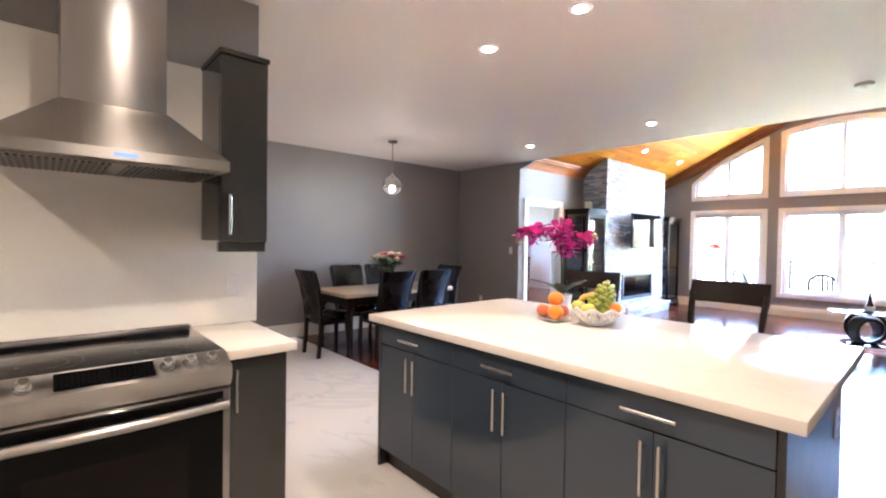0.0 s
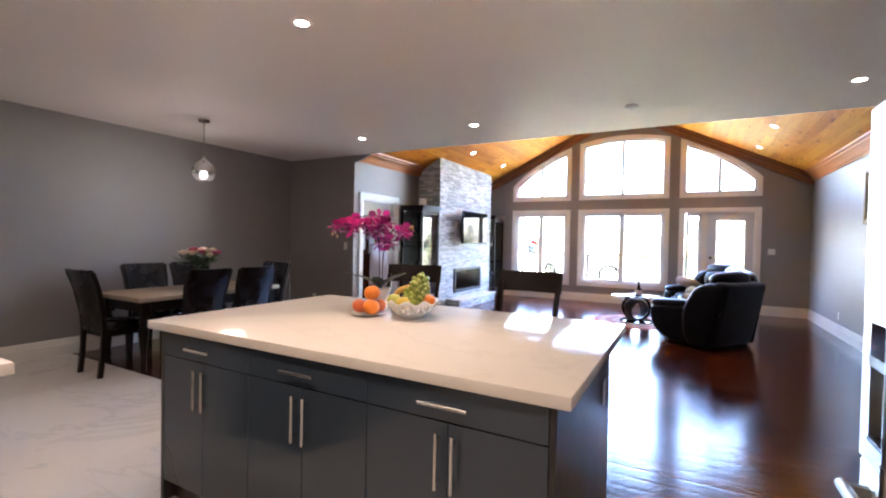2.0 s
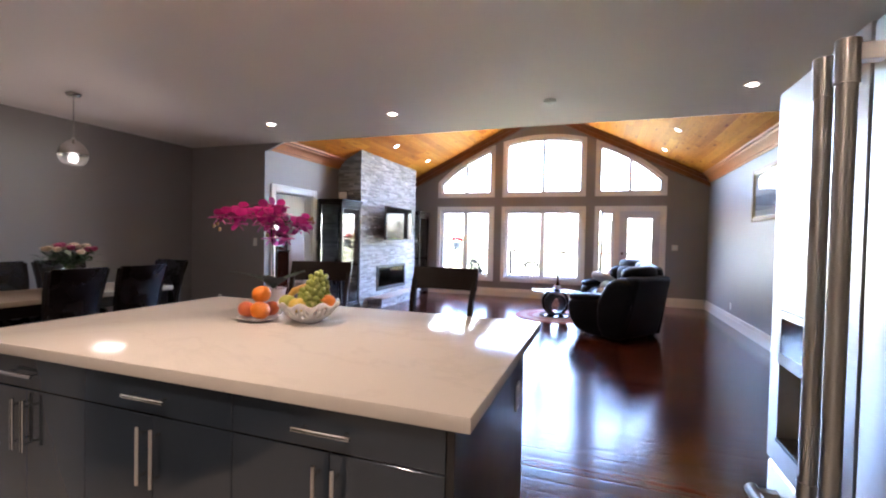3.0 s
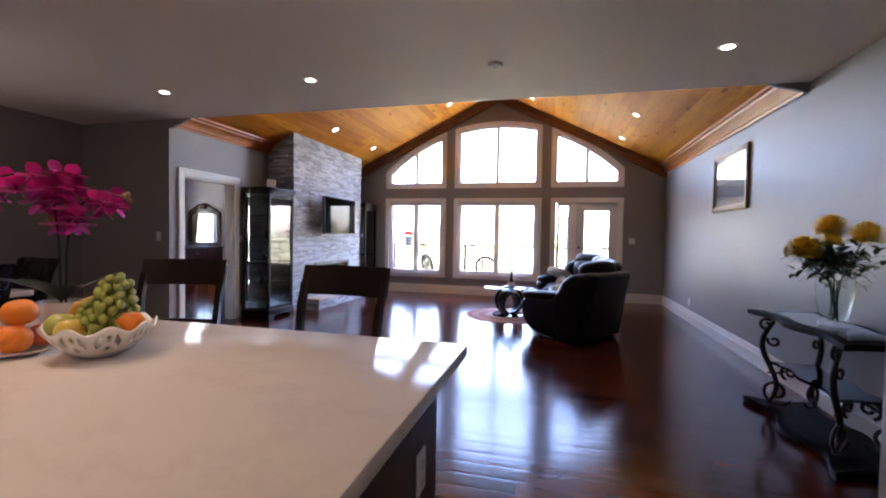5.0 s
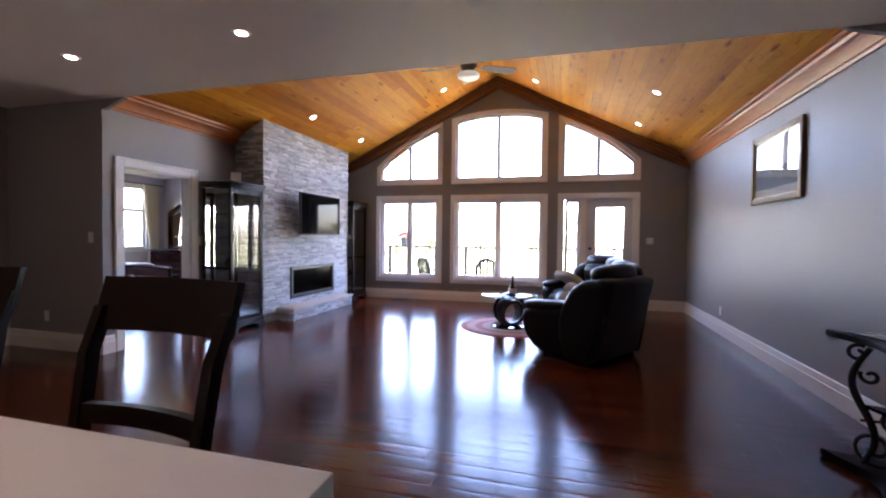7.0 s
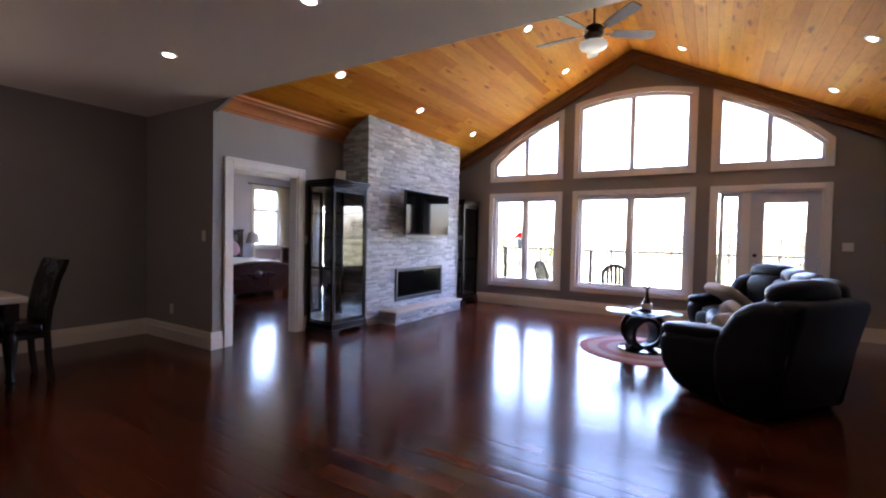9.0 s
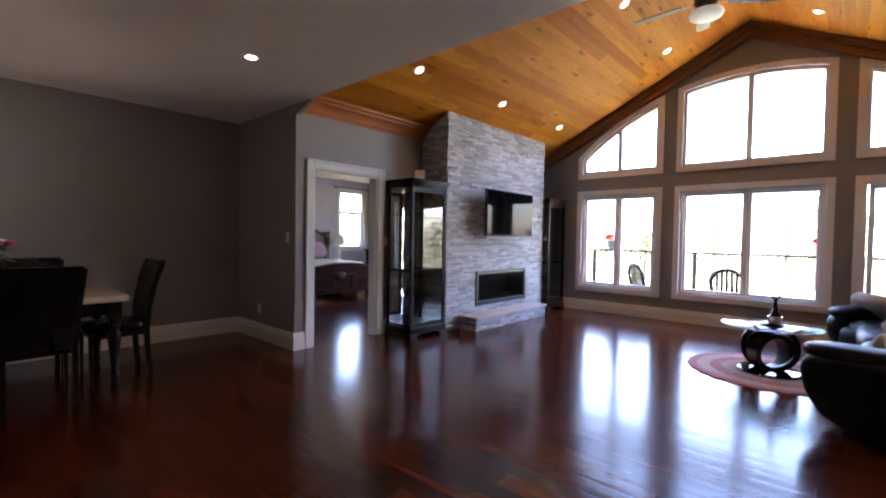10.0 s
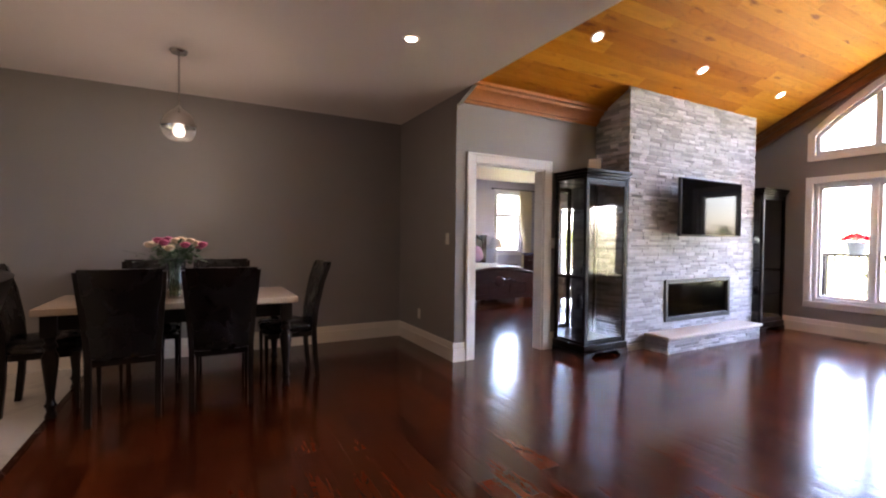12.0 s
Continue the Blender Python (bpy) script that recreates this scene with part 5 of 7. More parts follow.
def curio(m, side_left):
    t = thing("curio_cabinet", "tall dark wood curio cabinet with glass sides", "cabinet", m, "curio cabinets")
    W, Dp, H = 0.70, 0.46, 1.99
    bm = bmesh.new()
    cube(bm, -0.015, W + 0.015, -0.015, Dp, 0.055, 0.13, 0.006, 2)
    prism(bm, [(-0.02, 0.0), (0.10, 0.0), (0.16, 0.045), (W - 0.16, 0.045), (W - 0.10, 0.0), (W + 0.02, 0.0), (W + 0.02, 0.0545), (-0.02, 0.0545)], "y", -0.02, 0.01)
    cube(bm, -0.02, 0.01, 0.0105, Dp, 0.0, 0.0545)
    cube(bm, W - 0.01, W + 0.02, 0.0105, Dp, 0.0, 0.0545)
    part("base", bm, DARK_WOOD, t, "bracket-footed base")
    for x in (0.0, W - 0.034):
        for y in (0.0, Dp - 0.034):
            part("corner_post", box(x, x + 0.034, y, y + 0.034, 0.1305, H - 0.10, 0.003), DARK_WOOD, t)
    part("top_rail", box(0.0345, W - 0.0345, 0.005, 0.034, H - 0.145, H - 0.10, 0.003), DARK_WOOD, t)
    part("bottom_rail", box(0.0345, W - 0.0345, 0.005, 0.034, 0.1305, 0.165, 0.003), DARK_WOOD, t)
    bm = bmesh.new()
    for z0, z1, o in ((H - 0.0995, H - 0.07, 0.006), (H - 0.07, H - 0.04, 0.018), (H - 0.04, H - 0.005, 0.032)):
        cube(bm, -o, W + o, -o, Dp, z0, z1, 0.006, 2)
    part("cornice", bm, DARK_WOOD, t, "moulded cornice")
    part("mirror_back", box(0.046, W - 0.046, Dp - 0.02, Dp - 0.012, 0.131, H - 0.105), MIRROR, t, "mirrored back")
    part("back_board", box(0.0455, W - 0.0455, Dp - 0.0115, Dp - 0.004, 0.131, H - 0.101), DARK_WOOD, t)
    dr = part("door_glass", box(0.045, W - 0.045, 0.018, 0.022, 0.175, H - 0.155), SMOKED, t, "clear glass front")
    bm = bmesh.new()
    for x0, x1, z0, z1 in ((0.035, 0.055, 0.166, H - 0.146), (W - 0.055, W - 0.035, 0.166, H - 0.146), (0.055, W - 0.055, 0.166, 0.186), (0.055, W - 0.055, H - 0.166, H - 0.146)):
        cube(bm, x0, x1, 0.004, 0.0175, z0, z1, 0.002)
    part("door_frame", bm, DARK_WOOD, t)
    for x in (0.012, W - 0.016):
        part("side_glass", box(x, x + 0.004, 0.035, Dp - 0.035, 0.131, H - 0.101), SMOKED, t)
    for z in (0.50, 0.86, 1.22, 1.56):
        part("shelf", box(0.05, W - 0.05, 0.046, Dp - 0.025, z, z + 0.007), CLEAR, t, "glass shelf")
        if z == 0.86:
            for x in (0.005, W - 0.03):
                part("shelf_rail", box(x, x + 0.025, 0.036, Dp - 0.036, z - 0.034, z - 0.0005, 0.003), DARK_WOOD, t)
    part("floor_board", box(0.046, W - 0.046, 0.046, Dp - 0.0205, 0.131, 0.15), DARK_WOOD, t)
    bm = bmesh.new()
    ball(bm, (W - 0.045, -0.006, 0.98), 0.011, 10, 8)
    part("knob", bm, FAN_BRASS, t)
    return t


cab = curio(Matrix.Translation((6.912, 4.13, 0)) @ Matrix.Diagonal((0.895, 1, 1, 1)), True)
copy_thing(cab, Matrix.Translation((10.165, 4.05, 0)) @ Matrix.Diagonal((0.94, 1, 1, 1)))
t = thing("photo_frame", "small black photo frame on the curio cabinet, its glass reflection painted white", "photo frame", Matrix.Translation((7.20, 4.30, 1.986)) @ Matrix.Rotation(radians(-58), 4, "Z") @ Matrix.Rotation(radians(-10), 4, "X"))
bm = bmesh.new()
cube(bm, -0.075, 0.075, 0.0, 0.014, 0.0, 0.16, 0.003)
part("frame", bm, BLACK_WOOD, t)
# White face stands in for the window mirrored in the photo's glass.
part("photo", box(-0.068, 0.068, -0.002, -0.0003, 0.008, 0.152), PLASTER_WHITE, t, "white face painted as the glass reflection")
# glassware and figurines on the shelves
rng = random.Random(21)
for cx, cy, sc in ((6.912, 4.13, 0.895), (10.165, 4.05, 0.86)):
    for z in (0.507, 0.867, 1.227):
        for k in range(2):
            x, y = cx + sc * (0.2 + 0.3 * k + rng.uniform(-0.05, 0.05)), cy + 0.2 + rng.uniform(-0.05, 0.05)
            h = rng.uniform(0.09, 0.17)
            bm = bmesh.new()
            if k:
                lathe(bm, [(0.028, 0), (0.006, 0.008), (0.006, h * 0.45), (0.034, h * 0.62), (0.036, h), (0.033, h)], (x, y, z), 16)
                solid("goblet", bm, CLEAR, "clear stemmed glass on a cabinet shelf", "glass", group="cabinet ornaments")
            else:
                lathe(bm, [(0.03, 0), (0.045, h * 0.3), (0.038, h * 0.65), (0.016, h * 0.85), (0.022, h)], (x, y, z), 16)
                solid("ornament", bm, DARK_WOOD if rng.random() < 0.6 else CERAMIC, "small dark ornament on a cabinet shelf", "ornament", group="cabinet ornaments")

# ---- sectional sofa ----


def recliner(mirror):
    """One end of the curved sofa. Local axes: y ahead, x from the arm towards the middle."""
    s = -1 if mirror else 1
    out = []
    bm = bmesh.new()
    prof = [(0.30, 0.03), (0.62, 0.03), (0.80, 0.08), (0.92, 0.22), (0.965, 0.38), (0.93, 0.50), (0.70, 0.55), (0.30, 0.56)]
    prism(bm, prof, "x", s * -0.02, s * 0.20)
    bmesh.ops.bevel(bm, geom=bm.edges[:], offset=0.075, segments=6, affect="EDGES", profile=0.5)
    out.append(("arm", bm))
    bm = bmesh.new()
    puff(bm, (s * 0.10, 0.68, 0.545), (0.25, 0.58, 0.12), 3.0, turn=Matrix.Rotation(radians(-4), 4, "X"))
    out.append(("arm_pad", bm))
    bm = bmesh.new()
    prof = [(0.02, 0.03), (0.34, 0.03), (0.43, 0.20), (0.44, 0.46), (0.38, 0.62), (0.28, 0.78), (0.14, 0.87), (-0.02, 0.88), (-0.14, 0.84), (-0.10, 0.50)]
    prism(bm, prof, "x", s * -0.035, s * 0.17)
    bmesh.ops.bevel(bm, geom=bm.edges[:], offset=0.08, segments=6, affect="EDGES", profile=0.5)
    out.append(("side_wing", bm))
    bm = bmesh.new()
    puff(bm, (s * 0.45, 0.54, 0.37), (0.54, 0.80, 0.24), 4.0)
    out.append(("seat", bm))
    bm = bmesh.new()
    puff(bm, (s * 0.45, 0.91, 0.24), (0.52, 0.14, 0.34), 4.0)
    out.append(("footrest", bm))
    bm = bmesh.new()
    puff(bm, (s * 0.45, 0.12, 0.63), (0.58, 0.28, 0.54), 3.4, turn=Matrix.Rotation(radians(-12), 4, "X"))
    out.append(("backrest", bm))
    bm = bmesh.new()
    puff(bm, (s * 0.40, 0.05, 0.92), (0.62, 0.30, 0.21), 2.6, turn=Matrix.Rotation(radians(-10), 4, "X"))
    out.append(("headrest", bm))
    bm = bmesh.new()
    prism(bm, [(0.0, 0.05), (0.14, 0.05), (0.02, 0.90), (-0.20, 0.89)], "x", s * -0.01, s * 0.80)
    bmesh.ops.bevel(bm, geom=bm.edges[:], offset=0.065, segments=6, affect="EDGES", profile=0.5)
    out.append(("back_panel", bm))
    bm = bmesh.new()
    cube(bm, min(s * 0.2, s * 0.7), max(s * 0.2, s * 0.7), 0.10, 0.80, 0.02, 0.26, 0.01)
    out.append(("base", bm))
    return out


sofa = thing("sectional_sofa", "curved black leather reclining sofa with padded arms", "sofa", Matrix.Translation((8.46, -0.4, 0)))
inv = Matrix.Translation((-8.46, 0.4, 0))
ang = math.atan2(0.79, 0.61) - math.pi / 2
for mirror, m in ((False, Matrix.Translation((6.63, -0.33, 0)) @ Matrix.Rotation(ang, 4, "Z")), (True, Matrix.Translation((10.22, -0.42, 0)) @ Matrix.Rotation(-ang, 4, "Z"))):
    for nm, bm in recliner(mirror):
        bmesh.ops.transform(bm, matrix=inv @ m, verts=bm.verts)
        part(nm, bm, LEATHER, sofa, smooth=60)
# middle seats
for x in (-0.52, 0.52):
    bm = bmesh.new()
    puff(bm, (x, 0.10, 0.37), (1.05, 0.78, 0.24), 4.0)
    part("seat", bm, LEATHER, sofa, smooth=60)
bm = bmesh.new()
cube(bm, -1.02, 1.02, -0.28, 0.42, 0.02, 0.28, 0.02)
part("base", bm, LEATHER, sofa)
for x in (-0.82, 0.0, 0.82):
    bm = bmesh.new()
    puff(bm, (x, -0.33, 0.62), (0.84, 0.27, 0.52), 3.4, turn=Matrix.Rotation(radians(-12), 4, "X"))
    part("backrest", bm, LEATHER, sofa, smooth=60)
    bm = bmesh.new()
    puff(bm, (x, -0.37, 0.90), (0.74, 0.25, 0.20), 2.8, turn=Matrix.Rotation(radians(-10), 4, "X"))
    part("headrest", bm, LEATHER, sofa, smooth=60)
bm = bmesh.new()
prism(bm, [(-0.45, 0.05), (-0.28, 0.05), (-0.36, 0.88), (-0.57, 0.86)], "x", -1.16, 1.16)
bmesh.ops.bevel(bm, geom=bm.edges[:], offset=0.045, segments=4, affect="EDGES", profile=0.5)
part("back_panel", bm, LEATHER, sofa, smooth=60)
for x, y, z, w, rot in ((9.60, -0.14, 0.60, 0.48, (34, 0, 38)), (8.0, -0.20, 0.575, 0.35, (40, 0, -14)), (7.55, -0.14, 0.535, 0.30, (30, 0, -36))):
    bm = bmesh.new()
    puff(bm, (0, 0, 0), (w, w, 0.13), 4.2, 28, 12)
    ob = solid("throw_pillow", bm, CUSHION_GREY, "pale grey throw pillow on the black sofa", "pillow", group="sofa pillows", smooth=60)
    ob.matrix_basis = pose(x, y, z, *rot)

# ---- rug, coffee table ----
RC = (8.51, 0.71)
rug = thing("rug", "round rose and cream braided rug with a scalloped edge", "rug", Matrix.Translation((RC[0], RC[1], 0.0005)))
NB = 96
for k, (r0, r1, mt) in enumerate(((0.0, 0.22, RUG_PINK), (0.22, 0.40, RUG_PALE), (0.40, 0.50, RUG_PINK), (0.50, 0.62, RUG_PALE), (0.62, 0.70, RUG_PINK))):
    bm = bmesh.new()
    lobes = (lambda i: 1 + 0.02 * math.cos(2 * math.pi * i / 4)) if r1 > 0.69 else (lambda i: 1.0)
    rows = []
    for r, z in ((max(r0, 0.003), 0.0), (max(r0, 0.003), 0.009), (r1 - 0.006, 0.0105), (r1 - 0.001, 0.004), (r1 - 0.001, 0.0)):
        rows.append([bm.verts.new((r * 1.0 * (lobes(i) if r > r0 + 0.01 else 1) * math.cos(2 * math.pi * i / NB), r * (lobes(i) if r > r0 + 0.01 else 1) * math.sin(2 * math.pi * i / NB), z)) for i in range(NB)])
    for a_, b_ in zip(rows, rows[1:]):
        bridge(bm, a_, b_)
    part("braid", bm, mt, rug)
t = thing("coffee_table", "round glass coffee table on a black ring base", "table", Matrix.Translation((8.50, 0.71, 0.0115)))
bm = bmesh.new()
lathe(bm, [(0.27, 0.0), (0.275, 0.01), (0.265, 0.022), (0.10, 0.03)], n=40)
part("base_disc", bm, BLACK_GLASS, t, "glossy black foot")
for r, tilt, z in ((0.215, 0, 0.245), (0.165, 38, 0.195)):
    bm = bmesh.new()
    n, R = 48, r
    prev = []
    for i in range(n):
        a_ = 2 * math.pi * i / n
        c = Vector((0, R * math.cos(a_), R * math.sin(a_)))
        rad = c.normalized()
        wd = 0.075 + 0.02 * math.sin(a_)
        prev.append([bm.verts.new(c + rad * du + Vector((dx, 0, 0))) for du, dx in ((-0.022, -wd), (0.022, -wd), (0.03, 0), (0.022, wd), (-0.022, wd), (-0.03, 0))])
    for i in range(n):
        bridge(bm, prev[i], prev[(i + 1) % n])
    bmesh.ops.transform(bm, matrix=Matrix.Translation((0, 0.0, z)) @ Matrix.Rotation(radians(tilt + 6), 4, "Z"), verts=bm.verts)
    part("ring", bm, BLACK_PLASTIC if tilt else DARK_WOOD, t, "black lacquered ring", smooth=50)
bm = bmesh.new()
lathe(bm, [(0.403, 0.445), (0.41, 0.449), (0.41, 0.453), (0.403, 0.457)], n=64)
part("glass_top", bm, TINTED, t, "round clear glass top")
for k in range(3):
    bm = bmesh.new()
    x, y = 0.15 * math.cos(2.1 * k + 0.4), 0.15 * math.sin(2.1 * k + 0.4)
    tube(bm, [(x, y, 0.40), (x, y, 0.4445)], 0.02, 12)
    part("standoff", bm, CHROME, t)
t = thing("plant_pot", "small white pot with a brown wooden figure", "plant pot", Matrix.Translation((8.52, 0.68, 0.469)))
bm = bmesh.new()
lathe(bm, [(0.052, 0.0), (0.058, 0.04), (0.062, 0.085), (0.055, 0.086), (0.05, 0.07)], n=24)
part("pot", bm, CERAMIC, t)
bm = bmesh.new()
lathe(bm, [(0.05, 0.07), (0.045, 0.10), (0.03, 0.13), (0.02, 0.18), (0.014, 0.24), (0.018, 0.25)], n=16)
part("stem", bm, CHERRY, t)
bm = bmesh.new()
for k in range(5):
    tube(bm, [(0, 0, 0.24), (0.02 * math.cos(k * 1.3), 0.03 * math.sin(k * 1.3), 0.27), (0.03 * math.cos(k * 1.3), 0.05 * math.sin(k * 1.3), 0.275 + 0.008 * k)], [0.006, 0.01, 0.003], 6)
part("leaves", bm, LEAF, t)

# ---- picture on the south wall ----
t = thing("picture", "framed lake print in a gilt wooden frame", "picture", Matrix.Translation((6.81, YS, 1.675)))
W, H = 1.13, 0.74
bm = bmesh.new()
for x0, x1, z0, z1 in ((0, 0.06, 0, H), (W - 0.06, W, 0, H), (0.06, W - 0.06, 0, 0.06), (0.06, W - 0.06, H - 0.06, H)):
    cube(bm, x0, x1, 0.002, 0.035, z0, z1, 0.008, 2)
part("frame", bm, GILT, t, "carved gilt frame")
bm = bmesh.new()
for x0, x1, z0, z1 in ((0.06, 0.072, 0.06, H - 0.06), (W - 0.072, W - 0.06, 0.06, H - 0.06), (0.072, W - 0.072, 0.06, 0.072), (0.072, W - 0.072, H - 0.072, H - 0.06)):
    cube(bm, x0, x1, 0.004, 0.022, z0, z1, 0.002)
part("gold_slip", bm, surface("gold_slip", (0.55, 0.42, 0.20), None, 0.35, 0.05, metal=0.7, scale=12), t)
part("print_sky", box(0.072, W - 0.072, 0.003, 0.008, 0.36, H - 0.072), PICTURE_SKY, t)
part("print_lake", box(0.072, W - 0.072, 0.003, 0.0082, 0.15, 0.3598), PICTURE_LAKE, t)
part("print_shore", box(0.072, W - 0.072, 0.003, 0.0084, 0.072, 0.1498), PICTURE_MAT, t)
ob = part("glazing", box(0.073, W - 0.073, 0.012, 0.0135, 0.073, H - 0.073), glass_sheet("picture_glass", (0.97, 0.97, 0.97), 1.9), t)

# ---- console table with its vase ----
CX, CYc = 4.62, -1.79
con = thing("console_table", "black console table with scrolled iron legs and glass top", "console table", Matrix.Translation((CX, CYc, 0)))


def lobed(rx, ry, n=24, bow=0.06):
    """A serpentine outline with pointed corners, hollow beside them and full in the middle."""
    edge = [(rx * (-1 + 2 * k / n), ry * (1 - 4.2 * bow * math.sin(math.pi * abs(-1 + 2 * k / n)) ** 2)) for k in range(n + 1)]
    end = [(rx * (1 - 1.3 * bow * (1 - v * v)), ry * v) for v in (0.75, 0.5, 0.25, 0.0, -0.25, -0.5, -0.75)]
    pts = edge + end + [(x, -y) for x, y in reversed(edge)] + [(-x, -y) for x, y in end]
    return list(reversed(pts))


def slab_of(bm, pts, z0, z1, rim=0.008):
    rows = [[bm.verts.new((x * k, y * k, z)) for x, y in pts] for k, z in ((1 - rim, z0), (1.0, z0 + (z1 - z0) * 0.35), (1.0, z0 + (z1 - z0) * 0.7), (1 - rim, z1))]
    for a_, b_ in zip(rows, rows[1:]):
        bridge(bm, a_, b_)
    bm.faces.new(list(reversed(rows[0])))
    bm.faces.new(rows[-1])


bm = bmesh.new()
slab_of(bm, lobed(0.63, 0.24), 0.722, 0.757)
part("top_frame", bm, BLACK_WOOD, con, "black shaped top frame")
bm = bmesh.new()
slab_of(bm, lobed(0.54, 0.165), 0.7575, 0.765)
part("glass_inset", bm, surface("inset_glass", (0.02, 0.023, 0.026), None, 0.08, 0.02, scale=3, spec=0.12), con, "inset glass panel")
bm = bmesh.new()
slab_of(bm, lobed(0.42, 0.15), 0.372, 0.392)
part("shelf", bm, BLACK_GLASS, con, "black glass middle shelf")
bm = bmesh.new()
slab_of(bm, lobed(0.63, 0.25, bow=0.09), 0.0, 0.05, 0.02)
part("plinth", bm, BLACK_WOOD, con, "black shaped plinth")


def scroll(cx, cz, r0, r1, a0, turns, n=20):
    return [(cx + (r0 + (r1 - r0) * k / n) * math.cos(a0 + turns * 2 * math.pi * k / n), cz + (r0 + (r1 - r0) * k / n) * math.sin(a0 + turns * 2 * math.pi * k / n)) for k in range(n + 1)]


for sx in (-1, 1):
    for sy in (-1, 1):
        bm = bmesh.new()

        def bar(pts, r):
            tube(bm, [(sx * (0.38 + 0.62 * u), sy * (0.10 + 0.78 * u), z) for u, z in pts], r, 8)
        n = 22
        main = [(0.06 + 0.055 * math.sin(2 * math.pi * k / n - 0.2) + 0.02 * k / n, 0.70 - 0.63 * k / n) for k in range(n + 1)]
        bar(main, [0.014 + 0.006 * math.sin(math.pi * k / n) for k in range(n + 1)])
        bar(scroll(0.10, 0.665, 0.05, 0.014, 2.2, -1.1), 0.011)
        bar(scroll(0.045, 0.55, 0.045, 0.012, 0.4, -1.0), 0.011)
        bar(scroll(0.02, 0.165, 0.105, 0.022, 3.6, 1.4), 0.012)
        bar(scroll(-0.06, 0.33, 0.06, 0.015, -1.2, 1.15), 0.011)
        bar([(0.08, 0.30), (0.0, 0.315), (-0.08, 0.36)], 0.008)
        part("leg", bm, IRON, con, "scrolled wrought-iron leg", smooth=60)
t = thing("flower_vase", "clear glass vase of yellow chrysanthemums", "vase", Matrix.Translation((4.585, -1.80, 0.7655)))
bm = bmesh.new()
prof = [(0.083, 0.0), (0.084, 0.016), (0.068, 0.034), (0.082, 0.08), (0.100, 0.16), (0.106, 0.25), (0.104, 0.345), (0.101, 0.345), (0.102, 0.25), (0.095, 0.16), (0.077, 0.085), (0.060, 0.042)]
lathe(bm, prof, n=32)
part("vase", bm, CLEAR, t, "clear footed glass vase", smooth=60)
rng = random.Random(8)
HEADS = [(-0.012, 0.045, 0.655, 0.095), (0.048, -0.185, 0.61, 0.098), (-0.054, 0.21, 0.51, 0.096), (-0.03, 0.04, 0.565, 0.062)]
bm = bmesh.new()
for x, y, z, r in HEADS:
    tube(bm, [(rng.uniform(-0.03, 0.03), rng.uniform(-0.03, 0.03), 0.03), (x * 0.15, y * 0.15, 0.28), (x * 0.7, y * 0.7, z - 0.12), (x, y, z - 0.02)], 0.004, 6)
for k in range(9):
    a_ = rng.uniform(0, 6.28)
    tube(bm, [(0.03 * math.cos(a_ + 2), 0.03 * math.sin(a_ + 2), 0.03), (0.035 * math.cos(a_), 0.035 * math.sin(a_), 0.3)], 0.003, 5)
part("stems", bm, LEAF, t)


def leaf_at(bm, p, d, length, width, curl=0.2, tip=0.05):
    """One thin pointed leaf from p along d, bent over."""
    d = Vector(d).normalized()
    side = d.cross(Vector((0, 0, 1)))
    side = side.normalized() if side.length > 0.05 else Vector((1, 0, 0))
    up = side.cross(d)
    rows = []
    for k, w in ((0.0, 0.12), (0.3, 0.9), (0.65, 0.8 + 0.35 * tip), (1.0, tip)):
        c = Vector(p) + d * (length * k) - up * (curl * length * k * k)
        rows.append((bm.verts.new(c + side * width * w * 0.5), bm.verts.new(c - up * width * 0.08), bm.verts.new(c - side * width * w * 0.5)))
    for a_, b_ in zip(rows, rows[1:]):
        bm.faces.new((a_[0], a_[1], b_[1], b_[0]))
        bm.faces.new((a_[1], a_[2], b_[2], b_[1]))


def scatter_leaves(bm, rng, n, center, spread, length):
    for k in range(n):
        p = Vector(center) + Vector((rng.gauss(0, spread[0]), rng.gauss(0, spread[1]), rng.gauss(0, spread[2])))
        leaf_at(bm, p, (rng.uniform(-1, 1), rng.uniform(-1, 1), rng.uniform(-0.4, 0.8)), length * rng.uniform(0.7, 1.3), length * 0.5, 0.3)


bm = bmesh.new()
scatter_leaves(bm, rng, 360, (0.0, 0.01, 0.43), (0.055, 0.095, 0.055), 0.075)
part("foliage", bm, LEAF, t, "dark green foliage", smooth=0)
for x, y, z, r in HEADS:
    bm = bmesh.new()
    for k in range(150):
        u = (k + 0.5) / 150
        th, ph = math.acos(1 - 1.55 * u), k * 2.39996
        d_ = Vector((math.sin(th) * math.cos(ph), math.sin(th) * math.sin(ph), math.cos(th)))
        leaf_at(bm, Vector((x, y, z - r * 0.3)) + d_ * r * 0.25, d_, r * 0.85, r * 0.30, -0.25)
    part("bloom", bm, MUM_YELLOW, t, "yellow chrysanthemum head", smooth=0)
for k in range(14):
    bm = bmesh.new()
    c = (rng.gauss(-0.02, 0.04), rng.gauss(0.0, 0.07), rng.uniform(0.45, 0.54))
    for j in range(7):
        leaf_at(bm, c, (math.cos(j * 0.9), math.sin(j * 0.9), 0.35), 0.02, 0.013, 0.1)
    part("filler_bloom", bm, CERAMIC, t, "tiny white filler flower", smooth=0)

# ---- counter stools ----


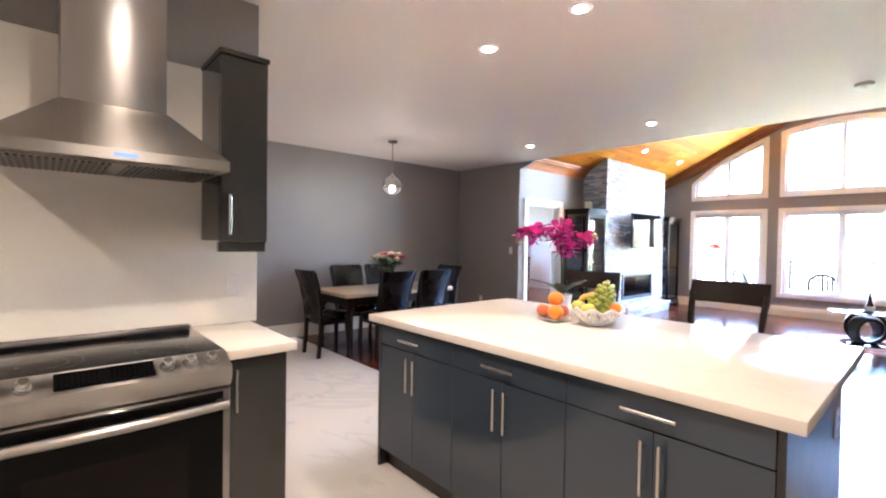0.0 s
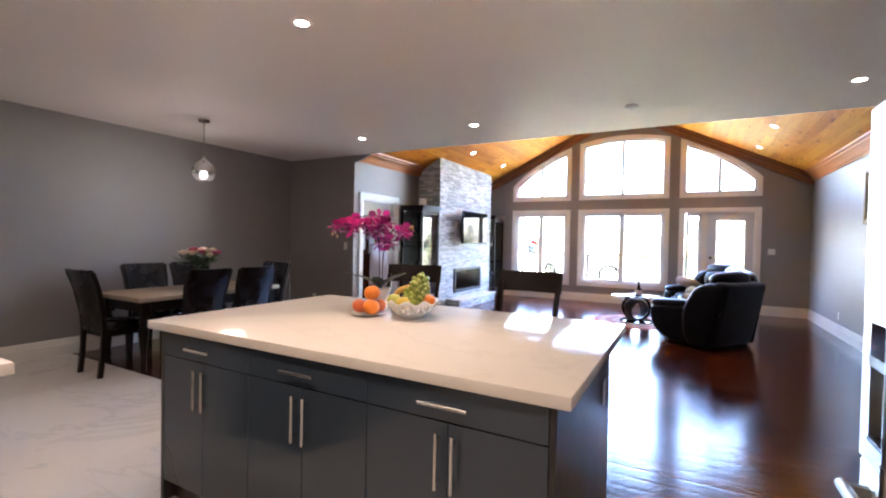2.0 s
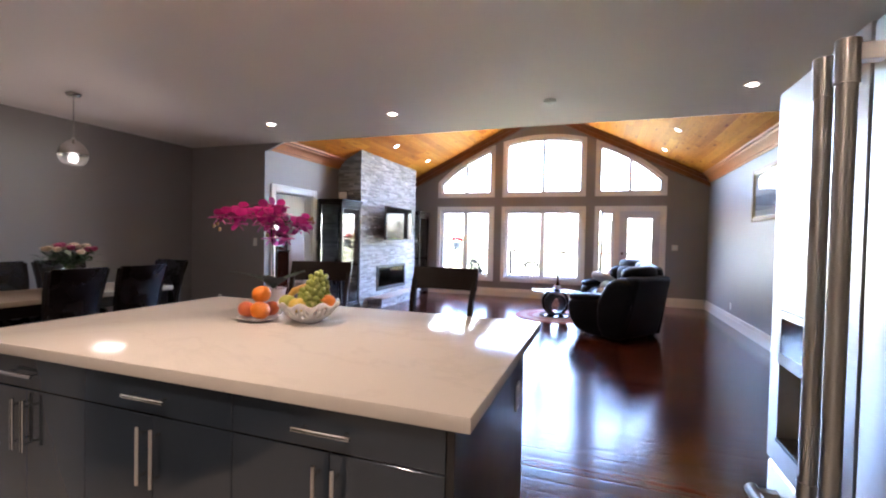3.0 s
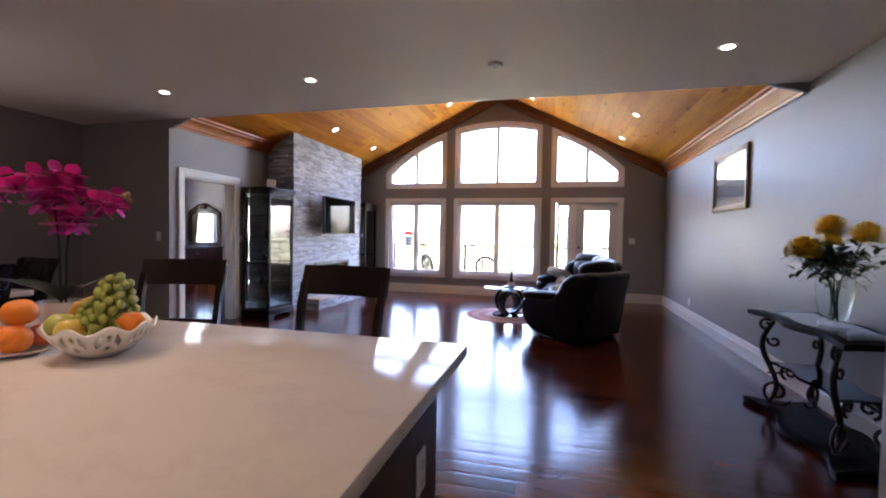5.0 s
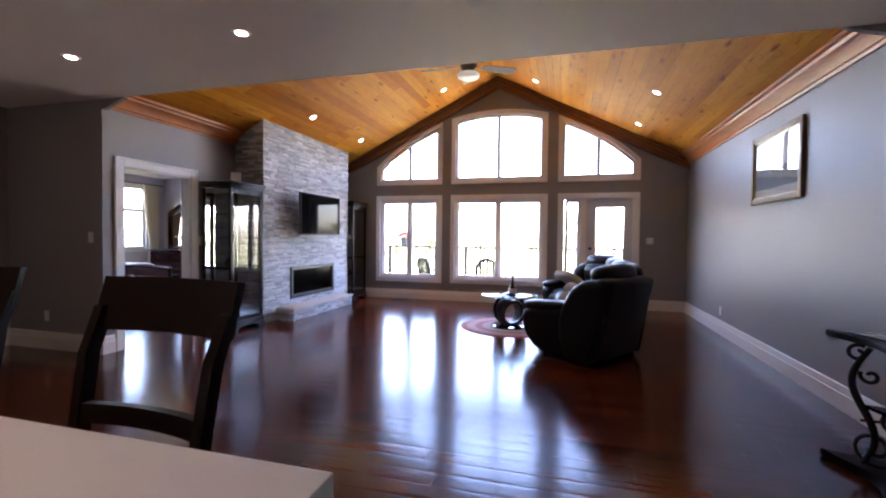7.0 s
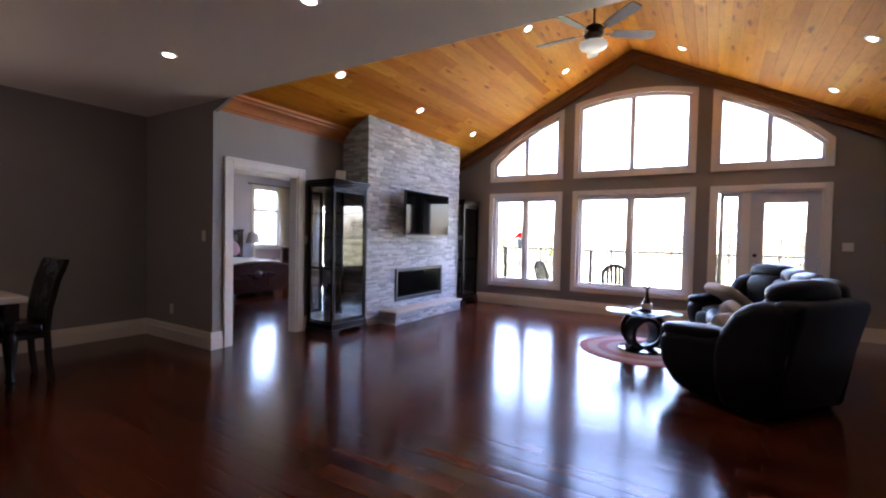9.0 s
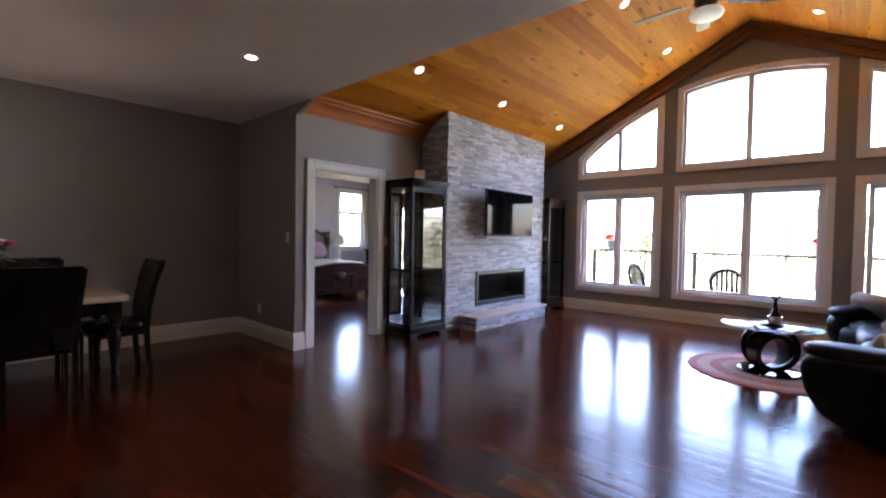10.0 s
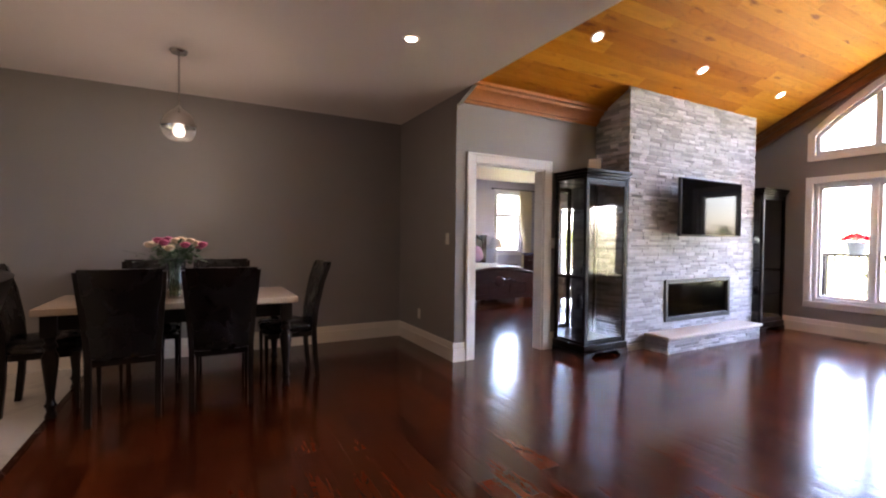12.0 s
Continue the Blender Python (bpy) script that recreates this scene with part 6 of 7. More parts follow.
def stool(m):
    """Counter stool, its back towards +x, seat centre at the origin."""
    t = thing("counter_stool", "dark espresso wooden counter stool with a curved top rail", "stool", m, "stools at the island")
    for sy in (-1, 1):
        bm = bmesh.new()
        pts = [(0.17, sy * 0.17, 0.0), (0.175, sy * 0.175, 0.40), (0.17, sy * 0.18, 0.64), (0.175, sy * 0.185, 0.80), (0.205, sy * 0.192, 0.98), (0.25, sy * 0.198, 1.09)]
        for a_, b_ in zip(pts, pts[1:]):
            v0 = [bm.verts.new((a_[0] + dx, a_[1] + dy, a_[2])) for dx, dy in ((-0.018, -0.014), (0.018, -0.014), (0.018, 0.014), (-0.018, 0.014))]
            v1 = [bm.verts.new((b_[0] + dx, b_[1] + dy, b_[2])) for dx, dy in ((-0.018, -0.014), (0.018, -0.014), (0.018, 0.014), (-0.018, 0.014))]
            bridge(bm, v0, v1)
        bmesh.ops.remove_doubles(bm, verts=bm.verts, dist=0.0005)
        part("back_post", bm, DARK_WOOD, t)
        part("front_leg", box(-0.19, -0.152, sy * 0.165 - 0.019, sy * 0.165 + 0.019, 0, 0.62, 0.003), DARK_WOOD, t)
        part("side_rail", box(-0.1515, 0.155, sy * 0.168 - 0.012, sy * 0.168 + 0.012, 0.24, 0.275, 0.003), DARK_WOOD, t)
    bm = bmesh.new()
    n = 10
    rows = []
    for k in range(n + 1):
        y = -0.212 + 0.424 * k / n
        bow = 0.03 * (1 - (2 * k / n - 1) ** 2)
        rows.append([bm.verts.new((x + bow, y, z)) for x, z in ((0.222, 1.03), (0.246, 1.03), (0.286, 1.16), (0.262, 1.163))])
    for a_, b_ in zip(rows, rows[1:]):
        bridge(bm, a_, b_)
    bm.faces.new(rows[0])
    bm.faces.new(list(reversed(rows[-1])))
    bmesh.ops.bevel(bm, geom=[e for e in bm.edges if e.calc_face_angle(0) > 0.9], offset=0.004, segments=2, affect="EDGES")
    part("top_rail", bm, DARK_WOOD, t, "broad curved top rail")
    bm = bmesh.new()
    rows = []
    for k in range(n + 1):
        y = -0.176 + 0.352 * k / n
        bow = 0.02 * (1 - (2 * k / n - 1) ** 2)
        rows.append([bm.verts.new((x + bow, y, z)) for x, z in ((0.165, 0.815), (0.187, 0.815), (0.193, 0.86), (0.171, 0.86))])
    for a_, b_ in zip(rows, rows[1:]):
        bridge(bm, a_, b_)
    bm.faces.new(rows[0])
    bm.faces.new(list(reversed(rows[-1])))
    part("lower_rail", bm, DARK_WOOD, t)
    bm = bmesh.new()
    puff(bm, (-0.01, 0, 0.655), (0.40, 0.42, 0.075), 5.0)
    part("seat", bm, DINING_LEATHER, t, "black padded seat")
    part("apron", box(-0.18, 0.15, -0.165, 0.165, 0.56, 0.618, 0.003), DARK_WOOD, t)
    part("foot_rail", box(-0.18, -0.165, -0.145, 0.145, 0.20, 0.235, 0.003), DARK_WOOD, t)
    return t


st = stool(Matrix.Translation((2.735, 0.903, 0)) @ Matrix.Rotation(radians(-1), 4, "Z"))
copy_thing(st, Matrix.Translation((2.82, 1.772, 0)) @ Matrix.Rotation(radians(19), 4, "Z"))

# ---- dining set ----
TX0_, TX1_, TY0_, TY1_ = 2.44, 4.115, 4.56, 5.40
tab = thing("dining_table", "dining table with travertine top and dark turned legs", "table", Matrix.Translation(((TX0_ + TX1_) / 2, (TY0_ + TY1_) / 2, 0)))
hx, hy2 = (TX1_ - TX0_) / 2, (TY1_ - TY0_) / 2
part("tabletop", box(-hx, hx, -hy2, hy2, 0.70, 0.75, 0.008, 3), TABLE_STONE, tab, "pale travertine top")
part("apron", box(-hx + 0.07, hx - 0.07, -hy2 + 0.07, hy2 - 0.07, 0.59, 0.6995, 0.004), DARK_WOOD, tab)
LEG = [(0.030, 0.0), (0.034, 0.02), (0.022, 0.05), (0.026, 0.07), (0.036, 0.09), (0.026, 0.11), (0.022, 0.14), (0.034, 0.26), (0.046, 0.38), (0.048, 0.42), (0.03, 0.455), (0.026, 0.465), (0.042, 0.485), (0.042, 0.50), (0.028, 0.515), (0.036, 0.535), (0.03, 0.55)]
for x in (-hx + 0.085, hx - 0.085):
    for y in (-hy2 + 0.085, hy2 - 0.085):
        bm = bmesh.new()
        lathe(bm, LEG, (x, y, 0), 20)
        cube(bm, x - 0.045, x + 0.045, y - 0.045, y + 0.045, 0.55, 0.6995, 0.004)
        part("leg", bm, DARK_WOOD, tab, "turned dark leg")


def dining_chair(m):
    """Parsons-style chair facing +y, its back at -y; the rear legs stand at the origin's line."""
    t = thing("dining_chair", "dark brown leather dining chair with tall flared back", "chair", m, "chairs round the dining table")
    for sx in (-1, 1):
        bm = bmesh.new()
        pts = [(sx * 0.19, -0.02, 0.0), (sx * 0.19, 0.0, 0.22), (sx * 0.192, 0.01, 0.45), (sx * 0.203, -0.004, 0.62), (sx * 0.22, -0.05, 0.85), (sx * 0.23, -0.105, 1.018)]
        rows = [[bm.verts.new((x + dx, y + dy, z)) for dx, dy in ((-0.018, -0.02), (0.018, -0.02), (0.018, 0.02), (-0.018, 0.02))] for x, y, z in pts]
        for a_, b_ in zip(rows, rows[1:]):
            bridge(bm, a_, b_)
        bm.faces.new(list(reversed(rows[0])))
        bm.faces.new(rows[-1])
        part("back_post", bm, DARK_WOOD, t, smooth=50)
        bm = bmesh.new()
        tube(bm, [(sx * 0.19, 0.40, 0), (sx * 0.192, 0.40, 0.42)], [0.014, 0.022], 4)
        part("front_leg", bm, DARK_WOOD, t)
    bm = bmesh.new()
    n = 8
    rows = []
    for k in range(n + 1):
        z = 0.44 + 0.595 * k / n
        u = k / n
        y = 0.01 - 0.02 * u - 0.105 * u * u
        w = 0.187 + 0.038 * u
        bow = 0.018
        rows.append([bm.verts.new((x * w, y + dy + bow * (1 - x * x) * (-1), z)) for x, dy in ((-1, -0.018), (-0.5, -0.022), (0, -0.024), (0.5, -0.022), (1, -0.018), (1, 0.02), (0.5, 0.028), (0, 0.03), (-0.5, 0.028), (-1, 0.02))])
    for a_, b_ in zip(rows, rows[1:]):
        bridge(bm, a_, b_)
    bm.faces.new(list(reversed(rows[0])))
    bm.faces.new(rows[-1])
    part("backrest", bm, DINING_LEATHER, t, "dark leather padded back", smooth=50)
    bm = bmesh.new()
    puff(bm, (0, 0.21, 0.465), (0.44, 0.46, 0.10), 4.5)
    part("seat", bm, DINING_LEATHER, t, "dark leather padded seat", smooth=60)
    bm = bmesh.new()
    cube(bm, -0.19, 0.19, 0.02, 0.40, 0.38, 0.425, 0.004)
    part("seat_frame", bm, DARK_WOOD, t)
    return t


ch = dining_chair(Matrix.Translation((3.545, 4.36, 0)) @ Matrix.Diagonal((1, 1, 0.985, 1)))
R = lambda a_: Matrix.Rotation(radians(a_), 4, "Z")
for x, y, a_ in ((2.965, 4.37, 1), (3.04, 5.53, 180), (3.59, 5.53, 178), (2.24, 4.98, -90), (4.29, 4.93, 90)):
    copy_thing(ch, Matrix.Translation((x, y, 0)) @ R(a_))

t = thing("rose_vase", "clear glass vase of cream and pink roses", "vase", Matrix.Translation((3.235, 4.85, 0.7505)) @ Matrix.Diagonal((1.28, 1.28, 1.0, 1)))
bm = bmesh.new()
lathe(bm, [(0.045, 0.0), (0.047, 0.01), (0.05, 0.25), (0.055, 0.29), (0.052, 0.29), (0.046, 0.25), (0.042, 0.015)], n=28)
part("vase", bm, CLEAR, t, smooth=60)
rng = random.Random(4)
bm = bmesh.new()
for k in range(16):
    a_ = k * 2.4
    tube(bm, [(0.03 * math.cos(a_), 0.03 * math.sin(a_), 0.02), (0.03 * math.cos(a_ + 1), 0.03 * math.sin(a_ + 1), 0.26), (0.11 * math.cos(a_), 0.11 * math.sin(a_), 0.40)], 0.003, 5)
part("stems", bm, LEAF, t)
bm = bmesh.new()
scatter_leaves(bm, rng, 210, (0, 0, 0.34), (0.07, 0.07, 0.035), 0.06)
part("foliage", bm, LEAF, t, smooth=0)
for k in range(17):
    rr, a_ = 0.17 * math.sqrt((k + 0.5) / 17), k * 2.39996
    c = Vector((rr * math.cos(a_), rr * math.sin(a_), 0.455 - 1.9 * rr * rr + rng.uniform(-0.012, 0.012)))
    bm = bmesh.new()
    puff(bm, c, (0.05, 0.05, 0.052), 2.0, 10, 7)
    for j in range(9):
        d_ = Vector((math.cos(j * 2.2), math.sin(j * 2.2), 0.55 - 0.05 * j))
        leaf_at(bm, c - Vector((0, 0, 0.016)), d_, 0.04, 0.04, -0.55)
    part("rose", bm, ROSE_PINK if k % 3 == 1 else ROSE_CREAM, t, "pink rose" if k % 3 == 1 else "cream rose", smooth=50)

# ---- orchid and fruit on the island ----
ZT = 0.9242
t = thing("orchid", "pink orchid with arching sprays in a white pot", "orchid", Matrix.Translation((2.30, 1.625, ZT)) @ Matrix.Scale(1.05, 4))
bm = bmesh.new()
lathe(bm, [(0.042, 0.0), (0.047, 0.02), (0.06, 0.12), (0.064, 0.132), (0.058, 0.132), (0.052, 0.11)], n=28)
part("pot", bm, CERAMIC, t, "white ceramic pot")
for a_, ln, wd, cu in ((2.5, 0.20, 0.075, 0.45), (-0.5, 0.17, 0.075, 0.4), (-1.1, 0.13, 0.06, 0.3), (1.7, 0.16, 0.07, 0.5), (3.6, 0.15, 0.07, 0.35), (-2.0, 0.12, 0.06, 0.35)):
    bm = bmesh.new()
    leaf_at(bm, (0, 0, 0.135), (math.cos(a_), math.sin(a_), 1.1), ln, wd, cu, 0.35)
    part("leaf", bm, ORCHID_LEAF, t, "thick dark leaf", smooth=60)
OR, OD = Vector((0.62, -0.78, 0.0)), Vector((0.78, 0.62, 0.0))


def spray(u, z, w=0.0):
    """A place across the plant (u), up it (z) and through it (w)."""
    return OR * u + OD * w + Vector((0, 0, z))


ST = [[(0, 0.12), (-0.005, 0.33), (-0.02, 0.50), (-0.08, 0.55), (-0.18, 0.52), (-0.27, 0.45)],
      [(0.012, 0.12), (0.015, 0.30), (0.03, 0.42), (0.08, 0.48), (0.13, 0.49), (0.18, 0.48)]]
for line in ST:
    bm = bmesh.new()
    tube(bm, [spray(u, z) for u, z in line], 0.0035, 6)
    part("stem", bm, ORCHID_LEAF, t)
rng = random.Random(17)
BLOOMS = [(-0.01, 0.55), (0.03, 0.545), (-0.05, 0.535), (0.01, 0.50), (-0.03, 0.495), (0.04, 0.51), (-0.07, 0.49), (-0.05, 0.455), (-0.02, 0.46),
          (-0.12, 0.50), (-0.15, 0.485), (-0.18, 0.50), (-0.17, 0.455), (-0.22, 0.495), (-0.25, 0.485), (-0.14, 0.52),
          (0.03, 0.44), (0.05, 0.41), (0.02, 0.39), (-0.01, 0.385), (0.05, 0.385), (0.10, 0.465), (0.13, 0.455), (0.11, 0.435), (0.155, 0.47), (0.15, 0.445)]
for u, z in BLOOMS:
    at = spray(u, z, rng.uniform(-0.05, 0.03))
    bm = bmesh.new()
    face = (-OD + OR * rng.uniform(-0.6, 0.6) + Vector((0, 0, rng.uniform(-0.3, 0.25)))).normalized()
    side = face.cross(Vector((0, 0, 1))).normalized()
    up = side.cross(face)
    k = rng.uniform(0.85, 1.1)
    for aa, ln, wd in ((0.15, 0.048, 0.085), (math.pi - 0.15, 0.048, 0.085), (1.57, 0.045, 0.05), (3.9, 0.045, 0.045), (5.5, 0.045, 0.045)):
        dd = side * math.cos(aa) + up * math.sin(aa) + face * 0.25
        leaf_at(bm, at, dd, ln * k, wd * k, 0.15, 0.55)
    ball(bm, at + face * 0.008, 0.008, 8, 6)
    part("bloom", bm, ORCHID_PINK, t, "magenta orchid bloom", smooth=50)
for u, z in ((0.175, 0.485), (0.185, 0.49), (0.19, 0.47), (-0.26, 0.45), (-0.275, 0.44), (-0.25, 0.425), (-0.03, 0.40)):
    bm = bmesh.new()
    ball(bm, spray(u, z), (0.008, 0.008, 0.011), 8, 6)
    part("bud", bm, ORCHID_BUD, t)

t = thing("fruit_plate", "white plate under oranges and apples", "plate", Matrix.Translation((2.135, 1.572, ZT)) @ Matrix.Scale(1.05, 4))
bm = bmesh.new()
lathe(bm, [(0.05, 0.0), (0.055, 0.004), (0.094, 0.014), (0.097, 0.017), (0.093, 0.017), (0.05, 0.008)], n=36)
part("dish", bm, CERAMIC, t)


def fruit(name, at, r, mat, label, group, flat=0.93, tilt=0.0):
    bm = bmesh.new()
    prof = []
    n = 12
    for k in range(n + 1):
        a_ = -math.pi / 2 + math.pi * k / n
        dip = 0.10 * math.exp(-((k - n) / 1.3) ** 2) + 0.06 * math.exp(-(k / 1.2) ** 2)
        prof.append((r * math.cos(a_) + 0.0005, r * flat * math.sin(a_) * (1 - dip)))
    lathe(bm, prof, n=20)
    tube(bm, [(0, 0, r * flat * 0.86), (0.002, 0.001, r * flat * 0.97)], r * 0.05, 6)
    ob = solid(name, bm, mat, label, "fruit", group=group, smooth=60)
    ob.matrix_basis = pose(*at, tilt * 20, tilt * 12, tilt * 50)
    return ob


bz = ZT + 0.012
fruit("orange", (2.105, 1.537, bz + 0.042), 0.046, ORANGE, "bright orange on the white plate", "plate fruit", 0.95, 0.6)
fruit("orange", (2.13, 1.552, bz + 0.117), 0.045, ORANGE, "orange resting on top of the pile", "plate fruit", 0.95, -0.5)
fruit("apple", (2.115, 1.626, bz + 0.040), 0.044, APPLE_RED, "red apple on the white plate", "plate fruit", 0.9, 0.9)
fruit("apple", (2.188, 1.545, bz + 0.039), 0.042, APPLE_RED, "red apple on the white plate", "plate fruit", 0.9, -0.8)

t = thing("fruit_bowl", "white pierced ceramic fruit bowl", "bowl", Matrix.Translation((2.207, 1.329, ZT)) @ Matrix.Diagonal((1.0, 1.0, 1.06, 1)))
bm = bmesh.new()
NB, NJ, rows = 144, 14, []
for j in range(NJ + 1):
    u = j / NJ
    z = 0.008 + 0.082 * u ** 1.25
    r = 0.06 + 0.088 * u ** 0.75
    rows.append([bm.verts.new((r * math.cos(2 * math.pi * i / NB), r * math.sin(2 * math.pi * i / NB), z + 0.010 * max(u - 0.6, 0) / 0.4 * math.cos(2 * math.pi * i / NB * 9))) for i in range(NB)])


def pierced(i, j):
    """Openings of the bowl: a leaf pair in each of nine lobes, and a round hole low between them."""
    cell = i % 16 - 7.5
    lean = abs(abs(cell) - 3.4 - 0.35 * (j - 8)) / 1.5
    if lean < 1 and (lean ** 2 + ((j - 8.6) / 3.0) ** 2) < 1:
        return True
    edge = (i + 8) % 16 - 7.5
    return (edge / 1.7) ** 2 + ((j - 5.2) / 1.5) ** 2 < 1 or (edge / 1.3) ** 2 + ((j - 9.4) / 1.2) ** 2 < 1


for j, (a_, b_) in enumerate(zip(rows, rows[1:])):
    for i in range(NB):
        if not pierced(i, j):
            bm.faces.new((a_[i], a_[(i + 1) % NB], b_[(i + 1) % NB], b_[i]))
ob = part("bowl", bm, CERAMIC, t, "white openwork side", smooth=60)
md = ob.modifiers.new("wall", "SOLIDIFY")
md.thickness = 0.005
bm = bmesh.new()
lathe(bm, [(0.05, 0.0), (0.058, 0.004), (0.062, 0.009), (0.05, 0.012)], n=32)
part("foot", bm, CERAMIC, t)
bx, by = 2.207, 1.329
fruit("apple", (bx - 0.055, by + 0.085, ZT + 0.095), 0.042, APPLE_GREEN, "green apple in the white bowl", "bowl fruit", 0.9, 0.5)
fruit("apple", (bx - 0.085, by + 0.005, ZT + 0.09), 0.040, APPLE_YELLOW, "yellow apple in the white bowl", "bowl fruit", 0.9, -0.4)
fruit("orange", (bx + 0.015, by - 0.095, ZT + 0.10), 0.040, ORANGE, "orange in the white bowl", "bowl fruit", 0.95, 0.3)
fruit("apple", (bx + 0.07, by + 0.03, ZT + 0.07), 0.04, APPLE_RED, "red apple in the white bowl", "bowl fruit", 0.9, 0.2)
bm = bmesh.new()
tube(bm, [(bx - 0.02, by + 0.12, ZT + 0.10), (bx + 0.0, by + 0.09, ZT + 0.145), (bx + 0.02, by + 0.04, ZT + 0.165), (bx + 0.03, by - 0.02, ZT + 0.15)], [0.007, 0.017, 0.018, 0.008], 10)
solid("banana", bm, BANANA, "ripe banana lying over the bowl", "fruit", group="bowl fruit", smooth=60)
gr = thing("grapes", "bunch of green grapes heaped in the bowl", "fruit", Matrix.Translation((bx, by, ZT)))
rng = random.Random(2)
gm = bmesh.new()
ball(gm, (0, 0, 0), (0.013, 0.013, 0.0145), 10, 7)
GRAPE_MESH = mesh_from("grape", gm, GRAPE, 60)
spots = []
tries = 0
while len(spots) < 150 and tries < 9000:
    tries += 1
    u = rng.random()
    c = Vector((0.0, -0.02, 0.09)).lerp(Vector((0.02, -0.04, 0.215)), u)
    w = 0.09 * (1 - 0.6 * u)
    d_ = Vector((rng.gauss(0, 1), rng.gauss(0, 1), rng.gauss(0, 0.6))).normalized()
    p = c + d_ * w * rng.uniform(0.55, 1.0)
    if p.z > 0.075 and all((p - q).length > 0.0185 for q in spots):
        spots.append(p)
for p in spots:
    ob = new("grape", GRAPE_MESH)
    ob.parent, ob.location = gr, p
bm = bmesh.new()
tube(bm, [(0.0, -0.02, 0.10), (0.01, -0.03, 0.17), (0.022, -0.045, 0.235)], [0.05, 0.03, 0.004], 10)
part("stalk", bm, APPLE_GREEN, gr)

# ---- wall plates ----


def plate(name, m, label, cat, rocker):
    t = thing(name, label, cat, m)
    part("plate", box(-0.035, 0.035, -0.006, -0.0005, -0.058, 0.058, 0.002), TRIM_CREAM, t)
    if rocker:
        part("rocker", box(-0.016, 0.016, -0.009, -0.0062, -0.032, 0.032, 0.001), PLASTER_WHITE, t)
    else:
        for z in (-0.02, 0.02):
            part("socket", box(-0.016, 0.016, -0.008, -0.0062, z - 0.014, z + 0.014, 0.001), PLASTER_WHITE, t)


plate("light_switch", Matrix.Translation((XD, 4.80, 1.237)) @ R(-90), "cream light switch on the dining wall", "light switch", True)
plate("wall_outlet", Matrix.Translation((XD, 5.46, 0.365)) @ R(-90), "cream outlet low on the dining wall", "outlet", False)
plate("wall_outlet", Matrix.Translation((8.95, YS, 0.317)) @ R(180), "cream outlet low on the long wall", "outlet", False)
plate("light_switch", Matrix.Translation((XE, -1.50, 1.253)) @ R(-90) @ Matrix.Diagonal((1.7, 1, 1, 1)), "wide light switch beside the patio door", "light switch", True)
plate("light_switch", Matrix.Translation((6.925, YN, 1.2)), "cream light switch beside the bedroom doorway", "light switch", True)
t = thing("floor_register", "dark metal floor vent by the window wall", "floor vent", Matrix.Translation((10.62, 3.25, 0.0)))
part("frame", box(-0.06, 0.06, -0.16, 0.16, 0.0005, 0.004, 0.001), DARK_PANEL, t)
for k in range(9):
    part("slat", box(-0.045, 0.045, -0.14 + 0.031 * k, -0.128 + 0.031 * k, 0.0042, 0.006), BLACK_PLASTIC, t)

# ---- bedroom things ----
bed = thing("bed", "dark carved sleigh bed made up with pale linen", "bed", Matrix.Translation((8.42, 8.68, 0)))
FYB, HYB = -0.92, 0.93
bm = bmesh.new()
n = 24
top = [(-0.78 + 1.66 * k / n, 0.58 + 0.10 * math.sin(math.pi * k / n)) for k in range(n + 1)]
prism(bm, [(-0.78, 0.10)] + [(0.88, 0.10)] + list(reversed(top)), "y", FYB - 0.03, FYB + 0.03)
part("footboard", bm, CHERRY, bed, "arched dark footboard")
bm = bmesh.new()
tube(bm, [(x, FYB - 0.02, z + 0.01) for x, z in top], 0.035, 10)
ball(bm, (0, FYB - 0.05, 0.44), (0.13, 0.03, 0.10), 16, 10)
for s in (-1, 1):
    tube(bm, [(s * 0.13, FYB - 0.045, 0.44), (s * 0.25, FYB - 0.045, 0.49), (s * 0.38, FYB - 0.045, 0.44), (s * 0.30, FYB - 0.045, 0.41)], [0.03, 0.02, 0.02, 0.008], 8)
    cube(bm, s * 0.44 - 0.2, s * 0.44 + 0.2, FYB - 0.042, FYB - 0.0305, 0.2, 0.4, 0.01)
part("carving", bm, CHERRY, bed, "carved scrollwork")
for s in (-1, 1):
    bm = bmesh.new()
    lathe(bm, [(0.05, 0), (0.06, 0.05), (0.045, 0.1), (0.05, 0.3), (0.055, 0.52), (0.07, 0.58), (0.06, 0.62), (0.03, 0.65)], (0.05 + s * 0.85, FYB, 0), 16)
    part("foot_post", bm, CHERRY, bed)
    bm = bmesh.new()
    cube(bm, s * 0.86 - 0.06, s * 0.86 + 0.06, HYB - 0.08, HYB, 0, 1.30, 0.01)
    cube(bm, s * 0.86 - 0.075, s * 0.86 + 0.075, HYB - 0.09, HYB, 1.301, 1.35, 0.01)
    part("head_post", bm, CHERRY, bed)
    part("side_rail", box(0.05 + s * 0.80 - 0.03, 0.05 + s * 0.80 + 0.03, FYB + 0.031, HYB - 0.081, 0.16, 0.36, 0.006), CHERRY, bed)
bm = bmesh.new()
top = [(-0.80 + 1.6 * k / n, 1.25 + 0.22 * math.sin(math.pi * k / n)) for k in range(n + 1)]
prism(bm, [(-0.80, 0.3), (0.80, 0.3)] + list(reversed(top)), "y", HYB - 0.06, HYB - 0.01)
tube(bm, [(x, HYB - 0.05, z) for x, z in top], 0.04, 10)
part("headboard", bm, CHERRY, bed, "arched dark headboard")
bm = bmesh.new()
puff(bm, (0.05, 0.0, 0.52), (1.58, 1.72, 0.40), 6.0, 28, 14)
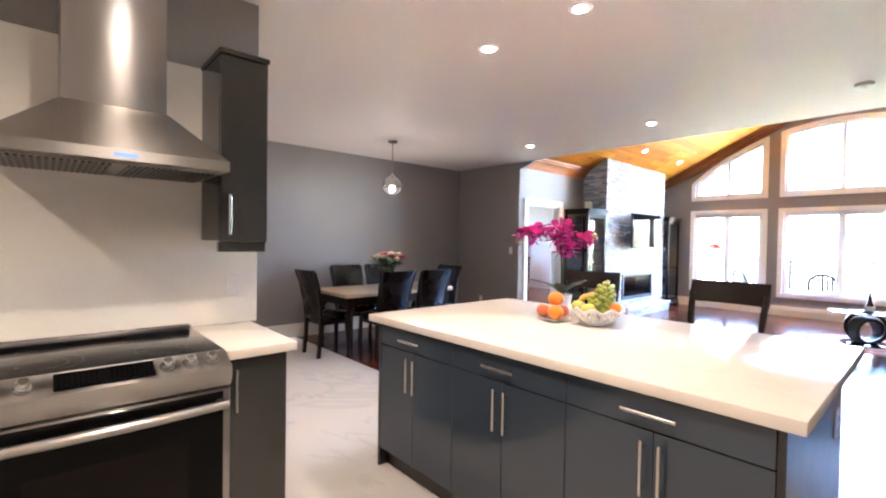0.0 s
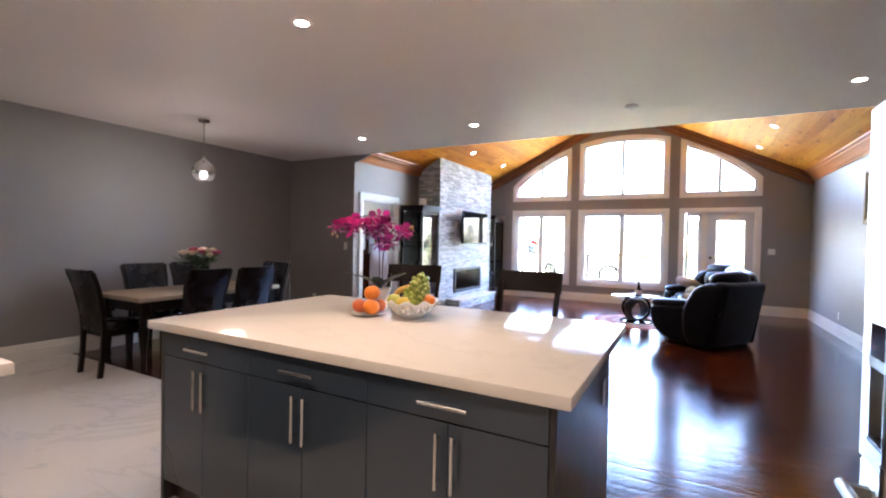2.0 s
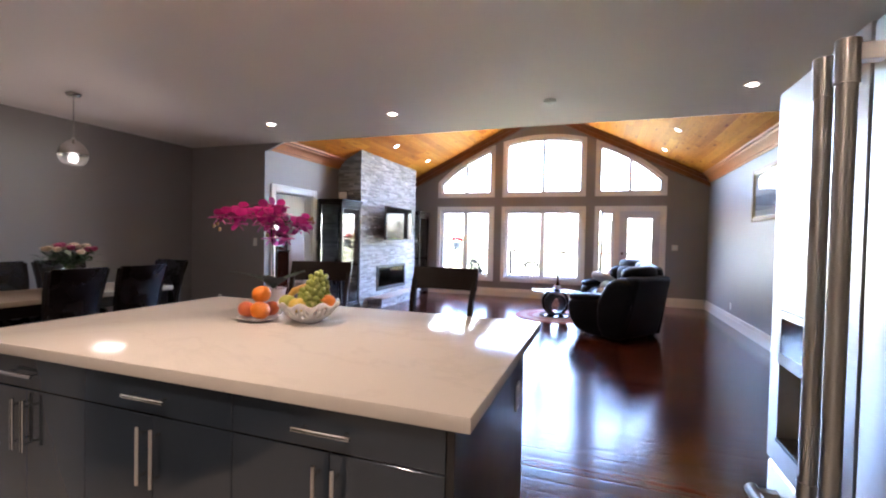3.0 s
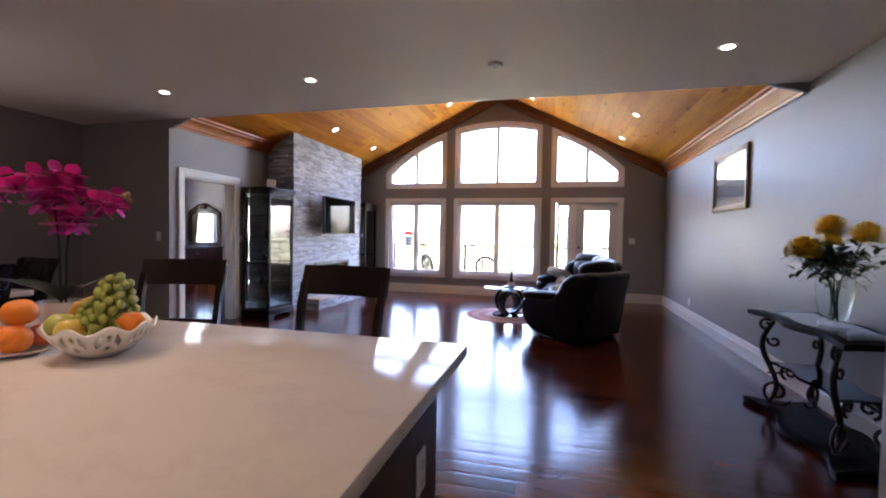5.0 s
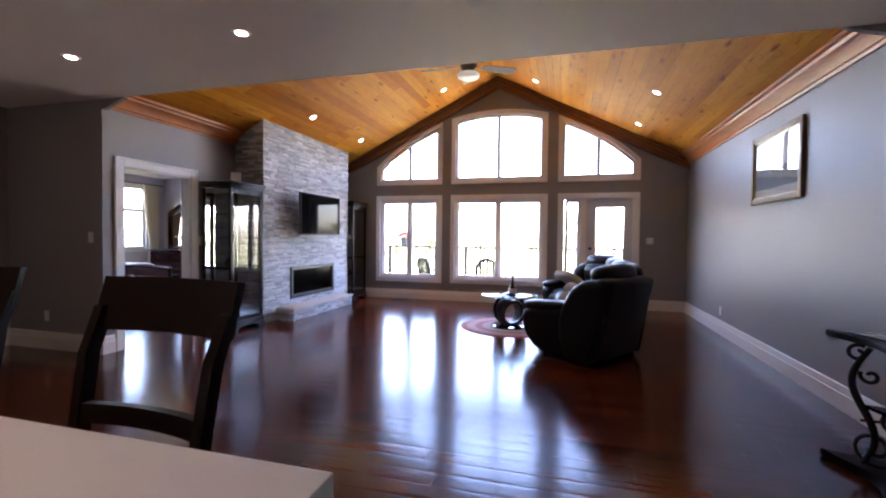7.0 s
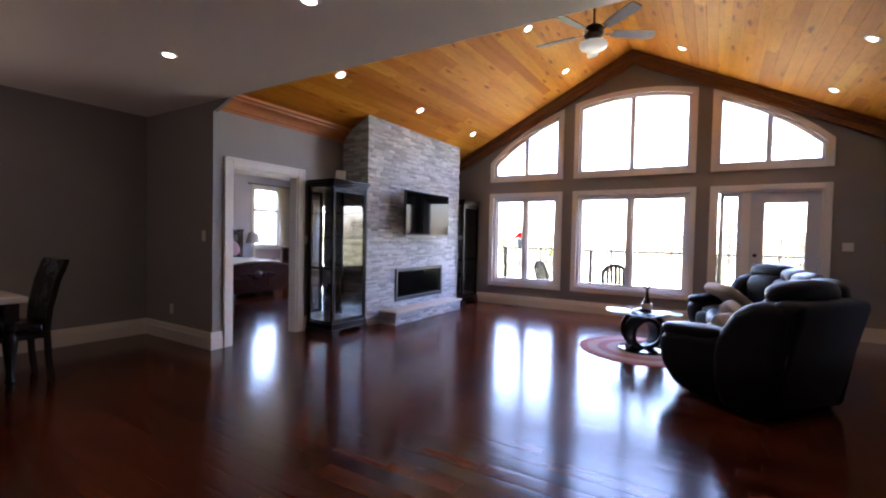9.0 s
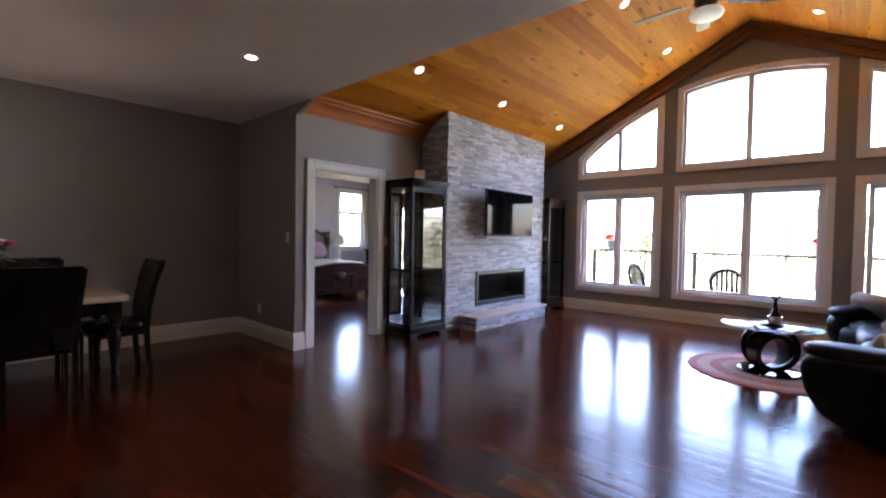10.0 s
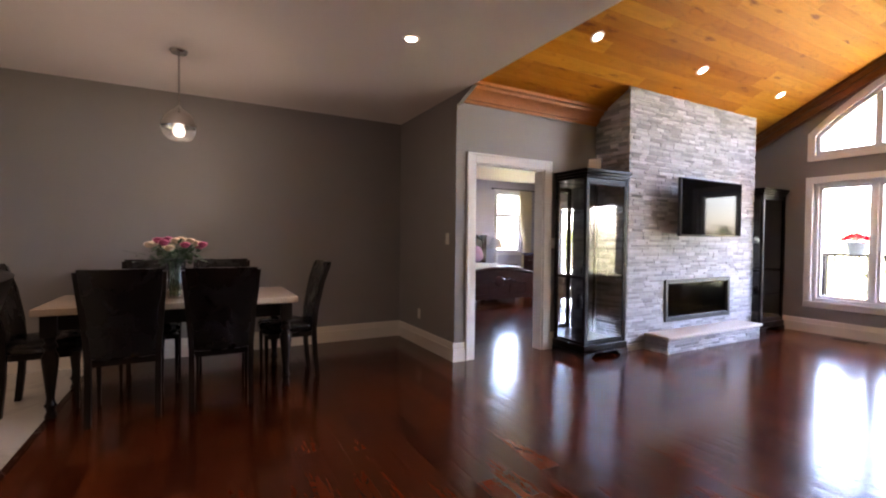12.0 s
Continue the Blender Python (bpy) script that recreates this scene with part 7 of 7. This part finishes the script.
part("mattress", bm, LINEN, bed, "pale bed cover", smooth=60)
for x, mt, lab in ((0.38, PILLOW_RED, "printed red and blue pillow on the bed"), (-0.38, LINEN, "pale pillow on the bed")):
    bm = bmesh.new()
    puff(bm, (0, 0, 0), (0.62, 0.42, 0.17), 2.8)
    ob = solid("bed_pillow", bm, mt, lab, "pillow", smooth=60)
    ob.matrix_basis = pose(8.42 + x, 9.36, 0.92, 62, 0, 0)
t = thing("nightstand", "dark cherry nightstand beside the bed", "nightstand", Matrix.Translation((9.68, 9.38, 0)))
part("body", box(-0.26, 0.26, -0.2, 0.22, 0.08, 0.62, 0.006), CHERRY, t)
part("top", box(-0.29, 0.29, -0.23, 0.24, 0.621, 0.655, 0.006), CHERRY, t)
part("plinth", box(-0.24, 0.24, -0.18, 0.2, 0.0, 0.0795), CHERRY, t)
for z in (0.13, 0.37):
    dr = part("drawer", box(-0.23, 0.23, -0.212, -0.2005, z, z + 0.21, 0.004), CHERRY, t)
    bm = bmesh.new()
    ball(bm, (0, -0.225, z + 0.105), 0.014, 10, 8)
    part("knob", bm, FAN_BRASS, dr)
t = thing("table_lamp", "table lamp with a pale fabric shade", "lamp", Matrix.Translation((9.50, 9.38, 0.6555)))
bm = bmesh.new()
lathe(bm, [(0.07, 0), (0.075, 0.02), (0.03, 0.05), (0.05, 0.14), (0.055, 0.2), (0.02, 0.30), (0.012, 0.42)], n=20)
part("base", bm, CERAMIC, t)
bm = bmesh.new()
rows = [ring(bm, (0, 0, h), (1, 0, 0), (0, 1, 0), r, r, 28) for r, h in ((0.17, 0.38), (0.10, 0.62), (0.097, 0.62), (0.167, 0.38))]
for a_, b_ in zip(rows, rows[1:] + rows[:1]):
    bridge(bm, a_, b_)
part("shade", bm, LAMPSHADE, t)
t = thing("curtain_rod", "dark curtain rod over the bedroom window", "curtain rod", Matrix.Translation((0, 0, 0)))
bm = bmesh.new()
tube(bm, [(9.527, 9.59, 2.466), (10.81, 9.59, 2.466)], 0.011, 10)
for x in (9.516, 10.821):
    ball(bm, (x, 9.59, 2.466), 0.022, 10, 8)
part("rod", bm, BLACK_PLASTIC, t)
for x in (9.614, 10.767):
    bm = bmesh.new()
    tube(bm, [(x, 9.59, 2.466), (x, 9.659, 2.466)], 0.008, 8)
    part("bracket", bm, BLACK_PLASTIC, t)
bm = bmesh.new()
n = 60
rows = []
for z, pinch in ((2.451, 1.0), (1.9, 0.95), (1.35, 0.72), (1.1, 0.62), (0.8, 0.75), (0.03, 0.95)):
    rows.append([bm.verts.new((10.723 - 0.36 * pinch + 0.36 * pinch * k / n, 9.59 + 0.028 * math.sin(k * 0.95) * (0.7 + 0.3 * pinch), z)) for k in range(n + 1)])
for a_, b_ in zip(rows, rows[1:]):
    for k in range(n):
        bm.faces.new((a_[k], a_[k + 1], b_[k + 1], b_[k]))
ob = solid("curtain", bm, CURTAIN, "cream tied curtain beside the bedroom window", "curtain", smooth=60)
md = ob.modifiers.new("cloth", "SOLIDIFY")
md.thickness = 0.004
t = thing("dresser", "dark cherry dresser with an arched carved mirror", "dresser", Matrix.Translation((10.665, 8.96, 0)) @ R(-90))
part("body", box(-0.55, 0.55, -0.24, 0.27, 0.07, 0.88, 0.008), CHERRY, t)
part("top", box(-0.58, 0.58, -0.27, 0.28, 0.881, 0.92, 0.008), CHERRY, t)
part("plinth", box(-0.53, 0.53, -0.22, 0.26, 0.0, 0.0695), CHERRY, t)
for x in (-0.275, 0.275):
    for z in (0.11, 0.37, 0.63):
        dr = part("drawer", box(x - 0.255, x + 0.255, -0.253, -0.2405, z, z + 0.235, 0.005), CHERRY, t)
        bm = bmesh.new()
        tube(bm, [(x - 0.05, -0.254, z + 0.12), (x - 0.03, -0.275, z + 0.11), (x + 0.03, -0.275, z + 0.11), (x + 0.05, -0.254, z + 0.12)], 0.006, 8)
        part("pull", bm, FAN_BRASS, dr)
bm = bmesh.new()
n = 24
inner = [(-0.40, 1.02)] + [(-0.40 + 0.8 * k / n, 1.72 + 0.12 * math.sin(math.pi * k / n)) for k in range(n + 1)] + [(0.40, 1.02)]
outer = [(-0.50, 0.921)] + [(-0.50 + 1.0 * k / n, 1.80 + 0.24 * math.sin(math.pi * k / n) ** 1.5) for k in range(n + 1)] + [(0.50, 0.921)]
inner.append(inner[0])
outer.append(outer[0])
strip(bm, inner, outer, 0.0, 0.05)
bmesh.ops.transform(bm, matrix=Matrix.Translation((0, 0.26, 0)) @ R(-90), verts=bm.verts)
part("mirror_frame", bm, CHERRY, t, "arched carved frame")
bm = bmesh.new()
for s in (-1, 1):
    tube(bm, [(s * 0.02, 0.20, 1.93), (s * 0.14, 0.20, 1.99), (s * 0.28, 0.20, 1.90), (s * 0.40, 0.20, 1.86), (s * 0.46, 0.20, 1.80)], [0.05, 0.035, 0.03, 0.03, 0.015], 8)
ball(bm, (0, 0.20, 1.97), (0.09, 0.03, 0.08), 14, 10)
part("carving", bm, CHERRY, t, "carved crest")
bm = bmesh.new()
prism(bm, inner[:-1], "y", 0.235, 0.24)
part("mirror", bm, MIRROR, t, "clear mirror", smooth=0)
t = thing("dresser_flowers", "small vase of pale flowers on the dresser", "vase", Matrix.Translation((10.55, 8.62, 0.9205)))
bm = bmesh.new()
lathe(bm, [(0.04, 0), (0.05, 0.06), (0.03, 0.14), (0.04, 0.18)], n=20)
part("vase", bm, CLEAR, t)
rng = random.Random(6)
bm = bmesh.new()
scatter_leaves(bm, rng, 60, (0, 0, 0.24), (0.06, 0.06, 0.04), 0.06)
part("foliage", bm, LEAF, t, smooth=0)
bm = bmesh.new()
for k in range(12):
    puff(bm, (rng.gauss(0, 0.07), rng.gauss(0, 0.06), 0.28 + rng.uniform(-0.03, 0.05)), (0.05, 0.05, 0.045), 2.0, 8, 6)
part("blooms", bm, ROSE_CREAM, t, smooth=60)
down_light(9.6, 7.3, BCEIL, 0, 2.0, LAMP_DISC, "lit round recessed downlight in the bedroom ceiling", "bedroom downlights")

# ---- deck ----
DKX0, DKX1, DKY0, DKY1 = XE + 0.165, 13.35, -5.0, 4.62
deck = thing("deck", "wooden deck outside the window wall", "deck", Matrix.Translation((0, 0, 0)), kind="structure")
bm = bmesh.new()
n = 17
for k in range(n):
    x0 = DKX0 + (DKX1 - DKX0) * k / n
    cube(bm, x0 + 0.003, DKX0 + (DKX1 - DKX0) * (k + 1) / n - 0.003, DKY0, DKY1, -0.14, -0.11)
part("deck_boards", bm, DECK_WOOD, deck, smooth=0)["kind"] = "stuff"
bm = bmesh.new()
for y in (-4.8, -2.6, -0.4, 1.8, 4.4):
    cube(bm, DKX0, DKX1, y - 0.05, y + 0.05, -0.32, -0.1405)
    cube(bm, DKX1 - 0.2, DKX1 - 0.06, y - 0.07, y + 0.07, -2.6, -0.3205)
part("deck_frame", bm, DECK_WOOD, deck, smooth=0)
rail = thing("railing", "black metal deck railing with slim balusters", "railing", Matrix.Translation((DKX1 - 0.06, 0, -0.1095)))
bm = bmesh.new()
cube(bm, -0.03, 0.03, DKY0, DKY1, 1.12, 1.165, 0.004)
part("top_rail", bm, RAIL_BLACK, rail)
bm = bmesh.new()
cube(bm, -0.015, 0.015, DKY0, DKY1, 0.10, 0.13)
part("bottom_rail", bm, RAIL_BLACK, rail)
POST = mesh_from("post", box(-0.03, 0.03, -0.03, 0.03, 0.0, 1.1195, 0.003), RAIL_BLACK)
BAL = mesh_from("baluster", box(-0.008, 0.008, -0.008, 0.008, 0.13, 1.1195), RAIL_BLACK)
for y in (-4.9, -2.5, -0.05, 2.45, 4.55):
    ob = new("post", POST)
    ob.parent, ob.location = rail, (0, y, 0)
y = DKY0 + 0.15
while y < DKY1 - 0.05:
    ob = new("baluster", BAL)
    ob.parent, ob.location = rail, (0, y, 0)
    y += 0.11


def patio_chair(m):
    t = thing("patio_chair", "dark plastic patio chair with arched slatted back", "chair", m, "deck chairs")
    for x in (-0.24, 0.24):
        for y in (-0.2, 0.24):
            bm = bmesh.new()
            tube(bm, [(x, y, 0), (x * 0.95, y * 0.9, 0.42)], 0.02, 6)
            part("leg", bm, PATIO_GREEN, t)
        bm = bmesh.new()
        tube(bm, [(x, 0.24, 0.40), (x * 1.08, 0.2, 0.62), (x * 1.1, -0.05, 0.65), (x, -0.22, 0.62)], 0.02, 6)
        part("arm", bm, PATIO_GREEN, t)
    bm = bmesh.new()
    cube(bm, -0.25, 0.25, -0.22, 0.26, 0.40, 0.43, 0.008)
    part("seat", bm, PATIO_GREEN, t)
    bm = bmesh.new()
    tube(bm, [(-0.23 * math.cos(math.pi * k / 16) if 0 < k < 16 else (-0.23 if k == 0 else 0.23), -0.24 - 0.10 * (0.45 + 0.45 * math.sin(math.pi * k / 16)), 0.70 + 0.21 * math.sin(math.pi * k / 16)) for k in range(17)], 0.032, 8)
    for s in (-1, 1):
        tube(bm, [(s * 0.21, -0.21, 0.42), (s * 0.23, -0.285, 0.70)], 0.030, 8)
    part("back_frame", bm, PATIO_GREEN, t)
    for k in range(5):
        x = -0.14 + 0.07 * k
        bm = bmesh.new()
        zt = 0.70 + 0.21 * math.sqrt(max(1 - (x / 0.23) ** 2, 0))
        cube(bm, x - 0.021, x + 0.021, -0.008, 0.008, 0.0, zt - 0.42, 0.002)
        bmesh.ops.transform(bm, matrix=Matrix.Translation((0, -0.205, 0.42)) @ Matrix.Rotation(radians(14), 4, "X"), verts=bm.verts)
        part("back_slat", bm, PATIO_GREEN, t)
    return t


pc = patio_chair(Matrix.Translation((12.1, 1.66, -0.1095)) @ R(-84))
copy_thing(pc, Matrix.Translation((12.1, 2.94, -0.1095)) @ R(-130))


def flower_box(m, seed):
    t = thing("hanging_planter", "grey hanging planter of red flowers on the railing", "planter", m, "railing planters")
    bm = bmesh.new()
    lathe(bm, [(0.09, 0.0), (0.10, 0.02), (0.135, 0.20), (0.14, 0.21), (0.12, 0.21)], n=24)
    part("pot", bm, POT_GREY, t)
    rg = random.Random(seed)
    bm = bmesh.new()
    scatter_leaves(bm, rg, 30, (0, 0, 0.22), (0.08, 0.08, 0.02), 0.05)
    part("foliage", bm, LEAF, t, smooth=0)
    bm = bmesh.new()
    for k in range(150):
        a_, q_ = k * 2.39996, math.sqrt((k + 0.5) / 150)
        c = Vector((0.20 * q_ * math.cos(a_), 0.20 * q_ * math.sin(a_), 0.335 - 0.11 * q_ * q_ + rg.gauss(0, 0.012)))
        for j in range(6):
            leaf_at(bm, c, (math.cos(j * 1.05), math.sin(j * 1.05), 0.5), 0.04, 0.036, 0.1)
    part("blooms", bm, RED_BLOOM, t, "red blooms", smooth=0)
    bm = bmesh.new()
    cube(bm, -0.005, 0.19, -0.03, 0.03, -0.004, -0.0005)
    part("bracket", bm, RAIL_BLACK, t)


flower_box(Matrix.Translation((13.25 - 0.03, 4.08, 1.047)), 1)
flower_box(Matrix.Translation((13.25 - 0.03, 0.42, 1.047)), 2)

# ---- trees beyond the lawn ----
rng = random.Random(31)


def tree(x, y, h, seed, conifer):
    rg = random.Random(seed)
    t = thing("tree", "tall conifer at the edge of the lawn" if conifer else "leafy young tree at the edge of the lawn", "tree", Matrix.Translation((x, y, -2.6)), "trees beyond the lawn")
    bm = bmesh.new()
    lean = (rg.uniform(-0.3, 0.3), rg.uniform(-0.3, 0.3))
    trunk = [(lean[0] * k / 5, lean[1] * k / 5, h * 0.9 * k / 5) for k in range(6)]
    tube(bm, trunk, [0.2 * (1 - 0.16 * k) for k in range(6)], 7)
    limbs = []
    for k in range(11):
        u = 0.22 + 0.065 * k
        a_ = k * 2.4 + rg.uniform(-0.4, 0.4)
        ln = h * (0.30 * (1.05 - u) if conifer else 0.27 * math.sin(math.pi * min(u + 0.12, 1)))
        p = Vector((lean[0] * u, lean[1] * u, h * u))
        q = p + Vector((math.cos(a_) * ln, math.sin(a_) * ln, ln * (-0.05 if conifer else 0.55)))
        tube(bm, [p, p.lerp(q, 0.5) + Vector((0, 0, 0.1)), q], [0.06, 0.04, 0.012], 5)
        limbs.append((p, q))
    part("trunk", bm, BARK, t)
    bm = bmesh.new()
    for p, q in limbs:
        for j in range(90):
            c = p.lerp(q, rg.uniform(0.3, 1.05)) + Vector((rg.gauss(0, 1), rg.gauss(0, 1), rg.gauss(0, 0.7))) * (0.035 if conifer else 0.055) * h
            leaf_at(bm, c, (rg.uniform(-1, 1), rg.uniform(-1, 1), rg.uniform(-0.6, 0.6)), 0.24 * rg.uniform(0.6, 1.3), 0.17, 0.3)
    part("crown", bm, TREE_LEAF, t, smooth=0)


for k in range(34):
    tree(48 + rng.uniform(0, 24), -62 + 4.0 * k + rng.uniform(-1.2, 1.2), rng.uniform(4.5, 9.0), 100 + k, rng.random() < 0.35)
for k in range(9):
    tree(-4 + 3.4 * k + rng.uniform(-1, 1), 40 + rng.uniform(0, 9), rng.uniform(4.5, 8.0), 200 + k, rng.random() < 0.35)

# ---- marble tiles of kitchen and dining edge ----
FLX = 2.515
tiles = solid("floor_tile", box(XW, FLX, YS, YD, -0.055, -0.0025), GROUT, "white marble tile floor with fine grey veins", "floor", "structure", smooth=0)
tm = bmesh.new()
cube(tm, 0, 1, 0, 1, 0, 1)
TILE_MESH = mesh_from("tile", tm, TILE, 0)
TW, TL = 0.60, 1.20
ix = 0
x = FLX
while x > XW:
    x0 = max(x - TL, XW)
    y = YS - (0.0 if ix % 2 else 0.3)
    while y < YD:
        y0, y1 = max(y, YS), min(y + TW, YD)
        if y1 - y0 > 0.03 and x - x0 > 0.03:
            ob = new("tile", TILE_MESH)
            ob.parent = tiles
            ob.location, ob.scale = (x0 + 0.0008, y0 + 0.0008, -0.0024), (x - x0 - 0.0016, y1 - y0 - 0.0016, 0.0024)
        y += TW
    x -= TL
    ix += 1

# ---- hardwood boards ----
wood = solid("floor", box(FLX, XE + 0.0, YS, YD, -0.055, -0.004), DARK_PANEL, "glossy red-brown hardwood floor", "floor", "structure", smooth=0)
wood_b = solid("floor_bedroom", box(XD + 0.13, BXE, YN, BY, -0.055, -0.0045), DARK_PANEL, "glossy red-brown hardwood bedroom floor", "floor", "structure", smooth=0)
PROFILE = [(0.0, -0.0025), (0.0006, -0.0003), (0.008, -0.00005), (0.03, -0.000008), (0.0625, 0.0), (0.095, -0.000008), (0.117, -0.00005), (0.1244, -0.0003), (0.125, -0.0025)]
BOARD = 0.125


def board_geometry(x, y0, y1, tilt, verts, faces):
    k = len(verts)
    m = len(PROFILE)
    for y in (y0, y1):
        for u, z in PROFILE:
            verts.append((x + u, y, z + tilt * (u - 0.0625)))
    faces += [(k + i, k + i + 1, k + m + i + 1, k + m + i) for i in range(m - 1)]


def board_mesh(name, verts, faces):
    me = bpy.data.meshes.new(name)
    me.from_pydata(verts, [], faces)
    me.polygons.foreach_set("use_smooth", [True] * len(me.polygons))
    me.materials.append(HARDWOOD)
    bm = bmesh.new()
    bm.from_mesh(me)
    bmesh.ops.recalc_face_normals(bm, faces=bm.faces)
    for f in bm.faces:
        if f.normal.z < 0:
            f.normal_flip()
    bm.to_mesh(me)
    bm.free()
    me.set_sharp_from_angle(angle=radians(30))
    return me


v_, f_ = [], []
board_geometry(0, 0, 1, 0, v_, f_)
BOARD_MESH = board_mesh("board", v_, f_)
rng = random.Random(77)
count = 0
for parent, xa, xb, ya, yb in ((wood, FLX, XE, YS, YN), (wood, FLX, XD, YN, YD), (wood_b, XD + 0.13, BXE, YN, BY)):
    verts, faces = [], []
    x = xa
    while x < xb - 0.01:
        y = ya - rng.uniform(0, 1.0)
        while y < yb:
            ln = rng.choice((0.45, 0.6, 0.75, 0.9, 1.1, 1.3))
            y0, y1 = max(y, ya), min(y + ln, yb)
            if y1 - y0 > 0.04:
                tilt = rng.gauss(0, 0.0021)
                if parent is wood and count < 290 and 3.0 < x < 7.0 and ya < 0:
                    ob = new("board", BOARD_MESH)
                    ob.parent = wood
                    ob.matrix_basis = Matrix.Translation((x + 0.0625, y0 + 0.0006, 0)) @ Matrix.Rotation(-tilt, 4, "Y") @ Matrix.Translation((-0.0625, 0, 0)) @ Matrix.Diagonal((1, y1 - y0 - 0.0012, 1, 1))
                    count += 1
                else:
                    board_geometry(x, y0 + 0.0006, y1 - 0.0006, tilt, verts, faces)
            y += ln
        x += BOARD
    ob = new("boards", board_mesh("boards", verts, faces))
    ob.parent = parent
    tagged(ob, kind="stuff")
solid("threshold_strip", box(FLX - 0.02, FLX + 0.02, YS, YD, -0.002, 0.004, 0.002), CHERRY, "dark wood strip between tile and hardwood", "threshold", "structure")
